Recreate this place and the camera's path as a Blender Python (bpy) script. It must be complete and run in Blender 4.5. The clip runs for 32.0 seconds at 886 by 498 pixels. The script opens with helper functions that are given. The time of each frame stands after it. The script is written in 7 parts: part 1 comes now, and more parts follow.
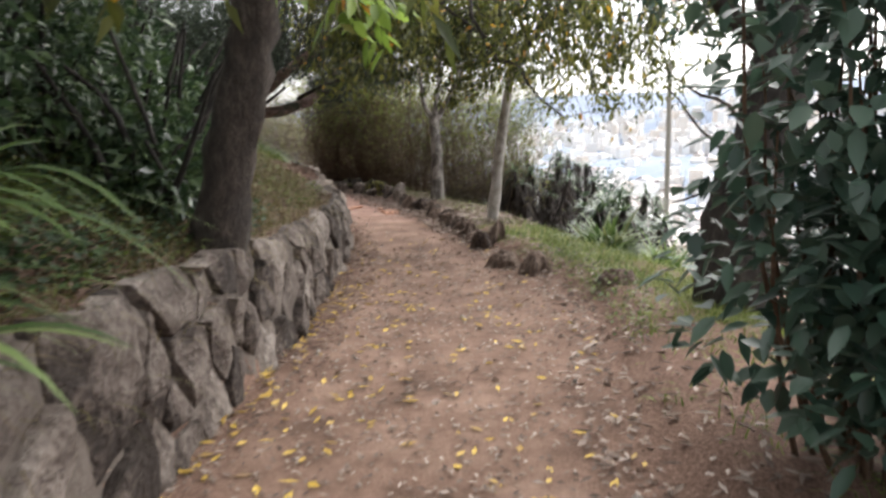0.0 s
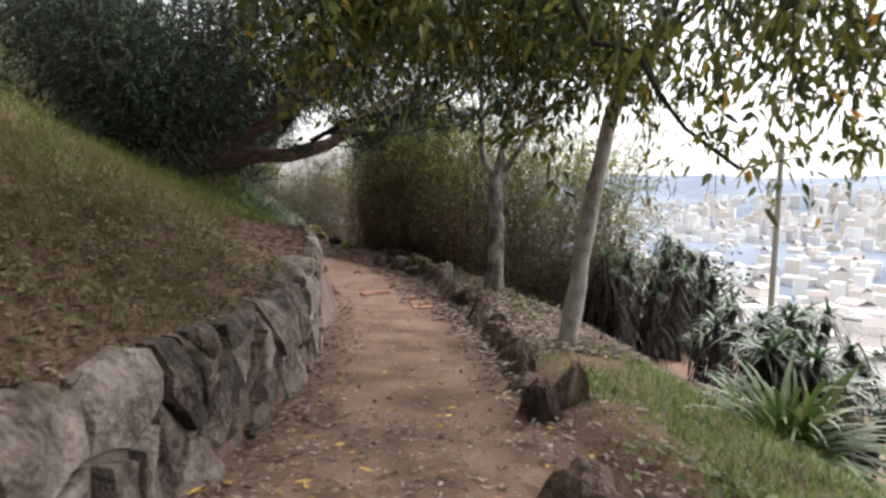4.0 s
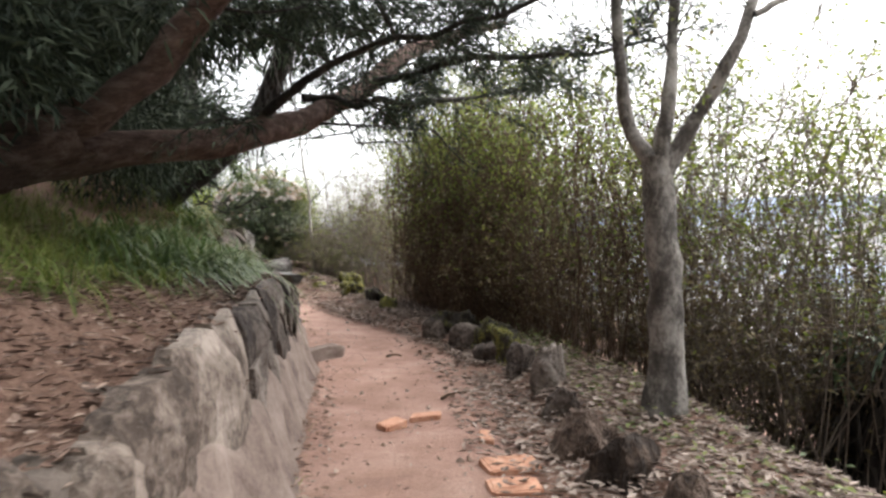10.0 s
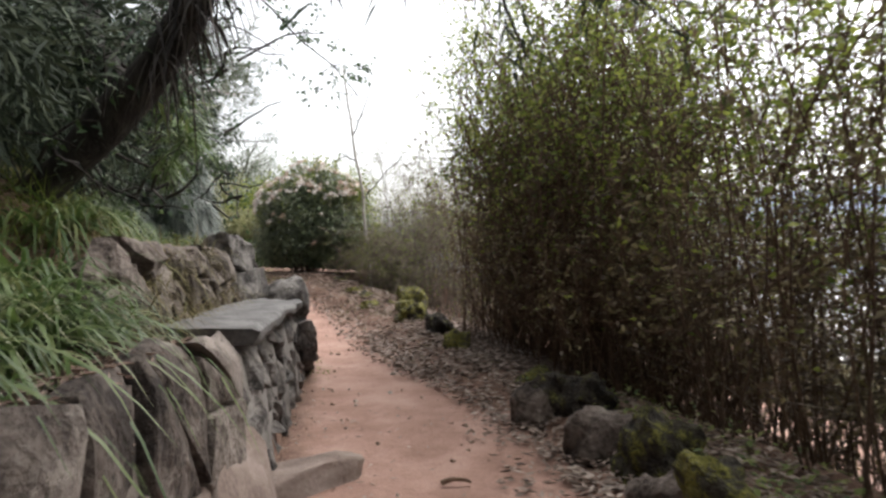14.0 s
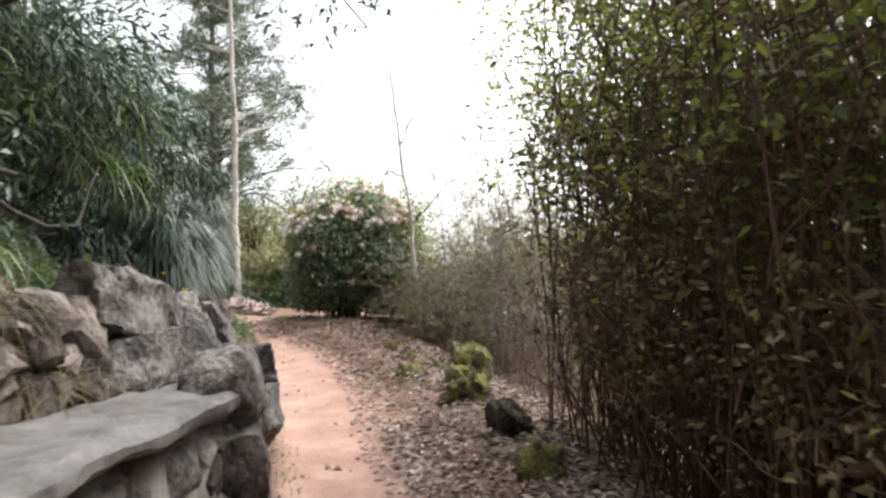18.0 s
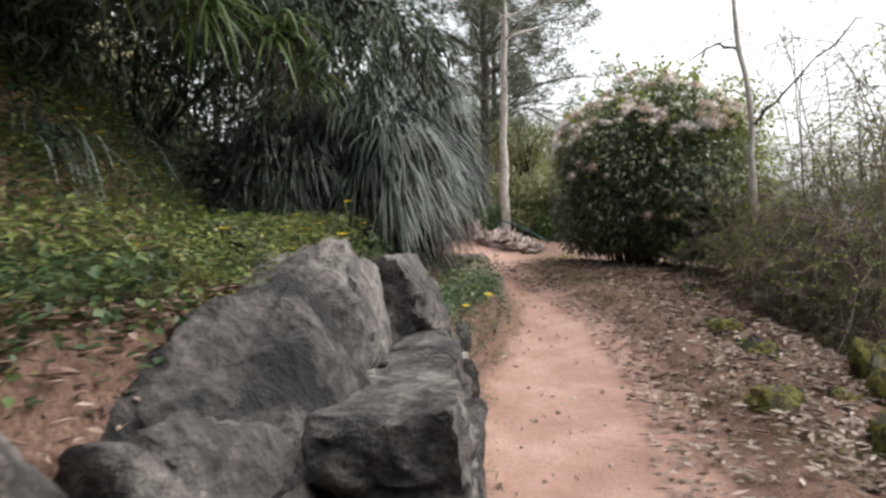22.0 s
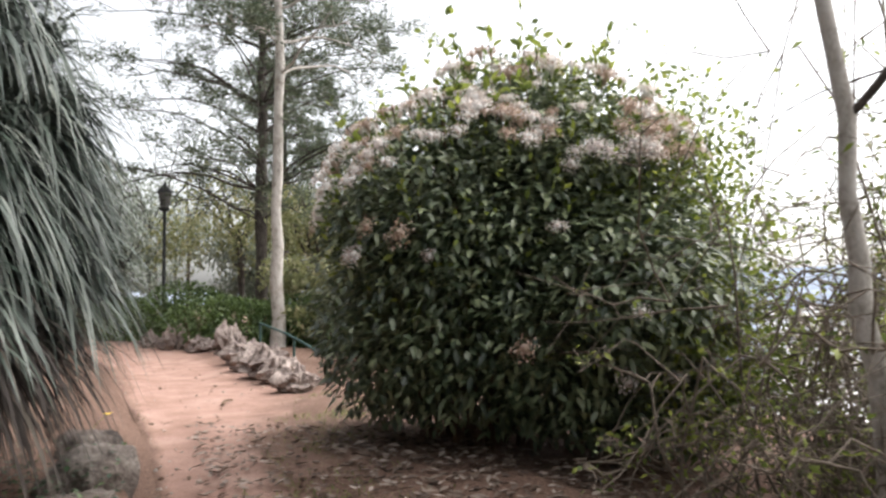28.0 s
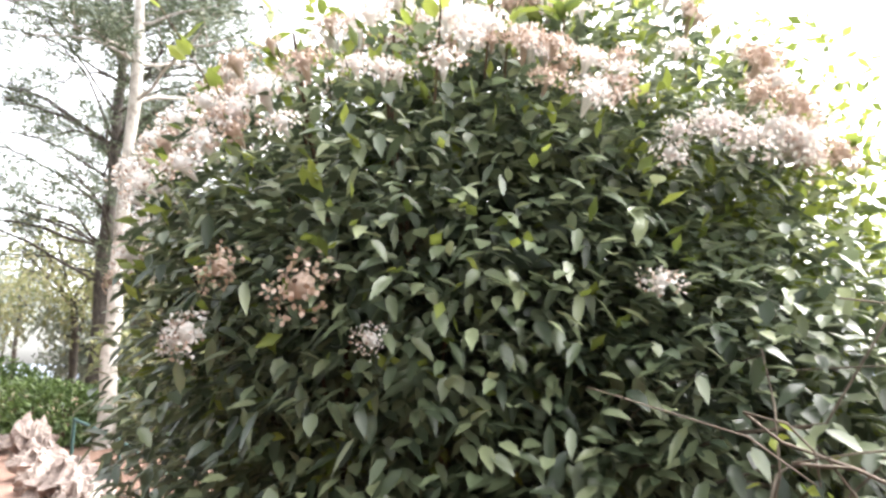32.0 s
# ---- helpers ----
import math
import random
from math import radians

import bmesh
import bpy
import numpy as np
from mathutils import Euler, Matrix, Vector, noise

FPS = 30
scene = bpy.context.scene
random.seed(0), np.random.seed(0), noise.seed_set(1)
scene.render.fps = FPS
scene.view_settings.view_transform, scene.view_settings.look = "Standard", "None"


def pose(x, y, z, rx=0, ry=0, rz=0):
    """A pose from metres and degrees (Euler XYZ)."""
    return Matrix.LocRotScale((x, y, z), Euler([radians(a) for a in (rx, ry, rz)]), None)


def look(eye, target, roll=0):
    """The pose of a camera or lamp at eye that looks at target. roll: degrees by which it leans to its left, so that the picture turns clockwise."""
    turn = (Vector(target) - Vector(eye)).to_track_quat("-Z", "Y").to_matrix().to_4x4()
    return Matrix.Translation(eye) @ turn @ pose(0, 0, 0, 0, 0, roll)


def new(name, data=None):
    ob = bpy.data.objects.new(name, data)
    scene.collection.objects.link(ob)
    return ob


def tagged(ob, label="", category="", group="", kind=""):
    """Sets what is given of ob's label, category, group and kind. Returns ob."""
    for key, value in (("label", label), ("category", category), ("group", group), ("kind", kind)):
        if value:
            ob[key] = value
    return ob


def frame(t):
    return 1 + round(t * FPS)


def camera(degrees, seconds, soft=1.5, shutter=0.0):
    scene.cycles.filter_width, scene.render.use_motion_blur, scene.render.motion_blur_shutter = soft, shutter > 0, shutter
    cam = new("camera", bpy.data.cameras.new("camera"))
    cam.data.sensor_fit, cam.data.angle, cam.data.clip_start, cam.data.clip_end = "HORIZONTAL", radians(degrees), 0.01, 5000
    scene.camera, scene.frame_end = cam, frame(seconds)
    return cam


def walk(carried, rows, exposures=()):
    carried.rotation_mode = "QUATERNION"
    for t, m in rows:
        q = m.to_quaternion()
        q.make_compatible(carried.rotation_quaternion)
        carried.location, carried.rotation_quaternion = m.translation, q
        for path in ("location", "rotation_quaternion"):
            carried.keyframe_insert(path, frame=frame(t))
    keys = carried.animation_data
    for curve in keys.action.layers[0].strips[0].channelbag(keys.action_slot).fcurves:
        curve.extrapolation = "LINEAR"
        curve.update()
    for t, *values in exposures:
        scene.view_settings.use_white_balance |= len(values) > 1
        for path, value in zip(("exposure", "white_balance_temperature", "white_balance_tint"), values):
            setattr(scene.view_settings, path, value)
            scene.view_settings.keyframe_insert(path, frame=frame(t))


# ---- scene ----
cam = camera(63.6, 32.0, soft=2.6, shutter=0.4)
PATH = [
    (0, (0.0, 0.0, 1.417), (0.001, 1.972, 1.085), -1.4),
    (0.5, (0.015, 0.485, 1.411), (0.101, 2.469, 1.173), -2.1),
    (1, (0.06, 0.984, 1.403), (-0.032, 2.971, 1.196), -0.8),
    (1.5, (0.105, 1.484, 1.395), (0.072, 3.477, 1.236), -2.0),
    (2, (0.195, 2.0, 1.399), (0.079, 3.989, 1.216), -0.1),
    (2.5, (0.225, 2.495, 1.362), (0.149, 4.488, 1.21), -0.4),
    (4.5, (0.341, 4.684, 1.308), (0.066, 6.66, 1.174), 1.9),
    (5, (0.278, 5.101, 1.385), (0.016, 7.079, 1.532), 0.5),
    (5.5, (0.278, 5.474, 1.459), (-0.024, 7.431, 1.737), 2.7),
    (6, (0.191, 5.859, 1.444), (-0.086, 7.821, 1.715), 1.3),
    (6.5, (0.089, 6.212, 1.418), (-0.101, 8.19, 1.638), -0.6),
    (7, (-0.011, 6.737, 1.388), (-0.329, 8.711, 1.434), -1.1),
    (7.5, (-0.15, 7.184, 1.33), (-0.461, 9.16, 1.376), -1.9),
    (8, (-0.249, 7.647, 1.28), (-0.636, 9.608, 1.232), -0.0),
    (8.5, (-0.363, 8.141, 1.243), (-0.79, 10.09, 1.1), 1.0),
    (9, (-0.47, 8.614, 1.23), (-0.791, 10.581, 1.056), -1.4),
    (9.5, (-0.482, 9.106, 1.222), (-0.9, 11.058, 1.098), 1.5),
    (10, (-0.495, 9.574, 1.187), (-0.919, 11.528, 1.145), -0.8),
    (10.5, (-0.527, 10.054, 1.197), (-0.948, 12.008, 1.135), -1.0),
    (11, (-0.587, 10.563, 1.191), (-1.054, 12.506, 1.097), 0.3),
    (11.5, (-0.695, 11.059, 1.216), (-1.177, 12.999, 1.148), -1.8),
    (12, (-0.769, 11.593, 1.243), (-1.441, 13.477, 1.223), 1.5),
    (12.5, (-0.938, 12.024, 1.215), (-1.541, 13.93, 1.17), -0.6),
    (13, (-1.043, 12.499, 1.21), (-1.665, 14.4, 1.158), -0.0),
    (13.5, (-1.244, 12.975, 1.202), (-1.944, 14.848, 1.165), 0.5),
    (14, (-1.452, 13.36, 1.216), (-2.096, 15.252, 1.177), -2.1),
    (14.5, (-1.676, 13.827, 1.208), (-2.552, 15.624, 1.171), 0.4),
    (15, (-1.903, 14.187, 1.211), (-2.769, 15.989, 1.247), -0.8),
    (15.5, (-2.09, 14.501, 1.219), (-2.883, 16.336, 1.273), -0.6),
    (17.5, (-2.43, 16.017, 1.174), (-3.261, 17.835, 1.233), -1.5),
    (18, (-2.54, 16.562, 1.185), (-3.366, 18.382, 1.261), -1.9),
    (18.5, (-2.746, 17.102, 1.24), (-3.816, 18.791, 1.289), 0.6),
    (19, (-2.98, 17.526, 1.212), (-4.012, 19.234, 1.342), -1.9),
    (19.5, (-3.188, 18.008, 1.213), (-4.333, 19.641, 1.367), -0.3),
    (20, (-3.445, 18.43, 1.237), (-4.644, 20.028, 1.33), -2.3),
    (20.5, (-3.763, 18.785, 1.246), (-5.009, 20.35, 1.239), -4.6),
    (21, (-4.005, 19.115, 1.248), (-5.477, 20.464, 1.145), -2.1),
    (21.5, (-4.318, 19.331, 1.234), (-5.777, 20.696, 1.151), -4.1),
    (22, (-4.594, 19.604, 1.25), (-6.051, 20.97, 1.141), -1.1),
    (22.5, (-4.82, 19.919, 1.281), (-6.248, 21.316, 1.184), -1.0),
    (23, (-5.063, 20.256, 1.298), (-6.323, 21.806, 1.198), -1.7),
    (23.5, (-5.235, 20.656, 1.297), (-6.509, 22.196, 1.232), -0.8),
    (24, (-5.5, 21.041, 1.329), (-6.692, 22.646, 1.275), 0.3),
    (24.5, (-5.754, 21.498, 1.279), (-6.86, 23.164, 1.24), -2.4),
    (26.5, (-6.893, 22.938, 1.378), (-7.965, 24.625, 1.435), 0.7),
    (27, (-7.163, 23.283, 1.411), (-8.08, 25.06, 1.452), -2.8),
    (27.5, (-7.38, 23.644, 1.441), (-8.412, 25.353, 1.561), 0.1),
    (28, (-7.644, 23.983, 1.433), (-8.686, 25.685, 1.559), -0.8),
    (28.5, (-7.872, 24.311, 1.469), (-8.901, 26.018, 1.635), -0.3),
    (29, (-8.074, 24.596, 1.493), (-9.128, 26.289, 1.642), 1.4),
    (29.5, (-8.313, 24.878, 1.512), (-9.272, 26.622, 1.709), -0.8),
    (30, (-8.505, 25.158, 1.521), (-9.496, 26.885, 1.717), 0.0),
    (30.5, (-8.671, 25.397, 1.534), (-9.657, 27.122, 1.763), 1.4),
    (31, (-8.87, 25.569, 1.55), (-9.681, 27.375, 1.834), -0.7),
    (31.5, (-8.95, 25.675, 1.56), (-9.614, 27.541, 1.836), 0.1),
    (32, (-8.972, 25.772, 1.57), (-9.692, 27.607, 1.91), 0.3),
]
walk(cam, [(t, look(eye, target, roll)) for t, eye, target, roll in PATH],
     [(0, 1.72), (1, 1.2), (2, 0.98), (5, 1.55), (7, 1.65), (9, 1.85), (12, 1.55), (13, 1.44), (14, 1.5), (15, 1.62), (18, 1.95), (19.6, 1.33), (21, 1.2), (22, 1.35), (23, 1.4), (28, 1.6), (30, 2.0), (31, 2.38), (32, 2.95)])

# ---- world, sun ----
world = bpy.data.worlds.new("overcast")
scene.world = world
world.use_nodes = True
wn, wl = world.node_tree.nodes, world.node_tree.links
wn.clear()
sky = wn.new("ShaderNodeTexSky")
sky.sky_type, sky.sun_disc = "NISHITA", False
sky.sun_elevation, sky.sun_rotation = radians(48), radians(35)
sky.dust_density, sky.air_density = 4.0, 1.0
hsv = wn.new("ShaderNodeHueSaturation")
hsv.inputs["Saturation"].default_value = 0.18
hsv.inputs["Value"].default_value = 1.3
bg = wn.new("ShaderNodeBackground")
bg.inputs["Strength"].default_value = 0.1
wo = wn.new("ShaderNodeOutputWorld")
wl.new(sky.outputs["Color"], hsv.inputs["Color"])
wl.new(hsv.outputs["Color"], bg.inputs["Color"])
wl.new(bg.outputs["Background"], wo.inputs["Surface"])
sun = new("sun", bpy.data.lights.new("sun", "SUN"))
sun.data.energy, sun.data.angle, sun.data.color = 1.5, radians(100), (1.0, 0.98, 0.95)
sun.matrix_world = look((12, 14, 30), (0, 0, 0))

# ---- materials ----
MATS = {}


def ramp(nt, stops):
    r = nt.nodes.new("ShaderNodeValToRGB")
    el = r.color_ramp.elements
    while len(el) < len(stops):
        el.new(0.5)
    for e, (p, c) in zip(el, stops):
        e.position, e.color = p, (*c, 1)
    return r


def material(name, cols, rough=0.85, scale=6.0, bump=0.3, fine=60.0, spec=0.3, obj=False, stretch=(1, 1, 1)):
    """A mottled surface: colours mixed by coarse noise, relief by coarse and fine noise."""
    m = bpy.data.materials.new(name)
    m.use_nodes = True
    nt = m.node_tree
    N, K = nt.nodes, nt.links
    b = N["Principled BSDF"]
    b.inputs["Roughness"].default_value = rough
    b.inputs["Specular IOR Level"].default_value = spec
    mp = N.new("ShaderNodeMapping")
    mp.inputs["Scale"].default_value = stretch
    geo = N.new("ShaderNodeNewGeometry")
    if obj:
        who, sh, mv = N.new("ShaderNodeObjectInfo"), N.new("ShaderNodeMath"), N.new("ShaderNodeVectorMath")
        sh.operation = "MULTIPLY"
        sh.inputs[1].default_value = 37.0
        K.new(who.outputs["Random"], sh.inputs[0])
        K.new(geo.outputs["Position"], mv.inputs[0])
        K.new(sh.outputs[0], mv.inputs[1])
        K.new(mv.outputs["Vector"], mp.inputs["Vector"])
    else:
        K.new(geo.outputs["Position"], mp.inputs["Vector"])
    n1, n2 = N.new("ShaderNodeTexNoise"), N.new("ShaderNodeTexNoise")
    n1.inputs["Scale"].default_value, n1.inputs["Detail"].default_value = scale, 8
    n1.inputs["Roughness"].default_value = 0.65
    n2.inputs["Scale"].default_value, n2.inputs["Detail"].default_value = fine, 4
    for n in (n1, n2):
        K.new(mp.outputs["Vector"], n.inputs["Vector"])
    k = len(cols)
    lo, wide = (0.36, 0.3) if obj else (0.3, 0.42)
    r = ramp(nt, [(lo + wide * i / max(k - 1, 1), c) for i, c in enumerate(cols)])
    add = N.new("ShaderNodeMath")
    add.operation = "MULTIPLY_ADD"
    add.inputs[1].default_value, add.inputs[2].default_value = 0.3, -0.15
    K.new(n2.outputs["Fac"], add.inputs[0])
    s = N.new("ShaderNodeMath")
    K.new(n1.outputs["Fac"], s.inputs[0])
    K.new(add.outputs[0], s.inputs[1])
    if obj:
        oi = N.new("ShaderNodeObjectInfo")
        o2 = N.new("ShaderNodeMath")
        o2.operation = "MULTIPLY_ADD"
        o2.inputs[1].default_value = 0.22
        K.new(oi.outputs["Random"], o2.inputs[0])
        K.new(s.outputs[0], o2.inputs[2])
        o3 = N.new("ShaderNodeMath")
        o3.operation = "SUBTRACT"
        o3.inputs[1].default_value = 0.11
        K.new(o2.outputs[0], o3.inputs[0])
        K.new(o3.outputs[0], r.inputs["Fac"])
    else:
        K.new(s.outputs[0], r.inputs["Fac"])
    colour = r.outputs["Color"]
    if obj:
        cv, cw, cr, cm = N.new("ShaderNodeTexVoronoi"), N.new("ShaderNodeVectorMath"), N.new("ShaderNodeMapRange"), N.new("ShaderNodeMix")
        cv.feature = "DISTANCE_TO_EDGE"
        cv.inputs["Scale"].default_value = 3.4
        cw.operation = "MULTIPLY_ADD"
        cw.inputs[1].default_value = (0.5, 0.5, 0.5)
        K.new(n1.outputs["Color"], cw.inputs[0])
        K.new(mp.outputs["Vector"], cw.inputs[2])
        K.new(cw.outputs["Vector"], cv.inputs["Vector"])
        cr.inputs["From Max"].default_value = 0.035
        cr.inputs["To Min"].default_value = 0.55
        K.new(cv.outputs["Distance"], cr.inputs["Value"])
        cm.data_type, cm.blend_type = "RGBA", "MULTIPLY"
        cm.inputs["Factor"].default_value = 1.0
        K.new(r.outputs["Color"], cm.inputs["A"])
        K.new(cr.outputs["Result"], cm.inputs["B"])
        colour = cm.outputs["Result"]
    K.new(colour, b.inputs["Base Color"])
    bp = N.new("ShaderNodeBump")
    bp.inputs["Strength"].default_value, bp.inputs["Distance"].default_value = bump, 0.09 if obj else 0.03
    if obj:
        vo, va = N.new("ShaderNodeTexVoronoi"), N.new("ShaderNodeMath")
        vo.inputs["Scale"].default_value = 6.5
        wv = N.new("ShaderNodeVectorMath")
        wv.operation = "MULTIPLY_ADD"
        wv.inputs[1].default_value = (0.25, 0.25, 0.25)
        K.new(n1.outputs["Color"], wv.inputs[0])
        K.new(mp.outputs["Vector"], wv.inputs[2])
        K.new(wv.outputs["Vector"], vo.inputs["Vector"])
        va.operation = "MULTIPLY_ADD"
        va.inputs[1].default_value = 0.55
        K.new(vo.outputs["Distance"], va.inputs[0])
        K.new(s.outputs[0], va.inputs[2])
        K.new(va.outputs[0], bp.inputs["Height"])
    else:
        K.new(s.outputs[0], bp.inputs["Height"])
    K.new(bp.outputs["Normal"], b.inputs["Normal"])
    MATS[name] = m
    return m


def leafy(name, cols, rough=0.45, through_light=0.3, spec=0.4):
    """Foliage: each leaf takes its own shade, and lets some light through."""
    m = bpy.data.materials.new(name)
    m.use_nodes = True
    nt = m.node_tree
    N, K = nt.nodes, nt.links
    b = N["Principled BSDF"]
    b.inputs["Roughness"].default_value = rough
    b.inputs["Specular IOR Level"].default_value = spec
    geo = N.new("ShaderNodeNewGeometry")
    k = len(cols)
    r = ramp(nt, [(i / max(k - 1, 1), c) for i, c in enumerate(cols)])
    no = N.new("ShaderNodeTexNoise")
    no.inputs["Scale"].default_value, no.inputs["Detail"].default_value = 1.4, 3
    K.new(geo.outputs["Position"], no.inputs["Vector"])
    mx = N.new("ShaderNodeMath")
    mx.operation = "MULTIPLY_ADD"
    mx.inputs[1].default_value, mx.inputs[2].default_value = 0.8, -0.4
    K.new(no.outputs["Fac"], mx.inputs[0])
    ad = N.new("ShaderNodeMath")
    ad.use_clamp = True
    K.new(geo.outputs["Random Per Island"], ad.inputs[0])
    K.new(mx.outputs[0], ad.inputs[1])
    K.new(ad.outputs[0], r.inputs["Fac"])
    K.new(r.outputs["Color"], b.inputs["Base Color"])
    if through_light:
        t = N.new("ShaderNodeBsdfTranslucent")
        mix = N.new("ShaderNodeMixShader")
        mix.inputs["Fac"].default_value = through_light
        K.new(r.outputs["Color"], t.inputs["Color"])
        K.new(b.outputs["BSDF"], mix.inputs[1])
        K.new(t.outputs["BSDF"], mix.inputs[2])
        K.new(mix.outputs["Shader"], N["Material Output"].inputs["Surface"])
    MATS[name] = m
    return m


STONE = material("wall stone", [(0.026, 0.019, 0.016), (0.066, 0.051, 0.043), (0.1, 0.08, 0.068), (0.135, 0.111, 0.096), (0.2, 0.168, 0.147)], 0.9, 3.0, 0.8, 30, obj=True)
TANSTONE = material("tan rubble stone", [(0.05, 0.036, 0.028), (0.115, 0.088, 0.072), (0.175, 0.14, 0.117), (0.23, 0.188, 0.16), (0.3, 0.25, 0.215)], 0.9, 3.0, 0.45, 30, obj=True)
BROWNSTONE = material("brown rubble stone", [(0.03, 0.022, 0.018), (0.077, 0.059, 0.05), (0.125, 0.1, 0.086), (0.17, 0.14, 0.122), (0.24, 0.203, 0.178)], 0.9, 3.0, 0.8, 30, obj=True)
GREYSTONE = material("grey rubble stone", [(0.035, 0.031, 0.029), (0.075, 0.067, 0.062), (0.12, 0.107, 0.099), (0.165, 0.148, 0.136), (0.23, 0.208, 0.19)], 0.9, 4.0, 0.8, 26, obj=True)
PLASTER = material("weathered mortar", [(0.07, 0.062, 0.056), (0.14, 0.125, 0.113), (0.2, 0.182, 0.168), (0.26, 0.24, 0.222)], 0.95, 4.5, 0.6, 40)
ROCK = material("grey rock", [(0.014, 0.0125, 0.012), (0.04, 0.036, 0.034), (0.07, 0.063, 0.06), (0.106, 0.095, 0.088), (0.185, 0.167, 0.154)], 0.9, 3.4, 1.0, 20, obj=True)
MOSSY = material("mossy rock", [(0.022, 0.018, 0.015), (0.06, 0.05, 0.038), (0.045, 0.04, 0.022), (0.12, 0.115, 0.03), (0.19, 0.175, 0.035), (0.075, 0.065, 0.05)], 0.95, 8.0, 1.0, 60, obj=True)
PINKROCK = material("pink rock", [(0.12, 0.092, 0.082), (0.24, 0.19, 0.17), (0.34, 0.28, 0.25)], 0.9, 4, 0.6, 40, obj=True)
CLAY = material("pinkish clay mortar", [(0.085, 0.06, 0.05), (0.15, 0.112, 0.095), (0.2, 0.155, 0.133), (0.25, 0.2, 0.175)], 0.95, 3.2, 0.5, 40)
MORTAR = material("earthy mortar", [(0.065, 0.05, 0.042), (0.115, 0.093, 0.079), (0.165, 0.138, 0.119)], 0.95, 5, 0.7, 45)
SLAB = material("concrete slab", [(0.04, 0.037, 0.035), (0.095, 0.09, 0.087), (0.145, 0.138, 0.134), (0.2, 0.192, 0.185)], 0.85, 4, 0.45, 60)
BRICK = material("terracotta", [(0.36, 0.16, 0.1), (0.5, 0.27, 0.18), (0.58, 0.36, 0.26)], 0.9, 14, 0.4, 80)
BARK = material("grey bark", [(0.022, 0.018, 0.016), (0.055, 0.045, 0.038), (0.12, 0.1, 0.087)], 0.9, 7, 0.9, 40, stretch=(1.6, 1.6, 0.8))
DARKBARK = material("dark bark", [(0.012, 0.011, 0.01), (0.035, 0.03, 0.027), (0.08, 0.07, 0.06)], 0.9, 6, 0.8, 40, stretch=(2, 2, 0.4))
MOTTLED = material("mottled lichen bark", [(0.04, 0.034, 0.03), (0.1, 0.088, 0.078), (0.27, 0.245, 0.22), (0.38, 0.35, 0.32)], 0.85, 3.2, 0.4, 30, stretch=(1.5, 1.5, 1.1))
PALEBARK = material("pale smooth bark", [(0.14, 0.12, 0.1), (0.34, 0.31, 0.28), (0.42, 0.39, 0.36)], 0.8, 6, 0.35, 45, stretch=(1.4, 1.4, 0.9))
REDBARK = material("reddish fibrous bark", [(0.05, 0.032, 0.028), (0.13, 0.085, 0.07), (0.26, 0.19, 0.16)], 0.9, 7, 0.8, 50, stretch=(0.6, 2.4, 2.4))
TWIG = material("dry twig", [(0.065, 0.051, 0.04), (0.14, 0.112, 0.088), (0.24, 0.196, 0.158)], 0.9, 8, 0.2, 60)
STEM = material("brown stem", [(0.035, 0.022, 0.015), (0.09, 0.055, 0.035), (0.17, 0.11, 0.07)], 0.85, 8, 0.2, 60)
WOODROT = material("rotten wood", [(0.035, 0.025, 0.02), (0.1, 0.068, 0.052), (0.2, 0.145, 0.115)], 0.95, 6, 0.9, 50, obj=True, stretch=(2, 2, 0.6))
IRON = material("black iron", [(0.012, 0.012, 0.013), (0.03, 0.03, 0.03)], 0.5, 10, 0.1)
GREENIRON = material("green painted iron", [(0.025, 0.055, 0.05), (0.045, 0.085, 0.078)], 0.45, 10, 0.1)
RAILSTEEL = material("galvanised rail", [(0.4, 0.4, 0.4), (0.55, 0.55, 0.55)], 0.45, 10, 0.1)
POLE = material("weathered pole", [(0.22, 0.2, 0.18), (0.35, 0.33, 0.3)], 0.8, 8, 0.2)

LEAF_BIG = leafy("dark glossy leaf", [(0.022, 0.042, 0.02), (0.038, 0.07, 0.032), (0.06, 0.1, 0.04), (0.1, 0.15, 0.055)], 0.36, 0.25, 0.5)
LEAF_VIB = leafy("glossy laurustinus leaf", [(0.046, 0.064, 0.038), (0.096, 0.123, 0.068), (0.17, 0.2, 0.114), (0.29, 0.32, 0.18)], 0.34, 0.3, 0.7)
LEAF_BOX = leafy("box hedge leaf", [(0.035, 0.06, 0.018), (0.065, 0.1, 0.028), (0.1, 0.145, 0.04)], 0.5, 0.25)
# glare over the distant trees is put into this leaf colour
LEAF_GLARE = leafy("leaf paled by glare", [(0.13, 0.155, 0.12), (0.2, 0.225, 0.175), (0.29, 0.31, 0.25)], 0.6, 0.35)
FRESH = leafy("fresh light green leaf", [(0.12, 0.2, 0.03), (0.2, 0.31, 0.05), (0.3, 0.42, 0.09)], 0.45, 0.45)
LEAF_SHRUB = leafy("blue green leaf", [(0.022, 0.045, 0.032), (0.04, 0.08, 0.055), (0.075, 0.125, 0.085)], 0.4, 0.25, 0.5)
LEAF_LONG = leafy("drooping olive leaf", [(0.026, 0.037, 0.011), (0.05, 0.064, 0.017), (0.085, 0.1, 0.023), (0.14, 0.15, 0.032), (0.215, 0.205, 0.046)], 0.45, 0.4)
LEAF_OLD = leafy("yellowed leaf", [(0.5, 0.3, 0.03), (0.6, 0.36, 0.04), (0.45, 0.19, 0.03)], 0.5, 0.4)
LEAF_HEDGE = leafy("yellow green leaf", [(0.065, 0.09, 0.02), (0.13, 0.165, 0.036), (0.21, 0.25, 0.05), (0.3, 0.33, 0.075)], 0.5, 0.5)
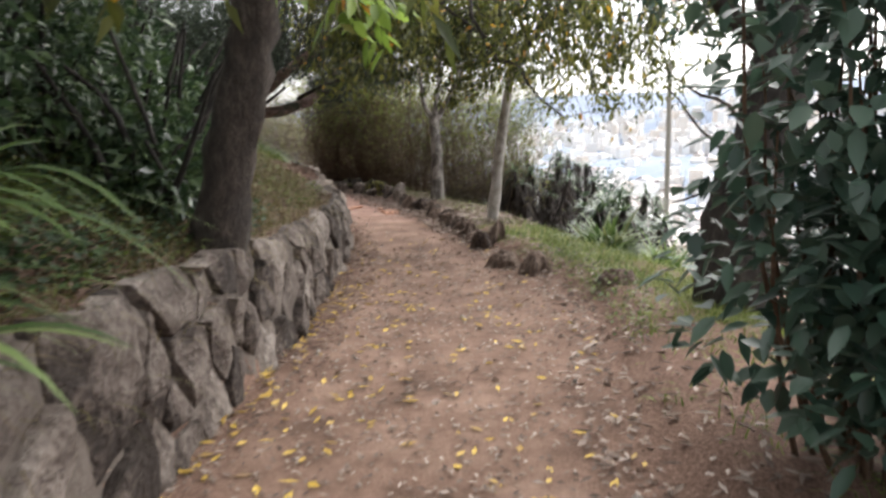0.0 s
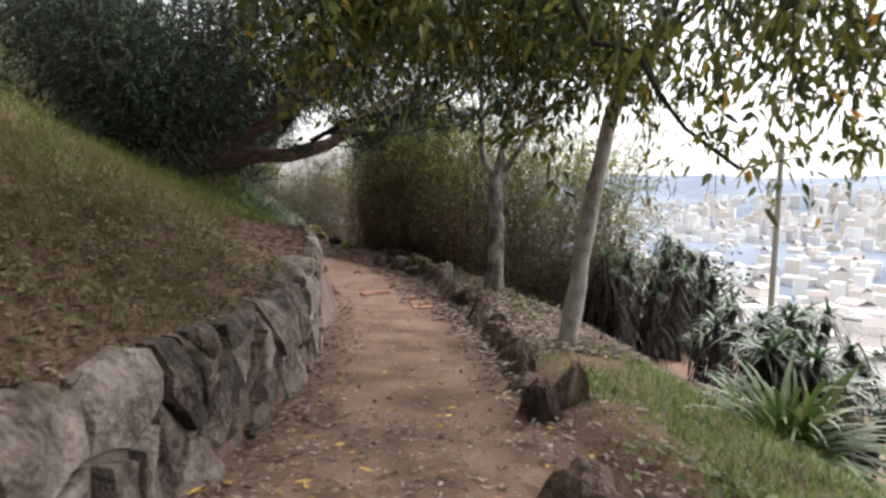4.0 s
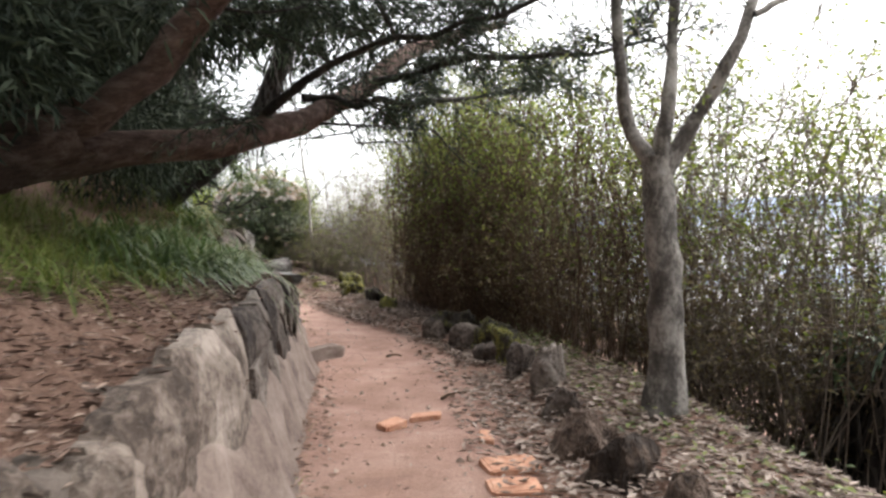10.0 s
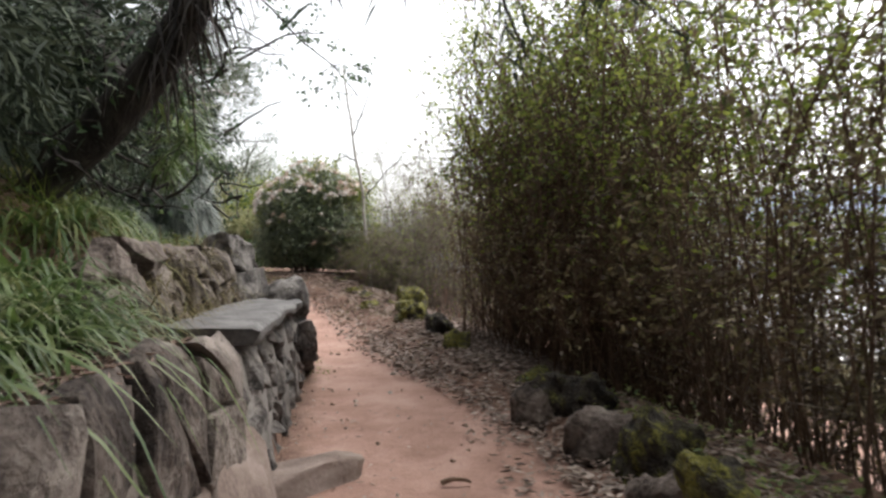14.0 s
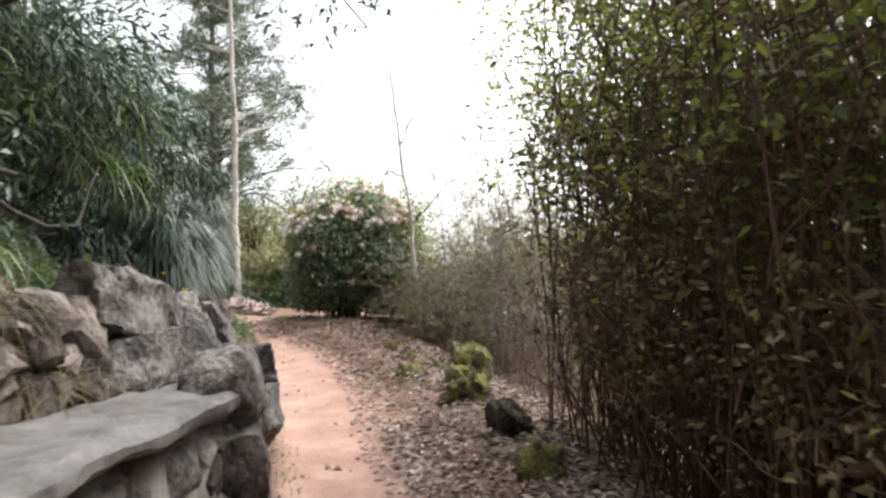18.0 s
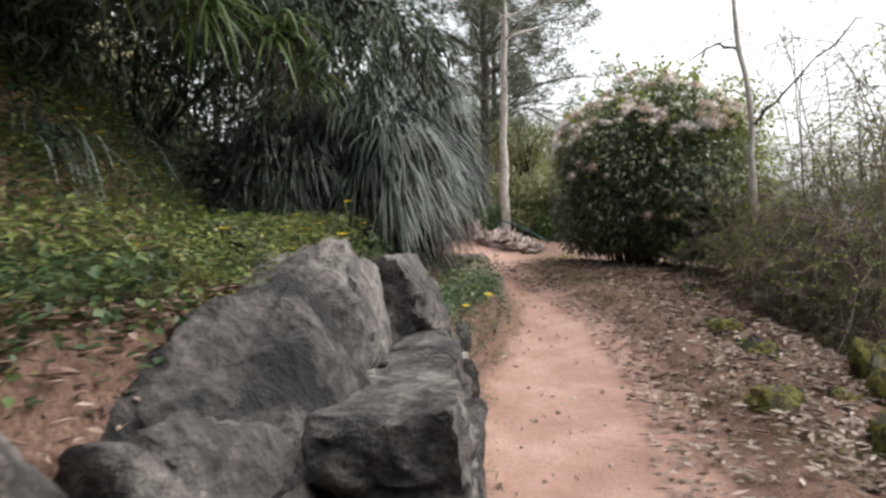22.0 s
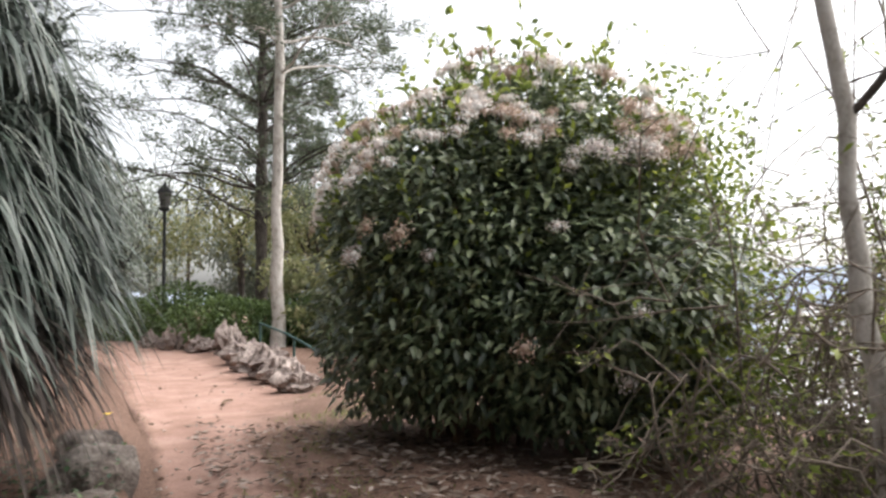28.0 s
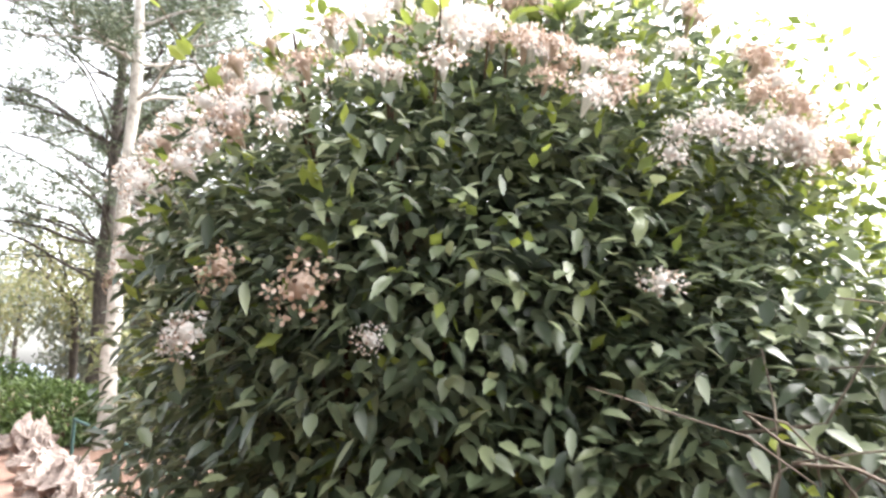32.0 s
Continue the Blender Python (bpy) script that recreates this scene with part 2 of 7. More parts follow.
LEAF_DRYHEDGE = leafy("brownish hedge leaf", [(0.06, 0.042, 0.027), (0.115, 0.082, 0.05), (0.15, 0.125, 0.055), (0.24, 0.195, 0.11)], 0.6, 0.35)
LEAF_PALE = leafy("pale wispy leaf", [(0.13, 0.14, 0.06), (0.22, 0.23, 0.1), (0.32, 0.29, 0.17)], 0.6, 0.45)
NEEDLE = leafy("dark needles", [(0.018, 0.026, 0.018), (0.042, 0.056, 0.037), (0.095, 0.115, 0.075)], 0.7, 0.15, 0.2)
PINE = leafy("pine needles", [(0.04, 0.055, 0.035), (0.075, 0.095, 0.055), (0.12, 0.13, 0.08)], 0.6, 0.25)
STRAP = leafy("grey green strap leaf", [(0.016, 0.028, 0.02), (0.034, 0.05, 0.037), (0.075, 0.092, 0.074), (0.19, 0.205, 0.178)], 0.45, 0.12)
GRASS = leafy("green grass", [(0.05, 0.08, 0.018), (0.1, 0.14, 0.027), (0.165, 0.205, 0.042), (0.24, 0.255, 0.08)], 0.6, 0.4)
DRYGRASS = leafy("dry grass", [(0.075, 0.056, 0.024), (0.14, 0.105, 0.048), (0.13, 0.125, 0.04), (0.23, 0.175, 0.09)], 0.7, 0.35)
LUSH = leafy("lush blade", [(0.035, 0.065, 0.017), (0.065, 0.11, 0.027), (0.105, 0.155, 0.042), (0.16, 0.175, 0.075)], 0.45, 0.35, 0.45)
FRESH_BLADE = leafy("bright green blade", [(0.06, 0.11, 0.02), (0.1, 0.17, 0.03), (0.16, 0.23, 0.05), (0.22, 0.26, 0.09)], 0.5, 0.4, 0.45)
HERB = leafy("herb leaf", [(0.05, 0.075, 0.022), (0.1, 0.13, 0.032), (0.17, 0.2, 0.045), (0.17, 0.14, 0.08)], 0.6, 0.3)
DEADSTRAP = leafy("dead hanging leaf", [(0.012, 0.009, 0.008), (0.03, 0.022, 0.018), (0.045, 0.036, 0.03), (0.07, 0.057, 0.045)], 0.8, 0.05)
LITTER = leafy("dry leaf litter", [(0.07, 0.046, 0.036), (0.15, 0.108, 0.085), (0.245, 0.188, 0.155), (0.37, 0.305, 0.265)], 0.8, 0.05)
BANKLITTER = leafy("brown leaf litter", [(0.064, 0.036, 0.026), (0.14, 0.086, 0.064), (0.225, 0.15, 0.115), (0.33, 0.25, 0.205)], 0.8, 0.05)
FALLEN = leafy("fallen yellow leaf", [(0.33, 0.2, 0.05), (0.5, 0.33, 0.06), (0.62, 0.42, 0.07), (0.2, 0.12, 0.06)], 0.6, 0.1)
FLOWER = leafy("white pink flower", [(0.4, 0.28, 0.22), (0.66, 0.56, 0.51), (0.78, 0.73, 0.7), (0.84, 0.82, 0.8), (0.7, 0.6, 0.57)], 0.6, 0.3)
PEBBLE = leafy("pebble", [(0.12, 0.08, 0.06), (0.22, 0.15, 0.115), (0.34, 0.25, 0.2), (0.3, 0.27, 0.24)], 0.9, 0)
BUD = leafy("rusty flower bud", [(0.4, 0.27, 0.2), (0.55, 0.43, 0.36)], 0.6, 0.1)
DAISY = leafy("yellow petal", [(0.75, 0.5, 0.02), (0.85, 0.62, 0.03)], 0.5, 0.3)


def ground_material():
    m = bpy.data.materials.new("ground")
    m.use_nodes = True
    nt = m.node_tree
    N, K = nt.nodes, nt.links
    b = N["Principled BSDF"]
    b.inputs["Roughness"].default_value, b.inputs["Specular IOR Level"].default_value = 0.95, 0.15
    geo = N.new("ShaderNodeNewGeometry")

    def nz(scale, detail=6, rough=0.6):
        n = N.new("ShaderNodeTexNoise")
        n.inputs["Scale"].default_value, n.inputs["Detail"].default_value, n.inputs["Roughness"].default_value = scale, detail, rough
        K.new(geo.outputs["Position"], n.inputs["Vector"])
        return n.outputs["Fac"]

    def mixc(fac, a, c):
        x = N.new("ShaderNodeMix")
        x.data_type = "RGBA"
        K.new(fac, x.inputs["Factor"])
        K.new(a, x.inputs["A"])
        K.new(c, x.inputs["B"])
        return x.outputs["Result"]

    def col(fac, stops):
        r = ramp(nt, stops)
        K.new(fac, r.inputs["Fac"])
        return r.outputs["Color"]

    def mask(name, lo, hi, wob=0.35):
        at = N.new("ShaderNodeAttribute")
        at.attribute_name = name
        w = N.new("ShaderNodeMath")
        w.operation = "MULTIPLY_ADD"
        w.inputs[1].default_value, w.inputs[2].default_value = wob, -wob / 2
        K.new(nz(3.5, 8, 0.7), w.inputs[0])
        a = N.new("ShaderNodeMath")
        K.new(at.outputs["Fac"], a.inputs[0])
        K.new(w.outputs[0], a.inputs[1])
        mr = N.new("ShaderNodeMapRange")
        mr.inputs["From Min"].default_value, mr.inputs["From Max"].default_value = lo, hi
        K.new(a.outputs[0], mr.inputs["Value"])
        return mr.outputs["Result"]

    fine, mid = nz(55, 5, 0.7), nz(2.2, 8, 0.62)
    red = col(mid, [(0.28, (0.225, 0.135, 0.105)), (0.5, (0.32, 0.199, 0.16)), (0.7, (0.405, 0.272, 0.226))])
    brown = col(mid, [(0.3, (0.1, 0.062, 0.046)), (0.5, (0.19, 0.12, 0.09)), (0.7, (0.27, 0.18, 0.14))])
    soil = col(fine, [(0.3, (0.064, 0.037, 0.027)), (0.5, (0.145, 0.088, 0.066)), (0.68, (0.235, 0.157, 0.12))])
    # distance haze is put into the far ground's colour as a pale blue
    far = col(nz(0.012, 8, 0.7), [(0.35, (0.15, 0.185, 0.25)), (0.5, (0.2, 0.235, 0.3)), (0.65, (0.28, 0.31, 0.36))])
    path = mixc(mask("red", 0.35, 0.65), brown, red)
    grit = N.new("ShaderNodeMix")
    grit.data_type, grit.blend_type = "RGBA", "MULTIPLY"
    grit.inputs["Factor"].default_value = 0.55
    K.new(path, grit.inputs["A"])
    K.new(col(fine, [(0.32, (0.55, 0.52, 0.5)), (0.5, (1, 1, 1)), (0.75, (1.15, 1.13, 1.1))]), grit.inputs["B"])
    scrub = col(nz(1.3, 10, 0.75), [(0.34, (0.04, 0.045, 0.02)), (0.48, (0.085, 0.08, 0.038)), (0.6, (0.14, 0.115, 0.065)), (0.72, (0.075, 0.09, 0.03))])
    bare = mixc(mask("wild", 0.3, 0.7, 0.5), soil, scrub)
    near = mixc(mask("path", 0.25, 0.75, 1.1), bare, grit.outputs["Result"])
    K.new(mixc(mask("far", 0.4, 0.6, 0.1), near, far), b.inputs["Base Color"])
    bp = N.new("ShaderNodeBump")
    bp.inputs["Strength"].default_value, bp.inputs["Distance"].default_value = 0.55, 0.03
    s = N.new("ShaderNodeMath")
    K.new(fine, s.inputs[0])
    K.new(nz(14, 6, 0.6), s.inputs[1])
    K.new(s.outputs[0], bp.inputs["Height"])
    K.new(bp.outputs["Normal"], b.inputs["Normal"])
    return m


GROUND = ground_material()

# ---- mesh helpers ----
rng = np.random.default_rng(7)


def mesh_object(name, verts, faces, mat, parent=None, label="", smooth=True):
    """One mesh object from an array of corners and one or more arrays of triangles or quads."""
    faces = faces if isinstance(faces, list) else [faces]
    faces = [np.asarray(f, dtype=np.int32) for f in faces if len(f)]
    me = bpy.data.meshes.new(name)
    verts = np.asarray(verts, dtype=np.float32)
    me.vertices.add(len(verts))
    me.vertices.foreach_set("co", verts.ravel())
    loops = np.concatenate([f.ravel() for f in faces])
    sizes = np.concatenate([np.full(len(f), f.shape[1]) for f in faces])
    starts = np.concatenate([[0], np.cumsum(sizes)[:-1]])
    me.loops.add(len(loops))
    me.loops.foreach_set("vertex_index", loops)
    me.polygons.add(len(sizes))
    me.polygons.foreach_set("loop_start", starts.astype(np.int32))
    me.polygons.foreach_set("use_smooth", np.full(len(sizes), smooth))
    me.update(calc_edges=True)
    me.validate()
    if mat:
        me.materials.append(mat)
    ob = new(name, me)
    if parent:
        under(ob, parent)
    if label:
        ob["label"] = label
    if name in STUFF_PARTS:
        ob["kind"] = "stuff"
    return ob


STUFF_PARTS = {"stem_mass", "twig_mass", "foliage", "brown_foliage", "young_foliage", "upper_foliage", "dark_foliage", "needle_mass", "dead_foliage", "yellow_foliage", "crown", "branch_mass"}


def under(ob, parent):
    """Make ob a part of parent without moving it."""
    ob.parent = parent
    if parent.type == "EMPTY":
        ob.matrix_parent_inverse = Matrix.Translation(-parent.location)


def thing(name, x, y, z, label, category, group="", kind=""):
    e = new(name)
    e.location = (x, y, z)
    e.empty_display_size = 0.1
    return tagged(e, label, category, group, kind)


def unit(v):
    return v / np.maximum(np.linalg.norm(v, axis=-1, keepdims=True), 1e-9)


def rand_dirs(n, zmin=-1.0, zmax=1.0):
    z = rng.uniform(zmin, zmax, n)
    a = rng.uniform(0, 2 * np.pi, n)
    r = np.sqrt(np.maximum(1 - z * z, 0))
    return np.stack([r * np.cos(a), r * np.sin(a), z], -1)


def leaves(P, D, L, W, fold=0.22, droop=0.15, up=None):
    """Leaves as folded diamonds of four triangles: corners and faces."""
    n = len(P)
    D = unit(D)
    U = rand_dirs(n) if up is None else unit(up + 0.35 * rand_dirs(n))
    S = unit(np.cross(D, U))
    Nn = np.cross(S, D)
    L = np.broadcast_to(np.asarray(L, float), (n,))[:, None]
    W = np.broadcast_to(np.asarray(W, float), (n,))[:, None]
    down = np.array([0, 0, -1.0])
    b = P
    m = P + 0.5 * L * D - fold * W * Nn + 0.2 * droop * L * down
    l = P + 0.45 * L * D + 0.5 * W * S
    r = P + 0.45 * L * D - 0.5 * W * S
    t = P + L * D + droop * L * down
    V = np.stack([b, l, m, r, t], 1).reshape(-1, 3)
    T = np.array([[0, 2, 1], [0, 3, 2], [1, 2, 4], [2, 3, 4]])
    F = (np.arange(n)[:, None, None] * 5 + T[None]).reshape(-1, 3)
    return V, F


def ovate(P, D, L, W, fold=0.18, droop=0.15, up=None):
    """Broad leaves with a folded midrib and a curved outline: eight faces each."""
    n = len(P)
    D = unit(D)
    U = rand_dirs(n) if up is None else unit(up + 0.35 * rand_dirs(n))
    S = unit(np.cross(D, U))
    Nn = np.cross(S, D)
    L = np.broadcast_to(np.asarray(L, float), (n,))[:, None]
    W = np.broadcast_to(np.asarray(W, float), (n,))[:, None]
    down = np.array([0, 0, -1.0])
    rows = [P]
    for s, w in ((0.25, 0.42), (0.6, 0.44)):
        c = P + s * L * D + droop * s * s * L * down
        rows += [c + w * W * S + fold * W * Nn * 0.6, c - fold * W * Nn * 0.4, c - w * W * S + fold * W * Nn * 0.6]
    rows.append(P + L * D + droop * L * down)
    V = np.stack(rows, 1).reshape(-1, 3)
    T = np.array([[0, 2, 1], [0, 3, 2], [1, 2, 5], [1, 5, 4], [2, 3, 6], [2, 6, 5], [4, 5, 7], [5, 6, 7]])
    F = (np.arange(n)[:, None, None] * 8 + T[None]).reshape(-1, 3)
    return V, F


def blades(P, D, L, W, droop=0.5, seg=4):
    """Grass blades and strap leaves: tapered ribbons that arch over by droop."""
    n = len(P)
    D = unit(D)
    L = np.broadcast_to(np.asarray(L, float), (n,))[:, None]
    W = np.broadcast_to(np.asarray(W, float), (n,))[:, None]
    droop = np.broadcast_to(np.asarray(droop, float), (n,))[:, None]
    S = unit(np.cross(D, np.array([0, 0, 1.0]) + 0.2 * rand_dirs(n)))
    rows = []
    for i in range(seg + 1):
        s = i / seg
        c = P + D * L * (s - 0.25 * droop * s * s) + np.array([0, 0, -1.0]) * L * droop * s * s
        w = 0.5 * W * (1 - s) ** 0.6 if i < seg else 0.02 * W
        rows += [c + S * w, c - S * w]
    V = np.stack(rows, 1).reshape(-1, 3)
    Q = np.array([[2 * i, 2 * i + 1, 2 * i + 3, 2 * i + 2] for i in range(seg)])
    F = (np.arange(n)[:, None, None] * (2 * seg + 2) + Q[None]).reshape(-1, 4)
    return V, F


def tubes(lines, sides=6):
    """Round tapering tubes along lines of (points, radii): corners and faces."""
    VV, FF, base = [], [], 0
    ang = np.linspace(0, 2 * np.pi, sides, endpoint=False)
    for pts, rad in lines:
        pts = np.asarray(pts, float)
        rad = np.broadcast_to(np.asarray(rad, float), (len(pts),))
        tan = unit(np.gradient(pts, axis=0))
        ref = np.array([1.0, 0, 0]) if abs(tan[0][0]) < 0.8 else np.array([0, 1.0, 0])
        A = unit(np.cross(tan, ref))
        B = np.cross(tan, A)
        ring = pts[:, None] + rad[:, None, None] * (np.cos(ang)[None, :, None] * A[:, None] + np.sin(ang)[None, :, None] * B[:, None])
        VV.append(ring.reshape(-1, 3))
        k = len(pts)
        i, j = np.meshgrid(np.arange(k - 1), np.arange(sides), indexing="ij")
        a = base + i * sides + j
        c = base + i * sides + (j + 1) % sides
        FF.append(np.stack([a, c, c + sides, a + sides], -1).reshape(-1, 4))
        base += k * sides
    return np.concatenate(VV), np.concatenate(FF)


def bend(points, n=10, wob=0.0):
    """A smooth line of n points through the given ones (Catmull-Rom), with some wobble."""
    p = np.asarray(points, float)
    q = np.concatenate([[2 * p[0] - p[1]], p, [2 * p[-1] - p[-2]]])
    out = []
    for s in np.linspace(0, len(p) - 1 - 1e-6, n):
        i, f = int(s), s - int(s)
        a, b, c, d = q[i], q[i + 1], q[i + 2], q[i + 3]
        out.append(0.5 * (2 * b + (c - a) * f + (2 * a - 5 * b + 4 * c - d) * f * f + (3 * b - a - 3 * c + d) * f ** 3))
    out = np.array(out)
    if wob:
        out[1:-1] += rng.normal(0, wob, out[1:-1].shape)
    return out


def limb(name, points, r0, r1, mat, parent, n=12, wob=0.01, sides=9, label="", flare=0.0):
    pts = bend(points, n, wob)
    s = np.linspace(0, 1, n)
    rad = r0 + (r1 - r0) * s + flare * r0 * np.exp(-s * 9)
    rad = rad * (1 + 0.05 * rng.normal(size=n))
    V, F = tubes([(pts, rad)], sides)
    V = V + 0.06 * r0 * rng.normal(size=V.shape)
    stem = next((c for c in parent.children if c.name.startswith("trunk")), None) if name == "limb" else None
    mesh_object(name, V, F, mat, stem or parent, label)
    return pts


def twigs_from(pts, count, length, spread=0.9, rise=0.3, r=0.006, start=0.2, depth=2):
    """Thin side twigs along a line; returns their lines and the places where leaves sit."""
    lines, tips = [], []
    for _ in range(count):
        k = rng.integers(int(start * (len(pts) - 1)), len(pts))
        p = pts[k]
        d = unit(rand_dirs(1, -0.4, 0.9)[0] * spread + np.array([0, 0, rise]))
        l = length * rng.uniform(0.5, 1.2)
        mid = p + d * l * 0.5 + rng.normal(0, 0.05 * l, 3)
        end = p + d * l + np.array([0, 0, -0.12 * l]) + rng.normal(0, 0.08 * l, 3)
        ln = bend([p, mid, end], 6)
        lines.append((ln, np.linspace(r, r * 0.3, 6)))
        tips += [ln[3], ln[4], ln[5]]
        if depth > 1:
            for _ in range(3):
                q = ln[rng.integers(2, 6)]
                e = q + unit(d + 0.9 * rand_dirs(1)[0]) * l * 0.45
                lines.append((bend([q, (q + e) / 2 + rng.normal(0, 0.03 * l, 3), e], 4), np.linspace(r * 0.5, r * 0.2, 4)))
                tips += [e, (q + e) / 2]
    return lines, np.array(tips)


def rock_mesh(seed, cuts=9, sub=3, rough=0.05):
    """An angular boulder about one metre across."""
    r = np.random.default_rng(seed)
    bm = bmesh.new()
    bmesh.ops.create_icosphere(bm, subdivisions=sub, radius=0.66)
    planes = [(Vector(unit(r.normal(size=3))), r.uniform(0.34, 0.5)) for _ in range(cuts)]
    planes += [(Vector((0, 0, 1)), 0.42), (Vector((0, 0, -1)), 0.45), (Vector((0, -1, 0)), 0.34), (Vector((0.1, -1, 0.15)).normalized(), 0.36), (Vector((-0.15, -1, -0.1)).normalized(), 0.36)]
    off = Vector(r.uniform(-9, 9, 3))
    for v in bm.verts:
        for n, d in planes:
            h = v.co.dot(n) - d
            if h > 0:
                v.co -= n * h * 0.82
        crack = abs(noise.noise(v.co * 2.2 - off))
        v.co *= 1 + rough * 2.0 * noise.fractal(v.co * 3.0 + off, 0.75, 2.0, 6) - 0.035 * max(0.0, 0.07 - crack) / 0.07
    me = bpy.data.meshes.new("stone")
    bm.to_mesh(me)
    bm.free()
    for p in me.polygons:
        p.use_smooth = True
    me.set_sharp_from_angle(angle=radians(55))
    return me


ROCKS = [rock_mesh(20 + i, 12 + i % 5, 4, 0.06 + 0.02 * (i % 3)) for i in range(14)]
ROCKS_BY_MAT = {}


def rock(name, x, y, z, sx, sy, sz, rz, mat, parent=None, which=None, tilt=8.0):
    """A boulder of the given extents; its own object on a shared mesh."""
    i = rng.integers(len(ROCKS)) if which is None else which % len(ROCKS)
    key = (i, mat.name)
    if key not in ROCKS_BY_MAT:
        me = ROCKS[i].copy()
        me.materials.append(mat)
        ROCKS_BY_MAT[key] = me
    ob = new(name, ROCKS_BY_MAT[key])
    a, b = rng.uniform(-tilt, tilt, 2)
    ob.matrix_basis = pose(x, y, z, a, b, rz) @ Matrix.Diagonal((sx / 0.85, sy / 0.85, sz / 0.85, 1))
    if parent:
        under(ob, parent)
    return ob


# ---- the plan ----
def table(pairs):
    a = np.array(pairs, float)
    return lambda y: np.interp(y, a[:, 0], a[:, 1])


XL = table([(-40, -1.2), (0, -1.2), (3, -1.12), (5, -1.0), (7, -1.05), (8.7, -1.15), (9.8, -1.3), (11.6, -1.8), (12.6, -2.05), (14.5, -2.78),
            (16.3, -3.42), (17.8, -4.2), (19.7, -5.1), (21.2, -6.25), (22.5, -7.6), (23.4, -8.35), (24.6, -9.0), (25.4, -9.7), (26.2, -10.6),
            (26.8, -11.4), (27.8, -13.0), (28.7, -14.6), (30.3, -17.2), (31.5, -20), (36, -27), (60, -42)])
XR = table([(-40, 0.9), (0, 0.9), (2.5, 0.85), (4.1, 1.0), (5.1, 1.2), (6.8, 1.05), (8.2, 0.65), (9.5, 0.36), (11.4, 0.0), (12.8, -0.3),
            (13.9, -0.75), (15.4, -1.15), (17.5, -1.97), (18.4, -2.65), (19.8, -3.75), (20.9, -4.6), (22.2, -5.5), (23.3, -6.35), (24.2, -7.15),
            (25.2, -8.1), (25.8, -9.0), (26.5, -10.0), (27.0, -10.5), (27.7, -11.5), (28.8, -12.2), (29.6, -12.8), (30.7, -14.6), (31.8, -16.4),
            (36, -22), (60, -36)])
GZ = table([(-40, 0.1), (0, 0.03), (4, 0.03), (8, -0.02), (12, -0.08), (14.5, -0.12), (17, -0.13), (19, -0.13), (21, -0.1), (23, -0.02), (24, 0.05),
            (25, 0.14), (26, 0.25), (27, 0.36), (28, 0.42), (40, 0.45), (60, 0.3)])
TOP = table([(-40, 0.9), (3, 0.84), (5, 0.72), (8, 0.63), (10.6, 0.6), (11.3, 0.68), (12, 0.79), (13.4, 0.8), (15.5, 0.86), (16.4, 0.76), (19.5, 0.62), (20.2, 0.5), (21.5, 0.46),
             (22.5, 0.55), (23.7, 0.45), (25, 0.5), (26.3, 0.55), (27.5, 0.5), (29, 0.46), (60, 0.4)])
TIER = table([(15.6, 0), (16.4, 0.48), (20, 0.52), (22, 0.45), (24, 0.35), (26, 0)])
BANK = table([(-40, 0.35), (15, 0.35), (17, 1.0), (18.5, 1.5), (21.5, 1.6), (22.5, 2.2), (24, 3.0), (60, 3.0)])
SLOPE = table([(-40, 0.4), (4, 0.42), (6.5, 0.6), (10, 0.58), (12, 0.42), (13, 0.34), (16, 0.45), (18, 0.9), (22, 1.0), (25, 0.8), (26.5, 0.4), (28.5, 0.0), (60, 0.0)])


def edge_turn(y):
    """How much longer a step in x is than one square to the path."""
    d = (XL(y + 0.6) - XL(y - 0.6)) / 1.2
    return np.minimum(np.sqrt(1 + d * d), 2.2)


def sstep(a, lo, hi):
    s = np.clip((a - lo) / (hi - lo), 0, 1)
    return s * s * (3 - 2 * s)


def left_z(y, off):
    """Height of the bank, off metres behind the wall's face."""
    z = GZ(y) + (TOP(y) - 0.05 - GZ(y)) * sstep(off, 0.02, 0.16)
    z = z + TIER(y) * sstep(off, 0.62, 0.85)
    rise = SLOPE(y) * np.maximum(np.minimum(off - BANK(y), 4.0), 0)
    return z + rise + 0.12 * np.maximum(np.minimum(off, 30) - 4.5, 0) * np.minimum(SLOPE(y) * 3, 1)


def right_z(y, off):
    """Height of the verge and the slope down to the lower walk, then the valley and the hills beyond."""
    k = sstep(y, 26, 29)
    near = np.interp(off, [0, 0.25, 1.0, 2.9, 3.3, 5.15, 6.2, 14, 60, 240, 420, 700, 1000, 1500, 2400, 4000],
                     [0, 0.1, 0.08, -0.95, -1.1, -1.15, -3.2, -9, -32, -52, -55, -38, -8, 62, 75, 40])
    flat = np.interp(off, [0, 0.25, 1.0, 4.5, 8, 14, 60, 240, 420, 700, 1000, 1500, 2400, 4000], [0, 0.05, 0.05, -0.3, -3.0, -8, -34, -52, -55, -38, -8, 62, 75, 40])
    return GZ(y) + near * (1 - k) + flat * k


def ground_z(x, y):
    """Height of the ground anywhere."""
    x, y = np.asarray(x, float), np.asarray(y, float)
    k = edge_turn(y)
    lo, ro = (XL(y) - x) / k, (x - XR(y)) / np.where(y > 40, 1, k)
    ro = ro + np.maximum(y - 62, 0) * 0.75
    mid = GZ(y) - 0.025 * np.sin(np.pi * np.clip((x - XL(y)) / (XR(y) - XL(y)), 0, 1)) * (y < 45)
    return np.where(lo > 0, np.where(ro > 8, right_z(y, ro), left_z(y, lo)), np.where(ro > 0, right_z(y, ro), mid))


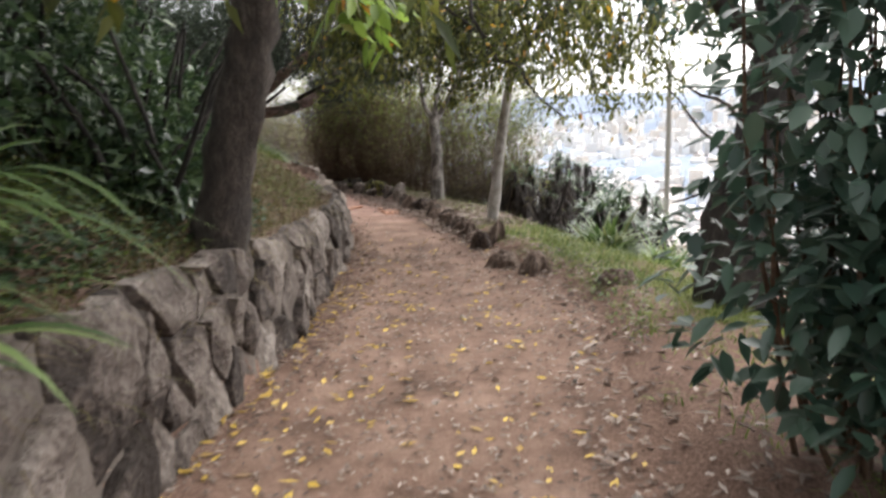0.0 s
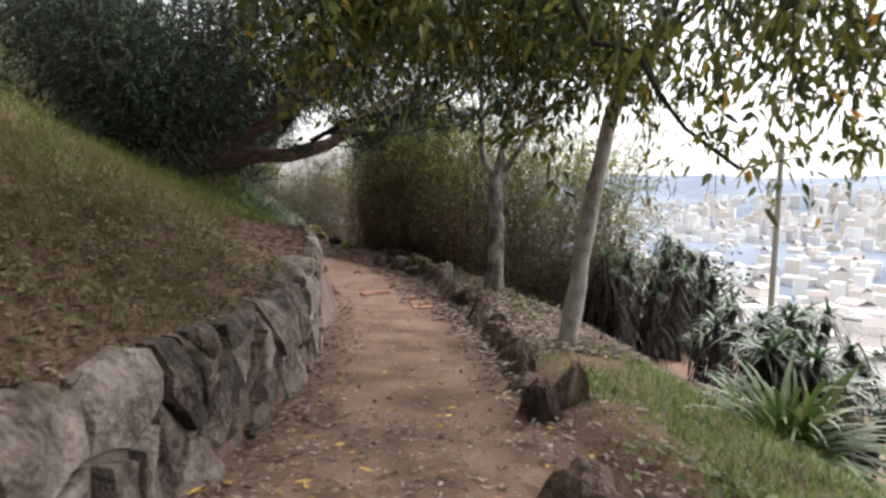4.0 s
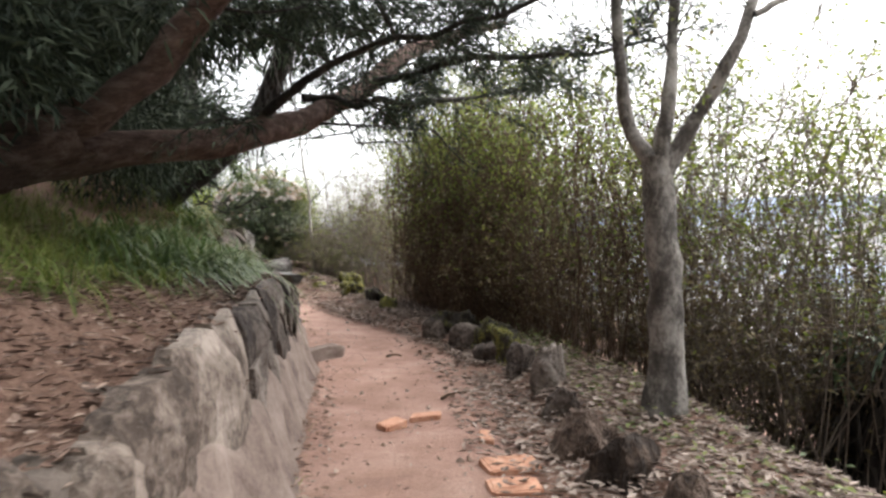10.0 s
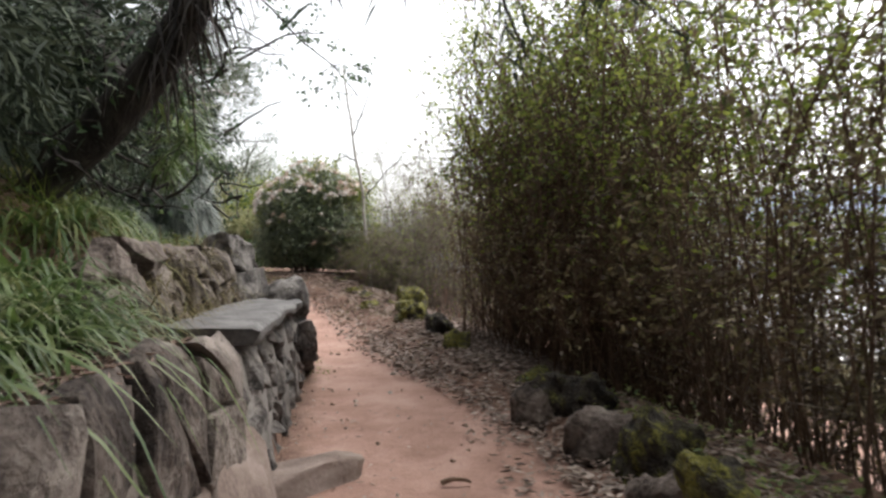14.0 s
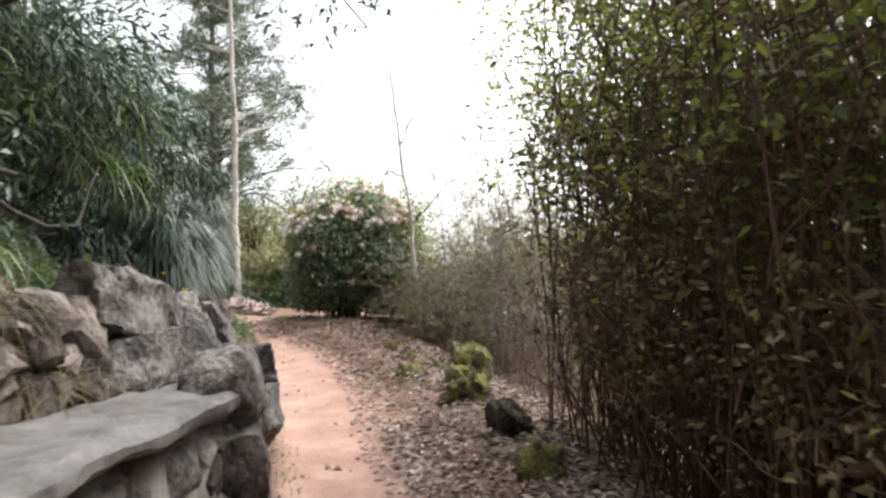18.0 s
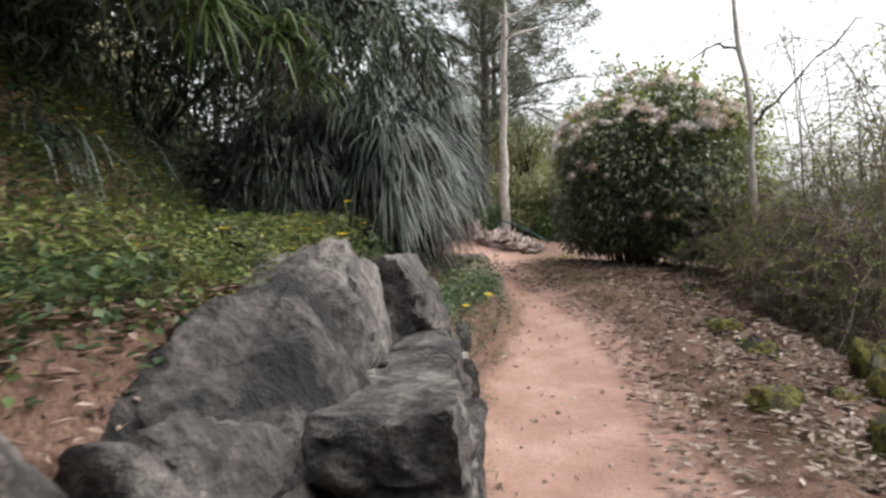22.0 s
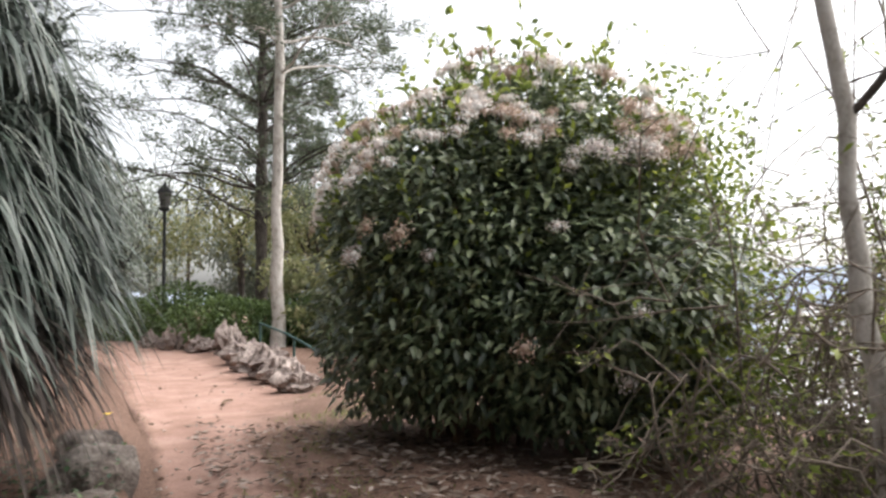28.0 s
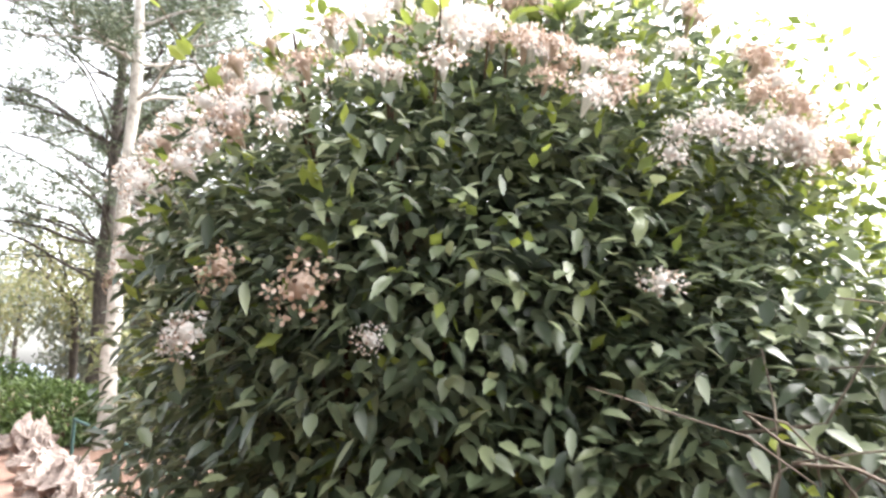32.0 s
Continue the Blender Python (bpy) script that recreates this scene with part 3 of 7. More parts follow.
def build_ground():
    ys = np.concatenate([-np.geomspace(400, 4, 14), np.arange(-3, 34, 0.16), np.geomspace(34.2, 3500, 60)])
    lo = np.concatenate([-np.geomspace(500, 6, 22), -np.arange(5.8, 1.2, -0.25), -np.arange(1.2, 0.0, -0.07), [-0.01]])
    mid = np.linspace(0, 1, 17)
    ro = np.concatenate([np.arange(0.03, 1.2, 0.09), np.arange(1.3, 6.2, 0.22), np.geomspace(6.5, 4500, 60)])
    rows = []
    for y in ys:
        k = float(edge_turn(y))
        a, b = float(XL(y)), float(XR(y))
        rows.append(np.concatenate([a + lo * k, a + (b - a) * mid, b + ro * (1 if y > 40 else k)]))
    X = np.array(rows)
    Y = np.repeat(ys[:, None], X.shape[1], 1)
    Z = ground_z(X, Y)
    U = np.zeros_like(Z)
    for i in range(X.shape[0]):
        if -6 < ys[i] < 45:
            for j in range(X.shape[1]):
                if abs(X[i, j]) < 60:
                    p = Vector((X[i, j], Y[i, j], 0))
                    U[i, j] = 0.035 * noise.noise(p * 1.7) + 0.02 * noise.noise(p * 5.1)
    nl, nm = len(lo), len(mid)
    col = np.arange(X.shape[1])
    onpath = (col >= nl) & (col < nl + nm)
    damp = np.where(onpath, 0.45, 1.3)
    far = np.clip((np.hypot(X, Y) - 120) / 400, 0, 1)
    hill = np.zeros_like(Z)
    for i, j in zip(*np.nonzero(far > 0)):
        p = Vector((X[i, j], Y[i, j], 0))
        hill[i, j] = 16 * noise.fractal(p * 0.0022, 1.0, 2.0, 4)
    V = np.stack([X, Y, Z + U * damp[None] + hill * far], -1).reshape(-1, 3)
    nr, nc = X.shape
    i, j = np.meshgrid(np.arange(nr - 1), np.arange(nc - 1), indexing="ij")
    a = i * nc + j
    F = np.stack([a, a + 1, a + nc + 1, a + nc], -1).reshape(-1, 4)
    ob = mesh_object("ground", V, F, GROUND)
    tagged(ob, "reddish trodden earth path between soil banks", "ground", kind="structure")
    pm = np.zeros((nr, nc))
    pm[:, nl + 1:nl + nm - 1] = 1
    pm[:, nl + 1], pm[:, nl + 2], pm[:, nl + 3] = 0.42, 0.7, 0.9
    for q, v in enumerate((0.42, 0.5, 0.6, 0.7, 0.82, 0.92)):
        pm[:, nl + nm - 1 - q] = v
    for q, v in enumerate((0.36, 0.3, 0.24, 0.18, 0.12, 0.06)):
        pm[:, nl + nm + q] = v
    pm[:, nl] = 0.15
    low = ((X - XR(Y)) / edge_turn(Y) > 3.3) & ((X - XR(Y)) / edge_turn(Y) < 5.0) & (Y > -3) & (Y < 26)
    pm[low] = 1
    red = np.clip((Y - 8) / 9, 0, 1)
    red[low] = 1
    wild = np.clip(np.maximum(((X - XR(Y)) / edge_turn(Y) - 5.3) / 1.5, ((XL(Y) - X) / edge_turn(Y) - 3.0) / 1.5), 0, 1)
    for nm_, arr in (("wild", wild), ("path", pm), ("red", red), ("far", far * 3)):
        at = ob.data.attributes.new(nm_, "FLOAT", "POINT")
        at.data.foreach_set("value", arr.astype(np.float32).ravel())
    return ob


build_ground()


def on_left(y, off):
    return XL(y) - off * edge_turn(y), left_z(y, off)


def on_right(y, off):
    return XR(y) + off * edge_turn(y), right_z(y, off)


def wall_turn(y):
    """The turn about z that faces a stone's flat side to the path."""
    d = float(XL(y + 0.3) - XL(y - 0.3)) / 0.6
    return math.degrees(math.atan2(1.0, d))


# ---- retaining wall along the path ----
def wall_body(name, y0, y1, f_off, b_off, foot, top, mat, parent, step=0.12):
    ys = np.arange(y0, y1, step)
    ring = []
    for y in ys:
        k = float(edge_turn(y))
        x, zt, zb = float(XL(y)), float(top(y)), float(foot(y))
        xs = [x - f_off * k, x - (f_off + 0.05) * k, x - (f_off + 0.12) * k, x - b_off * k, x - b_off * k]
        zs = [zb - 0.1, (zb + zt) / 2, zt, zt + 0.01, zb - 0.1]
        ring.append([(a, y, b) for a, b in zip(xs, zs)])
    V = np.array(ring)
    V[:, :4] += rng.normal(0, 0.018, V[:, :4].shape)
    n, m = V.shape[:2]
    i, j = np.meshgrid(np.arange(n - 1), np.arange(m - 1), indexing="ij")
    a = i * m + j
    F = np.stack([a, a + 1, a + m + 1, a + m], -1).reshape(-1, 4)
    caps = np.array([[0, 1, 3, 4], [(n - 1) * m + q for q in (0, 1, 3, 4)]])
    return mesh_object(name, V.reshape(-1, 3), [F, caps], mat, parent)


def clip_cell(poly, mid, nrm):
    """The part of a polygon on the near side of a line."""
    out = []
    for i in range(len(poly)):
        p, q = poly[i], poly[(i + 1) % len(poly)]
        dp, dq = float((p - mid) @ nrm), float((q - mid) @ nrm)
        if dp <= 0:
            out.append(p)
        if dp * dq < 0:
            out.append(p + (q - p) * dp / (dp - dq))
    return out


def face_stones(parent, y0, y1, off, foot, top, lo, hi, mat, name="stone", lift=0.0, joint=0.016, deep=0.12, flat=1.0):
    """Irregular rubble stones fitted to one another over a wall face, joints left open."""
    ys = np.linspace(y0, y1, 80)
    u_of = np.concatenate([[0], np.cumsum(np.hypot(np.diff(ys), np.diff(XL(ys))))])
    size = (lo + hi) / 2
    ht = float(np.mean([top(y) + lift - foot(y) for y in ys])) + 0.05
    rows = max(int(round(ht / (size * 0.8))), 1)
    cols = max(int(round(u_of[-1] / size)), 2)
    pts = np.array([((c + 0.5 * (r % 2) + rng.uniform(-0.48, 0.48)) * u_of[-1] / cols, (r + 0.5 + rng.uniform(-0.5, 0.5)) * ht / rows) for r in range(rows) for c in range(cols + 1)])
    extra = pts[rng.integers(0, len(pts), len(pts) // 3)] + rng.normal(0, 0.42 * size, (len(pts) // 3, 2))
    pts = np.concatenate([pts, np.clip(extra, (0.02, 0.02), (u_of[-1] - 0.02, ht - 0.02))])
    for p in pts:
        cell = [np.array(q) for q in ((max(p[0] - 1.2 * size, 0), 0), (min(p[0] + 1.2 * size, u_of[-1]), 0), (min(p[0] + 1.2 * size, u_of[-1]), ht), (max(p[0] - 1.2 * size, 0), ht))]
        if p[0] > u_of[-1]:
            continue
        for q in pts:
            d = q - p
            m = float(np.hypot(*d))
            if 1e-6 < m < 2.6 * size and cell:
                cell = clip_cell(cell, (p + q) / 2 - d / m * joint * rng.uniform(0.3, 1.9), d / m)
        if len(cell) < 3:
            continue
        edge = []
        for i in range(len(cell)):
            a, b = cell[i], cell[(i + 1) % len(cell)]
            k = max(int(np.hypot(*(b - a)) / 0.09), 1)
            edge += [a + (b - a) * s / k for s in range(k)]
        edge = np.array(edge)
        c = edge.mean(0)
        edge = c + (edge - c) * (1 + 0.045 * rng.normal(size=(len(edge), 1)))
        n = len(edge)
        lift0, tu, tv = flat * rng.uniform(-0.025, 0.03), 0.14 * rng.normal() * flat ** 0.5, 0.14 * rng.normal() * flat ** 0.5
        sd = Vector(rng.uniform(-50, 50, 3))
        V = []
        for scale, d0 in ((1.0, -deep), (1.0, -0.016 * flat), (0.965, 0.006 * flat), (0.74, 0.014 * flat), (0.42, 0.022 * flat), (0.0, 0.024 * flat)):
            for w in (edge if scale else edge[:1]):
                g = c + (w - c) * scale
                y = float(np.interp(g[0], u_of, ys))
                zf, zt = float(foot(y)) - 0.05, float(top(y)) + lift
                hv = g[1] / ht
                if hv > 0.93:
                    hv += 0.07 * noise.noise(Vector((g[0] * 3.1, off * 9, 2.0)))
                z = zf + (zt - zf) * hv
                out = d0
                if d0 > -0.1:
                    out += lift0 + tu * (g[0] - c[0]) + tv * (g[1] - c[1]) + 0.05 * flat * noise.fractal(Vector((g[0], g[1], 0)) * 5.0 + sd, 0.7, 2.0, 5) - 0.35 * max(hv - 0.82, 0.0)
                out -= off + 0.085 * (z - zf)
                dx = float(XL(y + 0.2) - XL(y - 0.2)) / 0.4
                k = math.hypot(1, dx)
                V.append((float(XL(y)) + out / k, y - out * dx / k, z))
        F = [(i * n + j, i * n + (j + 1) % n, (i + 1) * n + (j + 1) % n, (i + 1) * n + j) for i in range(4) for j in range(n)]
        T = [(4 * n + j, 4 * n + (j + 1) % n, 5 * n) for j in range(n)]
        ob = mesh_object(name, V, [np.array(F), np.array(T)], mat, parent)
        ob.data.set_sharp_from_angle(angle=radians(40))


wall = thing("wall_1", float(XL(8)) - 0.15, 8, float(GZ(8)), "low rubble retaining wall of rough brown stones and mortar", "wall", kind="structure")
wall_body("mortar", -2.0, 16.35, 0.006, 0.34, GZ, lambda y: TOP(y) - 0.06, MORTAR, wall)
face_stones(wall, -0.6, 2.6, 0.0, GZ, TOP, 0.4, 0.6, BROWNSTONE, joint=0.01, flat=0.5)
face_stones(wall, 2.6, 5.6, 0.0, GZ, TOP, 0.28, 0.44, BROWNSTONE, joint=0.011, flat=0.7)
face_stones(wall, 5.6, 9.6, 0.0, GZ, TOP, 0.34, 0.5, BROWNSTONE, joint=0.013, flat=0.9)
face_stones(wall, 9.6, 11.2, 0.0, GZ, TOP, 0.36, 0.56, TANSTONE, joint=0.012, flat=0.7)
face_stones(wall, 11.2, 12.9, 0.0, GZ, TOP, 0.75, 1.0, TANSTONE, joint=0.007, flat=0.3)
face_stones(wall, 12.9, 16.32, 0.0, lambda y: GZ(y) + 0.3, TOP, 0.44, 0.66, STONE, joint=0.008, flat=0.38)


def wall_apron():
    """Clay and old mortar that spreads over the foot of the wall."""
    ys = np.linspace(10.9, 16.3, 76)
    sec = []
    for y in ys:
        k, g, x = float(edge_turn(y)), float(GZ(y)), float(XL(y))
        full = float(sstep(y, 10.9, 11.8))
        hi = (0.46 + 0.2 * noise.noise(Vector((y * 1.9, 4.0, 0)))) * (0.35 + 0.65 * full)
        toe = (0.19 + 0.08 * noise.noise(Vector((y * 1.3, 0, 2.0)))) * full
        row = []
        for q, (o, h) in enumerate([(-toe, -0.04), (-toe * 0.8, 0.03), (-toe * 0.5 - 0.01, 0.25), (-0.25 * toe - 0.012, 0.55), (-0.012, 0.85), (0.03, 1.0), (0.12, 1.02)]):
            w = 0.035 * noise.fractal(Vector((y * 4.0, h * hi * 5.0, 9.0)), 0.6, 2.0, 6) if 0 < q < 6 else 0.0
            row.append((x - (o - w) * k, y, g + (h * hi if q else h)))
        sec.append(row)
    V = np.array(sec)
    n, m = V.shape[:2]
    i, j = np.meshgrid(np.arange(n - 1), np.arange(m - 1), indexing="ij")
    F = np.stack([i * m + j, i * m + j + 1, (i + 1) * m + j + 1, (i + 1) * m + j], -1).reshape(-1, 4)
    mesh_object("apron", V.reshape(-1, 3), F, CLAY, wall, "pinkish clay and mortar over the foot of the wall")


wall_apron()

# stone bench: a long slab on a rubble base
BENCH = table([(16.3, 0.8), (19.45, 0.66)])
bench = thing("stone_bench", float(XL(17.6)) - 0.3, 17.6, float(GZ(17.6)), "long grey concrete slab bench on a rubble stone base", "bench")
wall_body("base", 16.3, 19.45, 0.012, 0.58, GZ, lambda y: BENCH(y) - 0.09, PLASTER, bench)


def bench_slab():
    ys = np.linspace(16.33, 19.5, 60)
    sec = []
    for i, y in enumerate(ys):
        k, t = float(edge_turn(y)), float(BENCH(y))
        x = float(XL(y))
        w = 0.035 * noise.noise(Vector((y * 2.3, 0, 0))) + 0.02 * noise.noise(Vector((y * 9, 3, 0)))
        th = 0.1 + 0.035 * noise.noise(Vector((y * 3.1, 7, 0)))
        prof = [(0.02 + w, t - th), (-0.012 + w, t - th * 0.7), (-0.015 + w, t - 0.03), (0.02 + w, t - 0.004), (0.12, t), (0.24, t), (0.36, t), (0.48, t), (0.56, t - 0.012), (0.58, t - 0.1)]
        sec.append([(x - o * k, y - (0.12 * o if i == 0 else 0), z + 0.014 * noise.fractal(Vector((y * 2.4, o * 5, 1.0)), 0.8, 2.0, 4)) for o, z in prof])
    V = np.array(sec)
    V += rng.normal(0, 0.003, V.shape)
    n, m = V.shape[:2]
    i, j = np.meshgrid(np.arange(n - 1), np.arange(m), indexing="ij")
    F = np.stack([i * m + j, i * m + (j + 1) % m, (i + 1) * m + (j + 1) % m, (i + 1) * m + j], -1).reshape(-1, 4)
    V = V.reshape(-1, 3)
    caps = np.array([list(range(m))[::-1], [(n - 1) * m + q for q in range(m)]])
    ob = mesh_object("slab", V, [F, caps], SLAB, bench)
    ob.data.set_sharp_from_angle(angle=radians(40))
    return ob


bench_slab()
face_stones(bench, 16.3, 19.5, 0.03, GZ, lambda y: BENCH(y) - 0.11, 0.24, 0.36, GREYSTONE, lift=0.0, joint=0.03)

back_wall = thing("wall_2", float(XL(18.2)) - 1.0, 18.2, 0.6, "upper rubble wall of grey stones behind the bench", "wall", kind="structure")
UP = lambda y: TOP(y) - 0.02 + TIER(y)
wall_body("mortar", 15.9, 19.75, 0.66, 0.95, lambda y: TOP(y) - 0.1, lambda y: UP(y) - 0.04, MORTAR, back_wall)
face_stones(back_wall, 15.9, 19.75, 0.58, lambda y: TOP(y) - 0.05, lambda y: UP(y) + 0.04, 0.22, 0.36, BROWNSTONE, joint=0.02, flat=1.2)

# ---- boulders on the left beyond the bench ----
def boulder(y, off, top, sx, sy, sz, mat=ROCK, label="weathered grey boulder beside the path", which=None, rz=None, group="boulders along the path"):
    k = float(edge_turn(y))
    x = float(XL(y)) - off * k
    ob = rock("boulder", x, y, top - sz / 2, sx, sy, sz, wall_turn(y) + (rng.uniform(-14, 14) if rz is None else rz), mat, which=which, tilt=6)
    return tagged(ob, label, "rock", group)


def crag_mesh(seed):
    """A blocky quarried rock about one metre across, with split faces and cracks."""
    r = np.random.default_rng(seed)
    bm = bmesh.new()
    bmesh.ops.create_cube(bm, size=1.0)
    bmesh.ops.subdivide_edges(bm, edges=bm.edges[:], cuts=15, use_grid_fill=True)
    off = Vector(r.uniform(-9, 9, 3))
    planes = [(Vector(unit(r.normal(size=3) * np.array([1, 1, 0.7]))), r.uniform(0.4, 0.56)) for _ in range(11)]
    for v in bm.verts:
        for n, d in planes:
            h = v.co.dot(n) - d
            if h > 0:
                v.co -= n * h * 0.94
        step = 0.03 * (math.floor(5.0 * noise.noise(v.co * 1.6 + off)) / 2.0)
        crack = abs(noise.noise(Vector((v.co.x * 2.4, v.co.y * 2.4, v.co.z * 1.1)) - off))
        v.co *= 1 + step + 0.1 * noise.fractal(v.co * 3.2 + off, 0.7, 2.1, 6) - 0.07 * max(0.0, 0.05 - crack) / 0.05
    me = bpy.data.meshes.new("boulder")
    bm.to_mesh(me)
    bm.free()
    for p in me.polygons:
        p.use_smooth = True
    me.set_sharp_from_angle(angle=radians(32))
    me.materials.append(ROCK)
    return me


CRAGS = [crag_mesh(300 + i) for i in range(10)]


def crag(y, off, top, sl, sd, sh, which, back=0.0, roll=0.0, turn=0.0, label="weathered grey boulder beside the path"):
    """A blocky rock on the bank: length along the path, depth into the bank, height; back leans its face into the bank."""
    ob = new("boulder", CRAGS[which % len(CRAGS)])
    x = float(XL(y)) - off * float(edge_turn(y))
    d = float(XL(y + 0.3) - XL(y - 0.3)) / 0.6
    ob.matrix_basis = pose(x, y, top - sh / 2, 0, 0, math.degrees(math.atan2(1.0, d)) + turn) @ pose(0, 0, 0, back, roll, 0) @ Matrix.Diagonal((sl, sd, sh, 1))
    return tagged(ob, label, "rock", "boulders along the path")


DARKLABEL = "dark grey angular boulder stacked on the bank"
for a in [
        # stacked blocks that end the bench
        (19.62, 0.2, 0.46, 0.9, 0.5, 0.62, 1, 0, -3, 10), (19.85, 0.3, 0.62, 0.6, 0.5, 0.6, 2, -12, 5, -8),
        (19.3, 0.72, 1.3, 0.95, 0.5, 0.44, 3, 4, 3, 6, DARKLABEL), (19.25, 0.66, 0.92, 0.9, 0.5, 0.5, 4, -6, 0, -5, DARKLABEL), (19.66, 0.66, 1.04, 0.7, 0.5, 0.68, 5, -18, 14, 8, DARKLABEL), (19.6, 0.46, 0.62, 0.34, 0.3, 0.4, 6, 0, 10, 20, DARKLABEL),
        # big slanting face, the dark block above it and the stepped ledge at the path
        (20.75, 0.6, 0.98, 1.35, 0.62, 0.9, 7, -26, -8, -6, "large rough grey rock leaning back into the bank"), (21.45, 0.62, 1.08, 1.3, 0.6, 0.9, 8, -22, -6, 4, "large rough grey rock leaning back into the bank"),
        (20.35, 0.52, 0.78, 0.7, 0.45, 0.7, 3, -24, 8, 4, "rough grey rock leaning back into the bank"), (22.35, 0.38, 0.96, 1.25, 0.6, 0.56, 9, -6, 4, 4, DARKLABEL),
        (21.1, 0.26, 0.66, 1.2, 0.6, 0.36, 0, -6, 4, 3, "flat topped grey ledge stone beside the path"), (22.0, 0.22, 0.58, 1.35, 0.56, 0.42, 2, -8, 2, -4, "flat topped grey ledge stone beside the path"),
        (20.75, 0.14, 0.44, 1.05, 0.5, 0.55, 4, 0, 3, 6), (21.5, 0.1, 0.34, 1.0, 0.42, 0.44, 6, 0, -4, -5), (22.55, 0.12, 0.36, 0.8, 0.45, 0.42, 1, 0, 6, 8), (20.2, 0.2, 0.36, 0.7, 0.45, 0.46, 3, 0, 0, 12), (20.3, 0.36, 0.5, 0.4, 0.35, 0.4, 5, 0, 8, 30),
        (23.0, 0.3, 0.52, 0.8, 0.45, 0.44, 5, 0, 0, 0), (23.4, 0.24, 0.38, 0.75, 0.42, 0.4, 8, 0, 4, 10), (21.9, 1.5, 1.2, 0.9, 0.5, 0.45, 7, 0, 6, 4),
        ]:
    crag(*a)
for y, off, top, sx, sy, sz, w in [(23.3, 0.3, 0.42, 0.9, 0.5, 0.4, 8), (23.85, 0.24, 0.36, 0.85, 0.45, 0.4, 9), (24.4, 0.22, 0.4, 0.8, 0.45, 0.4, 2), (24.9, 0.2, 0.48, 0.75, 0.45, 0.42, 4), (25.35, 0.2, 0.54, 0.7, 0.45, 0.44, 0), (25.8, 0.2, 0.62, 0.65, 0.42, 0.45, 7), (26.25, 0.22, 0.68, 0.6, 0.42, 0.45, 5), (26.6, 0.24, 0.64, 0.55, 0.42, 0.42, 1), (23.6, 0.5, 0.5, 0.7, 0.5, 0.4, 3), (24.6, 0.5, 0.52, 0.7, 0.5, 0.4, 6)]:
    boulder(y, off + 0.12, top - 0.04, sx * 0.9, sy, sz, BROWNSTONE, which=w, label="low weathered stone under the drooping leaves")
boulder(19.5, 0.12, 0.84, 0.5, 0.42, 0.42, label="round grey boulder at the end of the bench", which=3)

for y, off, top, sx, sy, sz, w in [(9.75, 0.26, 0.66, 0.5, 0.42, 0.4, 3), (10.75, 0.3, 0.68, 0.62, 0.5, 0.5, 5), (11.3, 0.16, 0.62, 0.4, 0.32, 0.4, 9)]:
    boulder(y, off, top, sx, sy, sz, TANSTONE, which=w, label="rough brown boulder set in the edge of the bank")

# a sunk boulder shape stands in for the toe of the clay apron
tagged(rock("boulder", -3.52, 16.78, -0.17, 0.95, 0.4, 0.28, 66, CLAY, which=6), "low toe of clay mortar at the foot of the wall", "rock")

# mossy stones on the right verge
MOSSCRAGS = []
for i in range(6):
    MOSSCRAGS.append(rock_mesh(60 + i, 10, 4, 0.15))
    MOSSCRAGS[-1].materials.append(MOSSY)

for x, y, top, s in [(-3.5, 20.05, 0.04, 0.42), (-3.81, 20.68, 0.18, 0.5), (-4.33, 21.56, 0.26, 0.5), (-5.05, 22.55, 0.3, 0.45), (-5.52, 23.4, 0.3, 0.42), (-6.18, 23.66, 0.26, 0.42),
                     (-5.65, 24.2, 0.36, 0.7), (-6.72, 24.65, 0.3, 0.46), (-6.95, 24.95, 0.26, 0.32), (-7.3, 25.19, 0.36, 0.4), (-8.16, 26.49, 0.46, 0.36), (-2.6, 19.1, 0.08, 0.5), (-2.2, 18.3, 0.28, 0.55),
                     (-1.6, 17.2, 0.24, 0.5), (-1.35, 16.5, 0.24, 0.45), (-6.0, 24.75, 0.36, 0.5), (-5.95, 23.95, 0.2, 0.3)]:
    g = float(ground_z(x, y))
    h = max(top - g + 0.15, 0.25)
    ob = new("mossy_stone", MOSSCRAGS[int(rng.integers(len(MOSSCRAGS)))])
    ob.matrix_basis = pose(x, y, top - h / 2 - 0.02, rng.uniform(-14, 14), rng.uniform(-14, 14), rng.uniform(0, 360)) @ Matrix.Diagonal((s * 0.9, s * 0.7, h * 1.1, 1))
    tagged(ob, "low stone covered in green moss among dry leaves", "stone", "mossy edging stones")

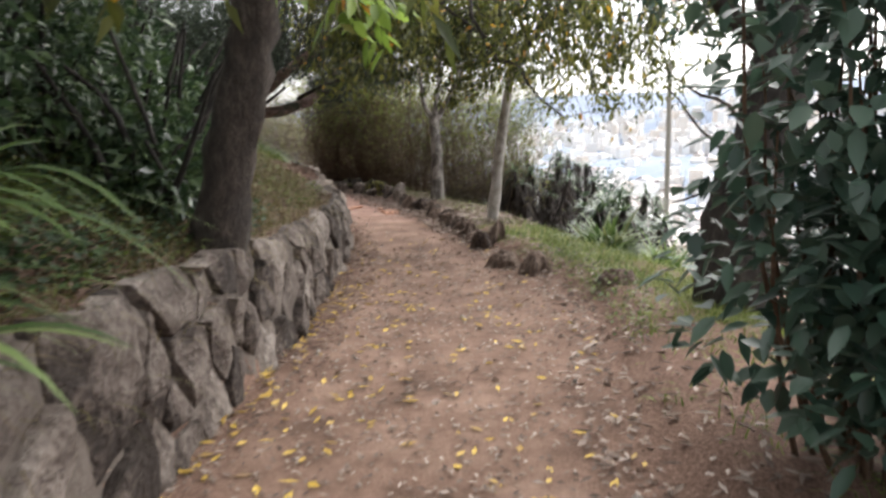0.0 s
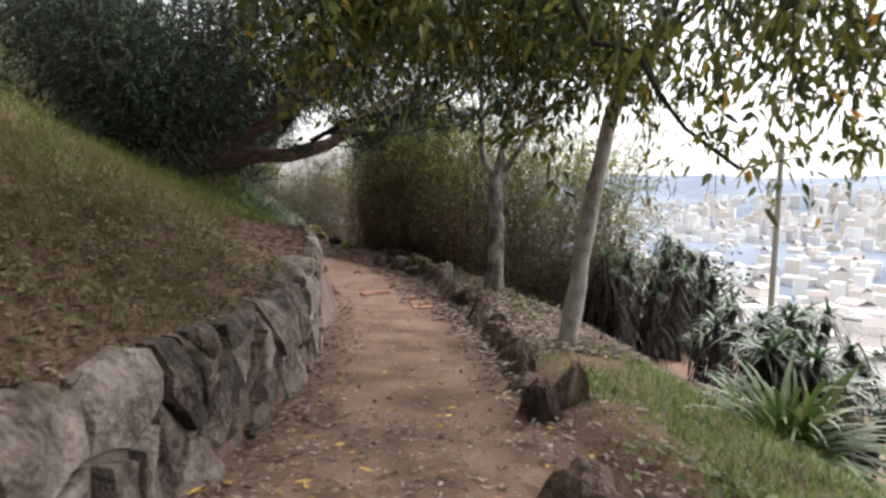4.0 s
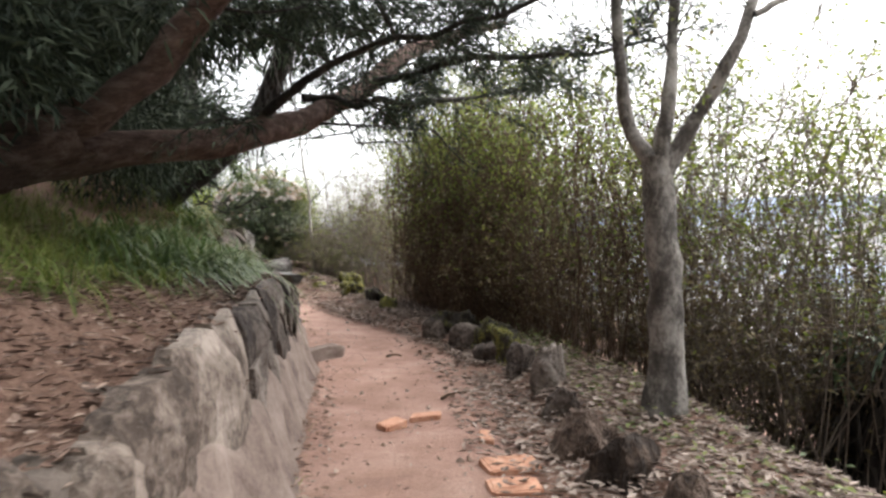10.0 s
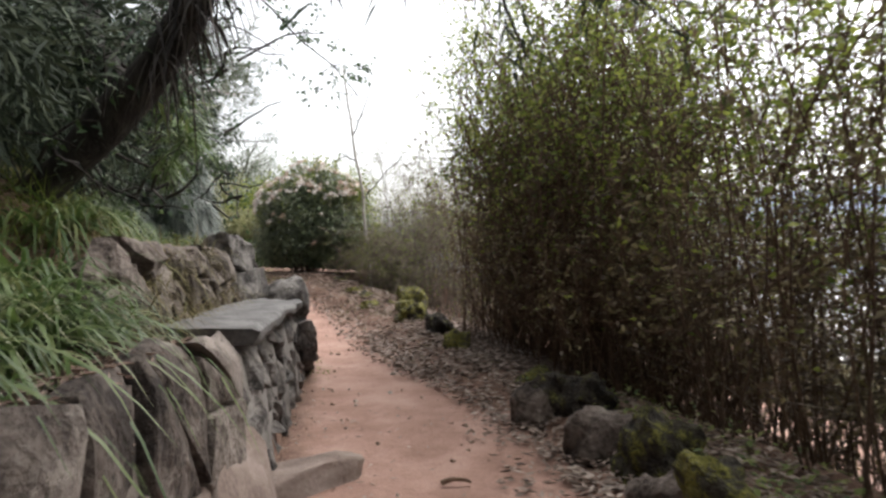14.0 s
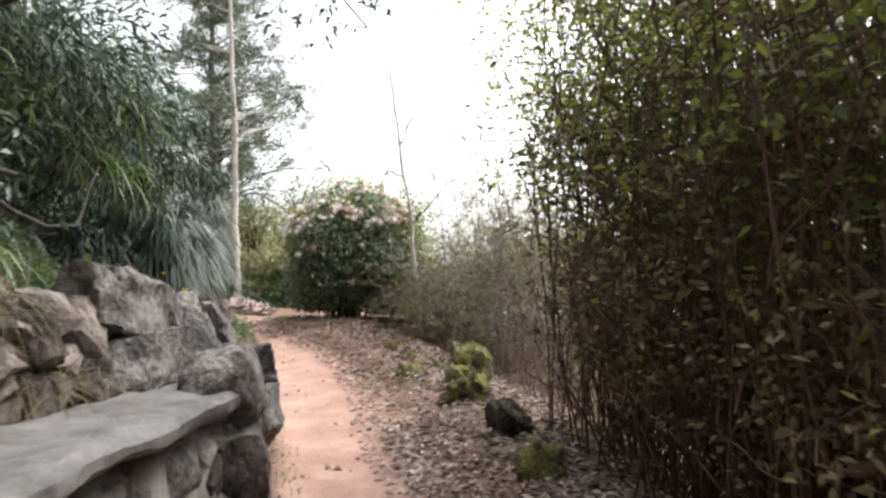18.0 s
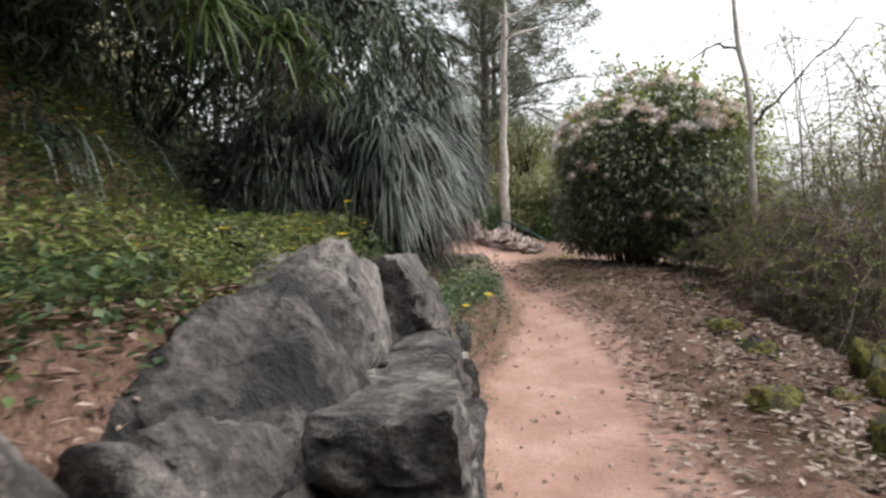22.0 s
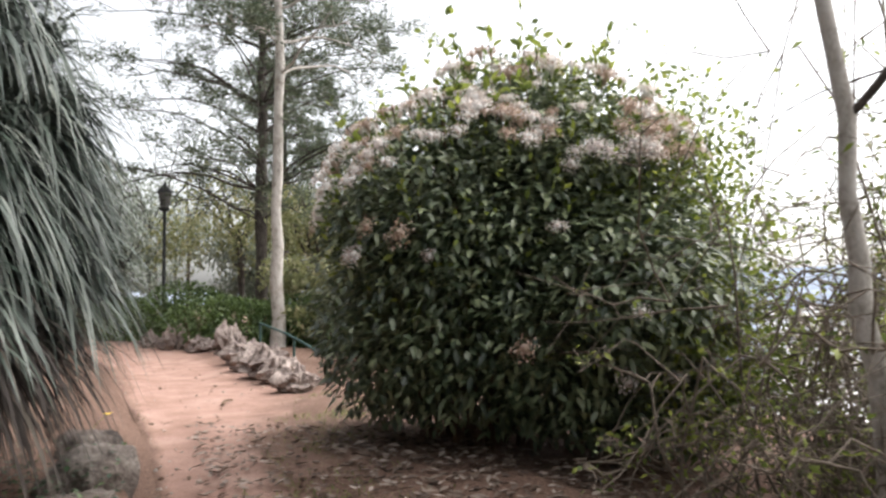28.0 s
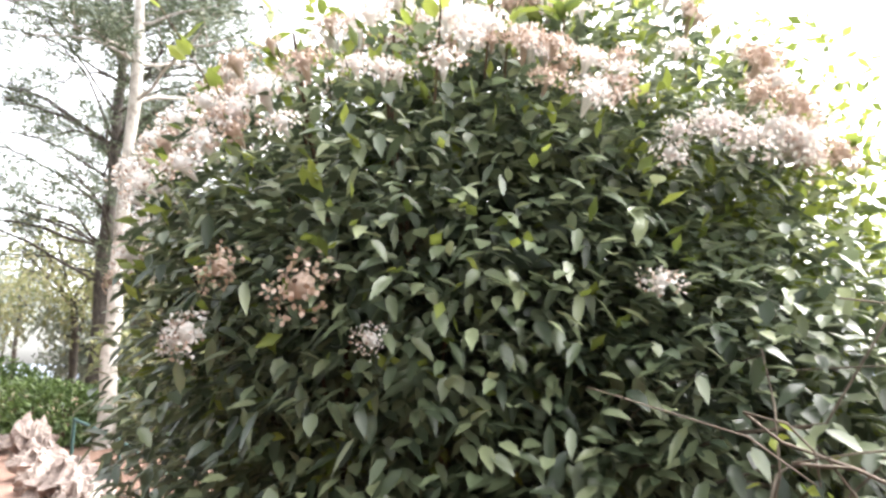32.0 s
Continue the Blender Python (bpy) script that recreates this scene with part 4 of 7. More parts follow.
# rotten stumps and stones edging the path
def stump(x, y, h, r):
    g = float(ground_z(x, y))
    n = 11
    V, F = [], []
    lev = np.array([-0.15, 0.1, 0.42, 0.66, 0.78]) * h
    rad = np.array([1.35, 1.15, 0.92, 0.7, 0.4]) * r
    lean = rng.normal(0, 0.12, 2) * h
    ph = rng.uniform(0.6, 1.4, n)
    for a, (z, q) in enumerate(zip(lev, rad)):
        for b in range(n):
            t = 2 * math.pi * b / n
            qq = q * ph[b] * rng.uniform(0.85, 1.15)
            V.append((x + qq * math.cos(t) + lean[0] * max(z, 0) / h, y + qq * math.sin(t) + lean[1] * max(z, 0) / h, g + z * (rng.uniform(0.8, 1.15) if a > 2 else 1)))
    F = [(a * n + b, a * n + (b + 1) % n, (a + 1) * n + (b + 1) % n, (a + 1) * n + b) for a in range(4) for b in range(n)]
    ob = mesh_object("stump", V, [np.array(F), np.array([[4 * n + b for b in range(n)]])], WOODROT, smooth=False)
    return tagged(ob, "weathered broken stump edging the earth path", "stump", "edging stumps")


for y, d, h, r in [(6.95, -0.1, 0.25, 0.15), (7.4, -0.22, 0.2, 0.14), (8.62, -0.08, 0.3, 0.11), (8.8, 0.12, 0.3, 0.11), (9.2, -0.02, 0.16, 0.12), (9.65, 0.03, 0.2, 0.1), (10.1, 0.08, 0.22, 0.12), (10.45, 0.02, 0.16, 0.12), (10.8, 0.06, 0.2, 0.12), (11.15, 0.04, 0.22, 0.12), (11.5, 0.1, 0.2, 0.12), (11.8, 0.02, 0.24, 0.13), (5.82, 0.33, 0.16, 0.13),
                   (12.1, 0.08, 0.22, 0.14), (12.65, 0.16, 0.26, 0.14), (13.3, 0.14, 0.24, 0.15), (13.8, 0.12, 0.26, 0.15)]:
    stump(float(XR(y)) + d, y, h, r)
for y, d, top, s in [(15.25, 0.2, 0.3, 0.34), (14.5, 0.15, 0.12, 0.34), (15.9, 0.15, 0.2, 0.36), (16.7, 0.1, 0.12, 0.36), (17.6, 0.15, 0.15, 0.5), (18.3, 0.2, 0.16, 0.5)]:
    x = float(XR(y)) + d
    ob = rock("edging_stone", x, y, top - 0.24, s * 0.5, s * 0.75, 0.44, rng.uniform(0, 360), BROWNSTONE)
    tagged(ob, "upright rough stone at the edge of the path", "stone", "edging stones")

# broken tiles and sticks lying on the path
for x, y, sx, sy, rz in [(-0.98, 13.5, 0.3, 0.24, 15), (-0.92, 13.15, 0.26, 0.2, 8), (-1.9, 14.3, 0.2, 0.14, 60), (-1.2, 14.05, 0.2, 0.09, 100), (-1.72, 14.55, 0.22, 0.12, 20)]:
    z = float(ground_z(x, y))
    bm = bmesh.new()
    bmesh.ops.create_cube(bm, size=1)
    bmesh.ops.bevel(bm, geom=bm.edges[:], offset=0.08, segments=2, affect="EDGES")
    for v in bm.verts:
        v.co.x += 0.12 * v.co.y * (1 if x < -1 else -1)
        v.co += Vector(rng.normal(0, 0.012, 3))
    me = bpy.data.meshes.new("broken_tile")
    bm.to_mesh(me)
    bm.free()
    me.materials.append(BRICK)
    ob = new("broken_tile", me)
    ob.matrix_basis = pose(x, y, z + 0.012, 2, -3, rz) @ Matrix.Diagonal((sx, sy, 0.05, 1))
    tagged(ob, "broken terracotta brick half sunk in the path", "brick", "broken bricks on the path")
for x, y, l, rz in [(-1.72, 15.1, 0.3, 60), (-2.75, 17.0, 0.16, 20), (-7.2, 24.0, 0.25, 50), (-13.0, 28.7, 0.3, 120)]:
    z = float(ground_z(x, y)) + 0.02
    a = radians(rz)
    p = bend([(x, y, z), (x + l / 2 * math.cos(a), y + l / 2 * math.sin(a), z + 0.02), (x + l * math.cos(a), y + l * math.sin(a), z)], 6, 0.006)
    V, F = tubes([(p, np.linspace(0.016, 0.008, 6))], 6)
    tagged(mesh_object("stick", V, F, STEM), "short dry stick lying on the path", "stick", "sticks on the path")


# ---- vegetation ----
def lobes_points(lobes, n, shell=0.4):
    """Points in the outer part of a set of overlapping lobes (x, y, z, rx, ry, rz), and their outward ways."""
    lb = np.array(lobes, float)
    wt = (lb[:, 3] * lb[:, 4] * lb[:, 5]) ** 0.7
    which = rng.choice(len(lb), n, p=wt / wt.sum())
    d = rand_dirs(n)
    q = (1 - shell * rng.random(n) ** 1.3)[:, None]
    return lb[which, :3] + d * q * lb[which, 3:], unit(d / lb[which, 3:])


def above_ground(P, D, gap=0.03):
    ok = P[:, 2] > ground_z(P[:, 0], P[:, 1]) + gap
    return P[ok], D[ok]


def leaf_part(name, P, D, L, W, mat, parent, droop=0.2, fold=0.22, up=None, label="", broad=False):
    n = len(P)
    V, F = (ovate if broad else leaves)(P, D, L * rng.uniform(0.65, 1.2, n), W * rng.uniform(0.7, 1.2, n), fold, droop, up)
    ob = mesh_object(name, V, F, mat, parent, label)
    return ob


def blade_part(name, P, D, L, W, mat, parent=None, droop=0.5, seg=4, label=""):
    n = len(P)
    V, F = blades(P, D, L * rng.uniform(0.6, 1.15, n), W * rng.uniform(0.7, 1.2, n), droop * rng.uniform(0.6, 1.3, n), seg)
    return mesh_object(name, V, F, mat, parent, label)


def spray(lines, per, lead=0.6, jitter=0.03):
    """Places and ways of leaves along twig lines."""
    P, D = [], []
    for pts, _ in lines:
        t = unit(np.gradient(pts, axis=0))
        for _ in range(per):
            s = rng.uniform(0.15, 1) * (len(pts) - 1)
            i = min(int(s), len(pts) - 2)
            P.append(pts[i] + (pts[i + 1] - pts[i]) * (s - i) + rng.normal(0, jitter, 3))
            D.append(lead * t[i] + rand_dirs(1, -0.9, 0.5)[0])
    return np.array(P), np.array(D)


# flowering bush at the end
def viburnum():
    cx, cy, cz = -9.95, 28.25, 0.42
    b = thing("flowering_bush", cx, cy, cz, "dense dark green laurustinus bush with pinkish white flower heads", "bush")
    lobes = [(cx, cy, cz + 1.05, 1.25, 1.05, 1.0), (cx - 0.5, cy - 0.05, cz + 0.75, 0.72, 0.7, 0.75), (cx + 0.55, cy, cz + 0.9, 0.85, 0.85, 0.85), (cx, cy - 0.3, cz + 1.5, 0.95, 0.8, 0.75),
             (cx - 0.55, cy, cz + 1.65, 0.6, 0.65, 0.6), (cx + 0.5, cy + 0.1, cz + 1.8, 0.75, 0.7, 0.65), (cx + 0.1, cy + 0.2, cz + 2.1, 0.6, 0.6, 0.55), (cx + 0.9, cy + 0.35, cz + 1.3, 0.6, 0.7, 0.9), (cx + 0.95, cy + 0.2, cz + 0.5, 0.72, 0.7, 0.55), (cx + 1.05, cy - 0.1, cz + 1.05, 0.7, 0.75, 0.55)]
    stems = []
    for _ in range(46):
        a, r = rng.uniform(0, 6.28), rng.uniform(0.1, 0.35)
        p0 = np.array([cx + r * math.cos(a), cy + r * math.sin(a), cz - 0.05])
        e = np.array([cx + 2.9 * r * math.cos(a), cy + 2.6 * r * math.sin(a), cz + rng.uniform(1.0, 2.3)])
        stems.append((bend([p0, (p0 + e) / 2 + np.array([0, 0, 0.2]), e], 7, 0.03), np.linspace(0.016, 0.005, 7)))
    V, F = tubes(stems, 5)
    mesh_object("stem_mass", V, F, STEM, b)
    P, D = lobes_points(lobes, 52000, 0.45)
    lb = np.array(lobes)
    inside = np.zeros(len(P), bool)
    for l in lb:
        inside |= (((P - l[:3]) / (l[3:] * 0.72)) ** 2).sum(1) < 1
    keep = ~inside | (rng.random(len(P)) < 0.7)
    P, D = above_ground(P[keep], D[keep], 0.12)
    way = (D * 0.8 + rand_dirs(len(P)) * 0.9) * np.array([1, 1, 0.55]) + np.array([0, 0, -0.12])
    leaf_part("foliage", P, way, 0.074, 0.036, LEAF_VIB, b, 0.3, 0.16, D * 0.35 + np.array([0, 0, 1.0]), broad=True)
    P, D = lobes_points([(x, y, z, u * 0.62, v * 0.62, w * 0.62) for x, y, z, u, v, w in lobes], 9000, 0.7)
    leaf_part("dark_foliage", P, D + rand_dirs(len(P)), 0.12, 0.06, LEAF_VIB, b)
    P, D = lobes_points(lobes[3:8], 2600, 0.15)
    leaf_part("young_foliage", P, D + rand_dirs(len(P)) * 0.7 + np.array([0, 0, 0.5]), 0.07, 0.03, LEAF_HEDGE, b, 0.1, label="fresh light green shoots")
    # loose shoots above the crown, and the lighter shrubby side
    lines = []
    for _ in range(75):
        l = lobes[rng.integers(3, 8)]
        d = rand_dirs(1, 0.3, 1)[0]
        a = np.array(l[:3]) + d * np.array(l[3:]) * 0.85
        e = a + unit(d + np.array([0, 0, 0.7])) * rng.uniform(0.2, 0.5)
        lines.append((bend([a, (a + e) / 2 + rng.normal(0, 0.02, 3), e], 5), np.linspace(0.004, 0.002, 5)))
    V, F = tubes(lines, 4)
    mesh_object("twig_mass", V, F, STEM, b)
    P, D = spray(lines, 11, 0.7, 0.015)
    leaf_part("young_foliage", P, D + np.array([0, 0, 0.3]), 0.085, 0.04, LEAF_HEDGE, b, 0.1, broad=True)
    P, D = lobes_points([(cx + 1.35, cy + 0.2, cz + 1.0, 0.6, 0.7, 0.9), (cx + 1.1, cy + 0.5, cz + 1.9, 0.6, 0.7, 0.6), (cx + 1.5, cy + 0.1, cz + 0.55, 0.55, 0.6, 0.5)], 5600, 0.8)
    leaf_part("side_foliage", P, D * 0.5 + rand_dirs(len(P)), 0.065, 0.032, LEAF_HEDGE, b, 0.1, label="lighter yellow green side of the bush")
    # flower heads: domes of small flowers, some still rusty buds
    kinds = []
    for k in range(3):
        n = 110
        d = rand_dirs(n, 0.0, 1.0)
        q = d * np.array([0.07, 0.07, 0.04]) * rng.uniform(0.65, 1.12, (n, 1))
        V, F = leaves(q, d * 0.5 + rand_dirs(n), 0.014, 0.013, 0.05, 0.0, d)
        core, cf = tubes([([(0, 0, -0.05), (0, 0, 0.0), (0, 0, 0.012), (0, 0, 0.036)], [0.003, 0.016, 0.028, 0.006])], 8)
        cf = np.concatenate([cf[:, [0, 1, 2]], cf[:, [0, 2, 3]]])
        F = np.concatenate([F, cf + len(V)])
        V = np.concatenate([V, core])
        kinds.append((V, F))
    P, D = lobes_points(lobes[1:], 3200, 0.06)
    ok = ((D[:, 1] < 0.35) | (D[:, 2] > 0.55)) & (P[:, 2] > cz + 0.55)
    hi = P[:, 2] + 0.12 * (cx - P[:, 0]) > cz + 1.62
    ok &= (hi & (rng.random(len(P)) < 0.75)) | (rng.random(len(P)) < 0.05)
    for l in lb:
        ok &= (((P - l[:3]) / (l[3:] * 0.97)) ** 2).sum(1) > 0.9
    P, D = P[ok][:300], D[ok][:300]
    meshes = {}
    for i, (p, d) in enumerate(zip(P, D)):
        V, F = kinds[i % 3]
        bud = i % 3 == 0
        key = (i % 3, bud)
        if key not in meshes:
            o = mesh_object("flower_head", V, F, BUD if bud else FLOWER)
            meshes[key] = o.data
        else:
            o = new("flower_head", meshes[key])
        q = Vector((unit(d + np.array([0, 0, 0.5])))).to_track_quat("Z", "Y")
        s = rng.uniform(0.6, 1.3)
        o.matrix_basis = Matrix.LocRotScale(Vector(p + d * 0.05), q, (s, s, s))
        under(o, b)


viburnum()


# great mop of drooping leaves above the boulders
def tussock():
    cx, cy, cz = -11.45, 25.35, 0.6
    t = thing("grass_tree", cx, cy, cz, "huge mop of drooping grey green strap leaves over the boulders", "plant")
    V, F = tubes([(bend([(cx, cy, 0.3), (cx + 0.05, cy, 1.3), (cx, cy, 2.2)], 8, 0.02), np.linspace(0.3, 0.2, 8))], 10)
    mesh_object("trunk", V, F, DARKBARK, t)

    def hang(P, D):
        """Leaves from these feet, but none that would trail on the stones below."""
        L, sag = rng.uniform(0.36, 0.72, len(P)), rng.uniform(0.45, 1.0, len(P))
        low = P[:, 2] + unit(D)[:, 2] * L * (1 - 0.25 * sag) - L * sag
        ok = low > np.interp(P[:, 1], [23.6, 24.4, 25.0], [0.5, 0.85, 0.95]) + rng.uniform(0, 0.3, len(P))
        V, F = blades(P[ok], D[ok], L[ok], rng.uniform(0.017, 0.031, ok.sum()), sag[ok], 6)
        mesh_object("foliage", V, F, STRAP, t)

    # rosettes over three domes; their leaves rise, arch outwards and hang, each rosette with a lean of its own
    k = 62
    for n, c, size in [(230, (cx, cy, 1.8), (0.78, 0.78, 1.3)), (150, (-10.4, 24.05, 1.55), (0.7, 0.62, 0.9)), (150, (-11.05, 23.45, 1.4), (0.7, 0.62, 0.85))]:
        d = rand_dirs(n, -0.45, 1.0)
        C = np.array(c) + d * np.array(size) * rng.uniform(0.6, 1.02, (n, 1))
        P = np.repeat(C, k, 0) + rng.normal(0, 0.035, (n * k, 3))
        way = unit(d * np.array([1, 1, 0.5])) * 0.7 + rand_dirs(n) * 0.5 + np.array([0, 0, 0.35])
        hang(P, np.repeat(way, k, 0) + rand_dirs(n * k) * 0.6)
    # dark leaves packed into the mop to stand for its shaded inside
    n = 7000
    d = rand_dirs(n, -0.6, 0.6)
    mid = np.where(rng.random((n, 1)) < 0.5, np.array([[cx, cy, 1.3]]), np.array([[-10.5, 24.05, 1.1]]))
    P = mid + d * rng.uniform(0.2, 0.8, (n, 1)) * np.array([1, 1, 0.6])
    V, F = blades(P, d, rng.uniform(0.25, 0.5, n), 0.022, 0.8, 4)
    mesh_object("dead_foliage", V, F, DEADSTRAP, t, "dark dead leaves put in for the shade inside the mop")


tussock()


def hanging_tree():
    """The slim pale tree whose long leaves hang over the path."""
    t = thing("pale_tree", 0.75, 10.67, -0.02, "slender pale barked tree with drooping olive green and yellow leaves", "tree")
    limb("trunk", [(0.75, 10.67, -0.1), (0.86, 10.67, 0.9), (0.99, 10.67, 1.8), (1.16, 10.67, 2.5)], 0.082, 0.062, PALEBARK, t, 14, 0.004, 10, flare=0.4)
    ends = [[(1.2, 10.67, 2.3), (0.5, 9.8, 3.0), (-0.7, 9.0, 3.3), (-1.9, 8.4, 3.1)], [(1.22, 10.67, 2.4), (0.7, 9.2, 3.0), (0.34, 8.07, 2.8), (0.58, 8.05, 2.2), (0.84, 8.0, 2.1), (1.07, 7.95, 1.75), (1.35, 7.8, 1.5)],
            [(1.25, 10.67, 2.5), (1.7, 9.6, 3.1), (2.3, 8.6, 2.9), (2.6, 7.8, 2.3)], [(1.25, 10.67, 2.5), (1.5, 10.8, 3.4), (1.6, 11.0, 4.6)], [(1.22, 10.67, 2.45), (0.3, 10.2, 3.5), (-0.9, 10.0, 4.2), (-1.6, 9.6, 4.5)],
            [(1.2, 10.67, 2.2), (0.3, 8.8, 2.7), (-0.5, 7.4, 2.9), (-1.1, 6.6, 2.7)], [(1.25, 10.67, 2.5), (2.0, 10.3, 3.2), (2.9, 9.8, 3.3), (3.4, 9.0, 2.7)], [(1.25, 10.67, 2.5), (1.5, 9.0, 3.2), (1.3, 7.6, 3.1), (0.95, 6.6, 2.75)]]
    lines = []
    for e in ends:
        p = limb("limb", e, 0.026, 0.009, DARKBARK, t, 14, 0.015, 7)
        ln, _ = twigs_from(p, 30 if e[-1][0] < 0.5 else 9, 0.75, 1.0, -0.15, 0.005, 0.25, 2)
        lines += ln
    # long twigs that hang down
    for _ in range(180):
        x, y = rng.uniform(-1.7, 2.9), rng.uniform(7.2, 10.8)
        if 0.5 < x < 1.4 and rng.random() < 0.4:
            continue
        z0 = rng.uniform(2.5, 3.3)
        z1 = rng.uniform(1.75, 2.1) if x < 1.3 else rng.uniform(1.25, 1.9)
        if y < 8.2:
            z1 = max(z1 + 0.15, 2.0)
        a = np.array([x, y, z0])
        e = np.array([x + rng.normal(0, 0.25), y + rng.normal(0, 0.25), z1])
        lines.append((bend([a, (a + e) / 2 + rng.normal(0, 0.12, 3), e], 7), np.linspace(0.005, 0.002, 7)))
    for _ in range(44):
        a = np.array([rng.uniform(0.1, 1.35), rng.uniform(8.8, 9.5), rng.uniform(2.4, 2.8)])
        e = np.array([a[0] + rng.normal(0, 0.12), a[1] + rng.normal(0, 0.12), rng.uniform(1.82, 2.05)])
        lines.append((bend([a, (a + e) / 2 + rng.normal(0, 0.07, 3), e], 6), np.linspace(0.004, 0.002, 6)))
    for _ in range(34):
        a = np.array([rng.uniform(0.55, 1.35), rng.uniform(6.4, 7.1), rng.uniform(2.5, 2.9)])
        e = a + np.array([rng.normal(0, 0.15), rng.normal(0, 0.12), -rng.uniform(0.3, 0.75)])
        lines.append((bend([a, (a + e) / 2 + rng.normal(0, 0.06, 3), e], 6), np.linspace(0.004, 0.002, 6)))
    for _ in range(95):
        a = np.array([rng.uniform(1.15, 2.3), rng.uniform(7.3, 8.6), rng.uniform(2.2, 3.1)])
        e = a + np.array([rng.normal(0, 0.2), rng.normal(0, 0.15), -rng.uniform(0.3, 0.85)])
        lines.append((bend([a, (a + e) / 2 + rng.normal(0, 0.08, 3), e], 6), np.linspace(0.004, 0.002, 6)))
    # low sprays by the trunk
    for _ in range(11):
        e = np.array([rng.uniform(-0.02, 0.5), rng.uniform(8.85, 9.3), rng.uniform(1.56, 1.75)])
        a = e + np.array([rng.normal(0, 0.1), rng.uniform(0.0, 0.3), rng.uniform(0.35, 0.7)])
        lines.append((bend([a, (a + e) / 2 + rng.normal(0, 0.06, 3), e], 6), np.linspace(0.004, 0.002, 6)))
    V, F = tubes(lines, 4)
    mesh_object("twig_mass", V, F, DARKBARK, t)
    P, D = spray(lines, 15, 0.8, 0.05)
    D = D + 0.8 * rand_dirs(len(D)) + np.array([0, 0, -0.25])
    ok = (P[:, 0] > 0.2 - 0.5 * (P[:, 1] - 5.1)) & ((P[:, 2] > 1.6) | (P[:, 1] > 8.6) | (rng.random(len(P)) < 0.25))
    P, D = P[ok], D[ok]
    leaf_part("foliage", P, D, 0.08, 0.034, LEAF_LONG, t, 0.25, 0.2, broad=True)
    pick = rng.random(len(P)) < 0.022
    leaf_part("yellow_foliage", P[pick] + 0.02, D[pick], 0.09, 0.036, LEAF_OLD, t, 0.2, label="yellowed leaves among the green", broad=True)
    P, D = lobes_points([(-0.7, 9.4, 3.3, 1.9, 1.7, 0.9), (-0.5, 10.2, 4.4, 1.9, 1.6, 0.9), (-0.8, 9.0, 2.6, 1.1, 1.2, 0.6), (0.3, 9.8, 2.6, 0.9, 0.9, 0.5), (0.2, 11.2, 3.6, 1.5, 1.0, 0.8), (0.6, 11.9, 3.2, 1.2, 0.8, 0.6), (-0.8, 11.6, 3.2, 1.0, 0.8, 0.6)], 17500, 0.9)
    ok = P[:, 0] > 0.2 - 0.5 * (P[:, 1] - 5.1)
    P, D = P[ok], D[ok]
    leaf_part("upper_foliage", P, D * 0.3 + rand_dirs(len(P)) + np.array([0, 0, -0.4]), 0.1, 0.04, LEAF_LONG, t)


hanging_tree()


def forked_tree():
    t = thing("forked_tree", -0.08, 14.45, -0.05, "bare pale grey tree forking into three upright limbs", "tree")
    limb("trunk", [(-0.08, 14.45, -0.1), (-0.06, 14.45, 0.7), (-0.1, 14.45, 1.35), (-0.12, 14.45, 1.68)], 0.115, 0.1, MOTTLED, t, 14, 0.004, 11, flare=0.35)
    ends = [[(-0.12, 14.45, 1.6), (-0.28, 14.45, 1.85), (-0.34, 14.45, 2.3), (-0.4, 14.8, 3.4), (-0.5, 14.9, 4.6)], [(-0.1, 14.45, 1.6), (-0.03, 14.45, 2.1), (0.04, 14.8, 2.9), (0.1, 14.9, 4.4)],
            [(-0.08, 14.45, 1.55), (0.16, 14.45, 1.95), (0.45, 14.45, 2.5), (0.62, 14.8, 3.2), (0.8, 14.8, 4.4)], [(0.48, 14.45, 2.55), (0.85, 14.7, 2.75), (1.3, 14.7, 2.9)]]
    lines = []
    for e in ends:
        p = limb("limb", e, 0.06 if e is not ends[3] else 0.025, 0.018 if e is not ends[3] else 0.008, MOTTLED, t, 14, 0.008, 8)
        ln, tips = twigs_from(p, 10, 0.6, 1.0, 0.4, 0.007, 0.5, 2)
        lines += ln
    V, F = tubes(lines, 4)
    mesh_object("twig_mass", V, F, DARKBARK, t)
    P, D = spray(lines, 2, 0.5)
    leaf_part("foliage", P, D, 0.06, 0.025, LEAF_PALE, t, label="sparse small leaves")


forked_tree()


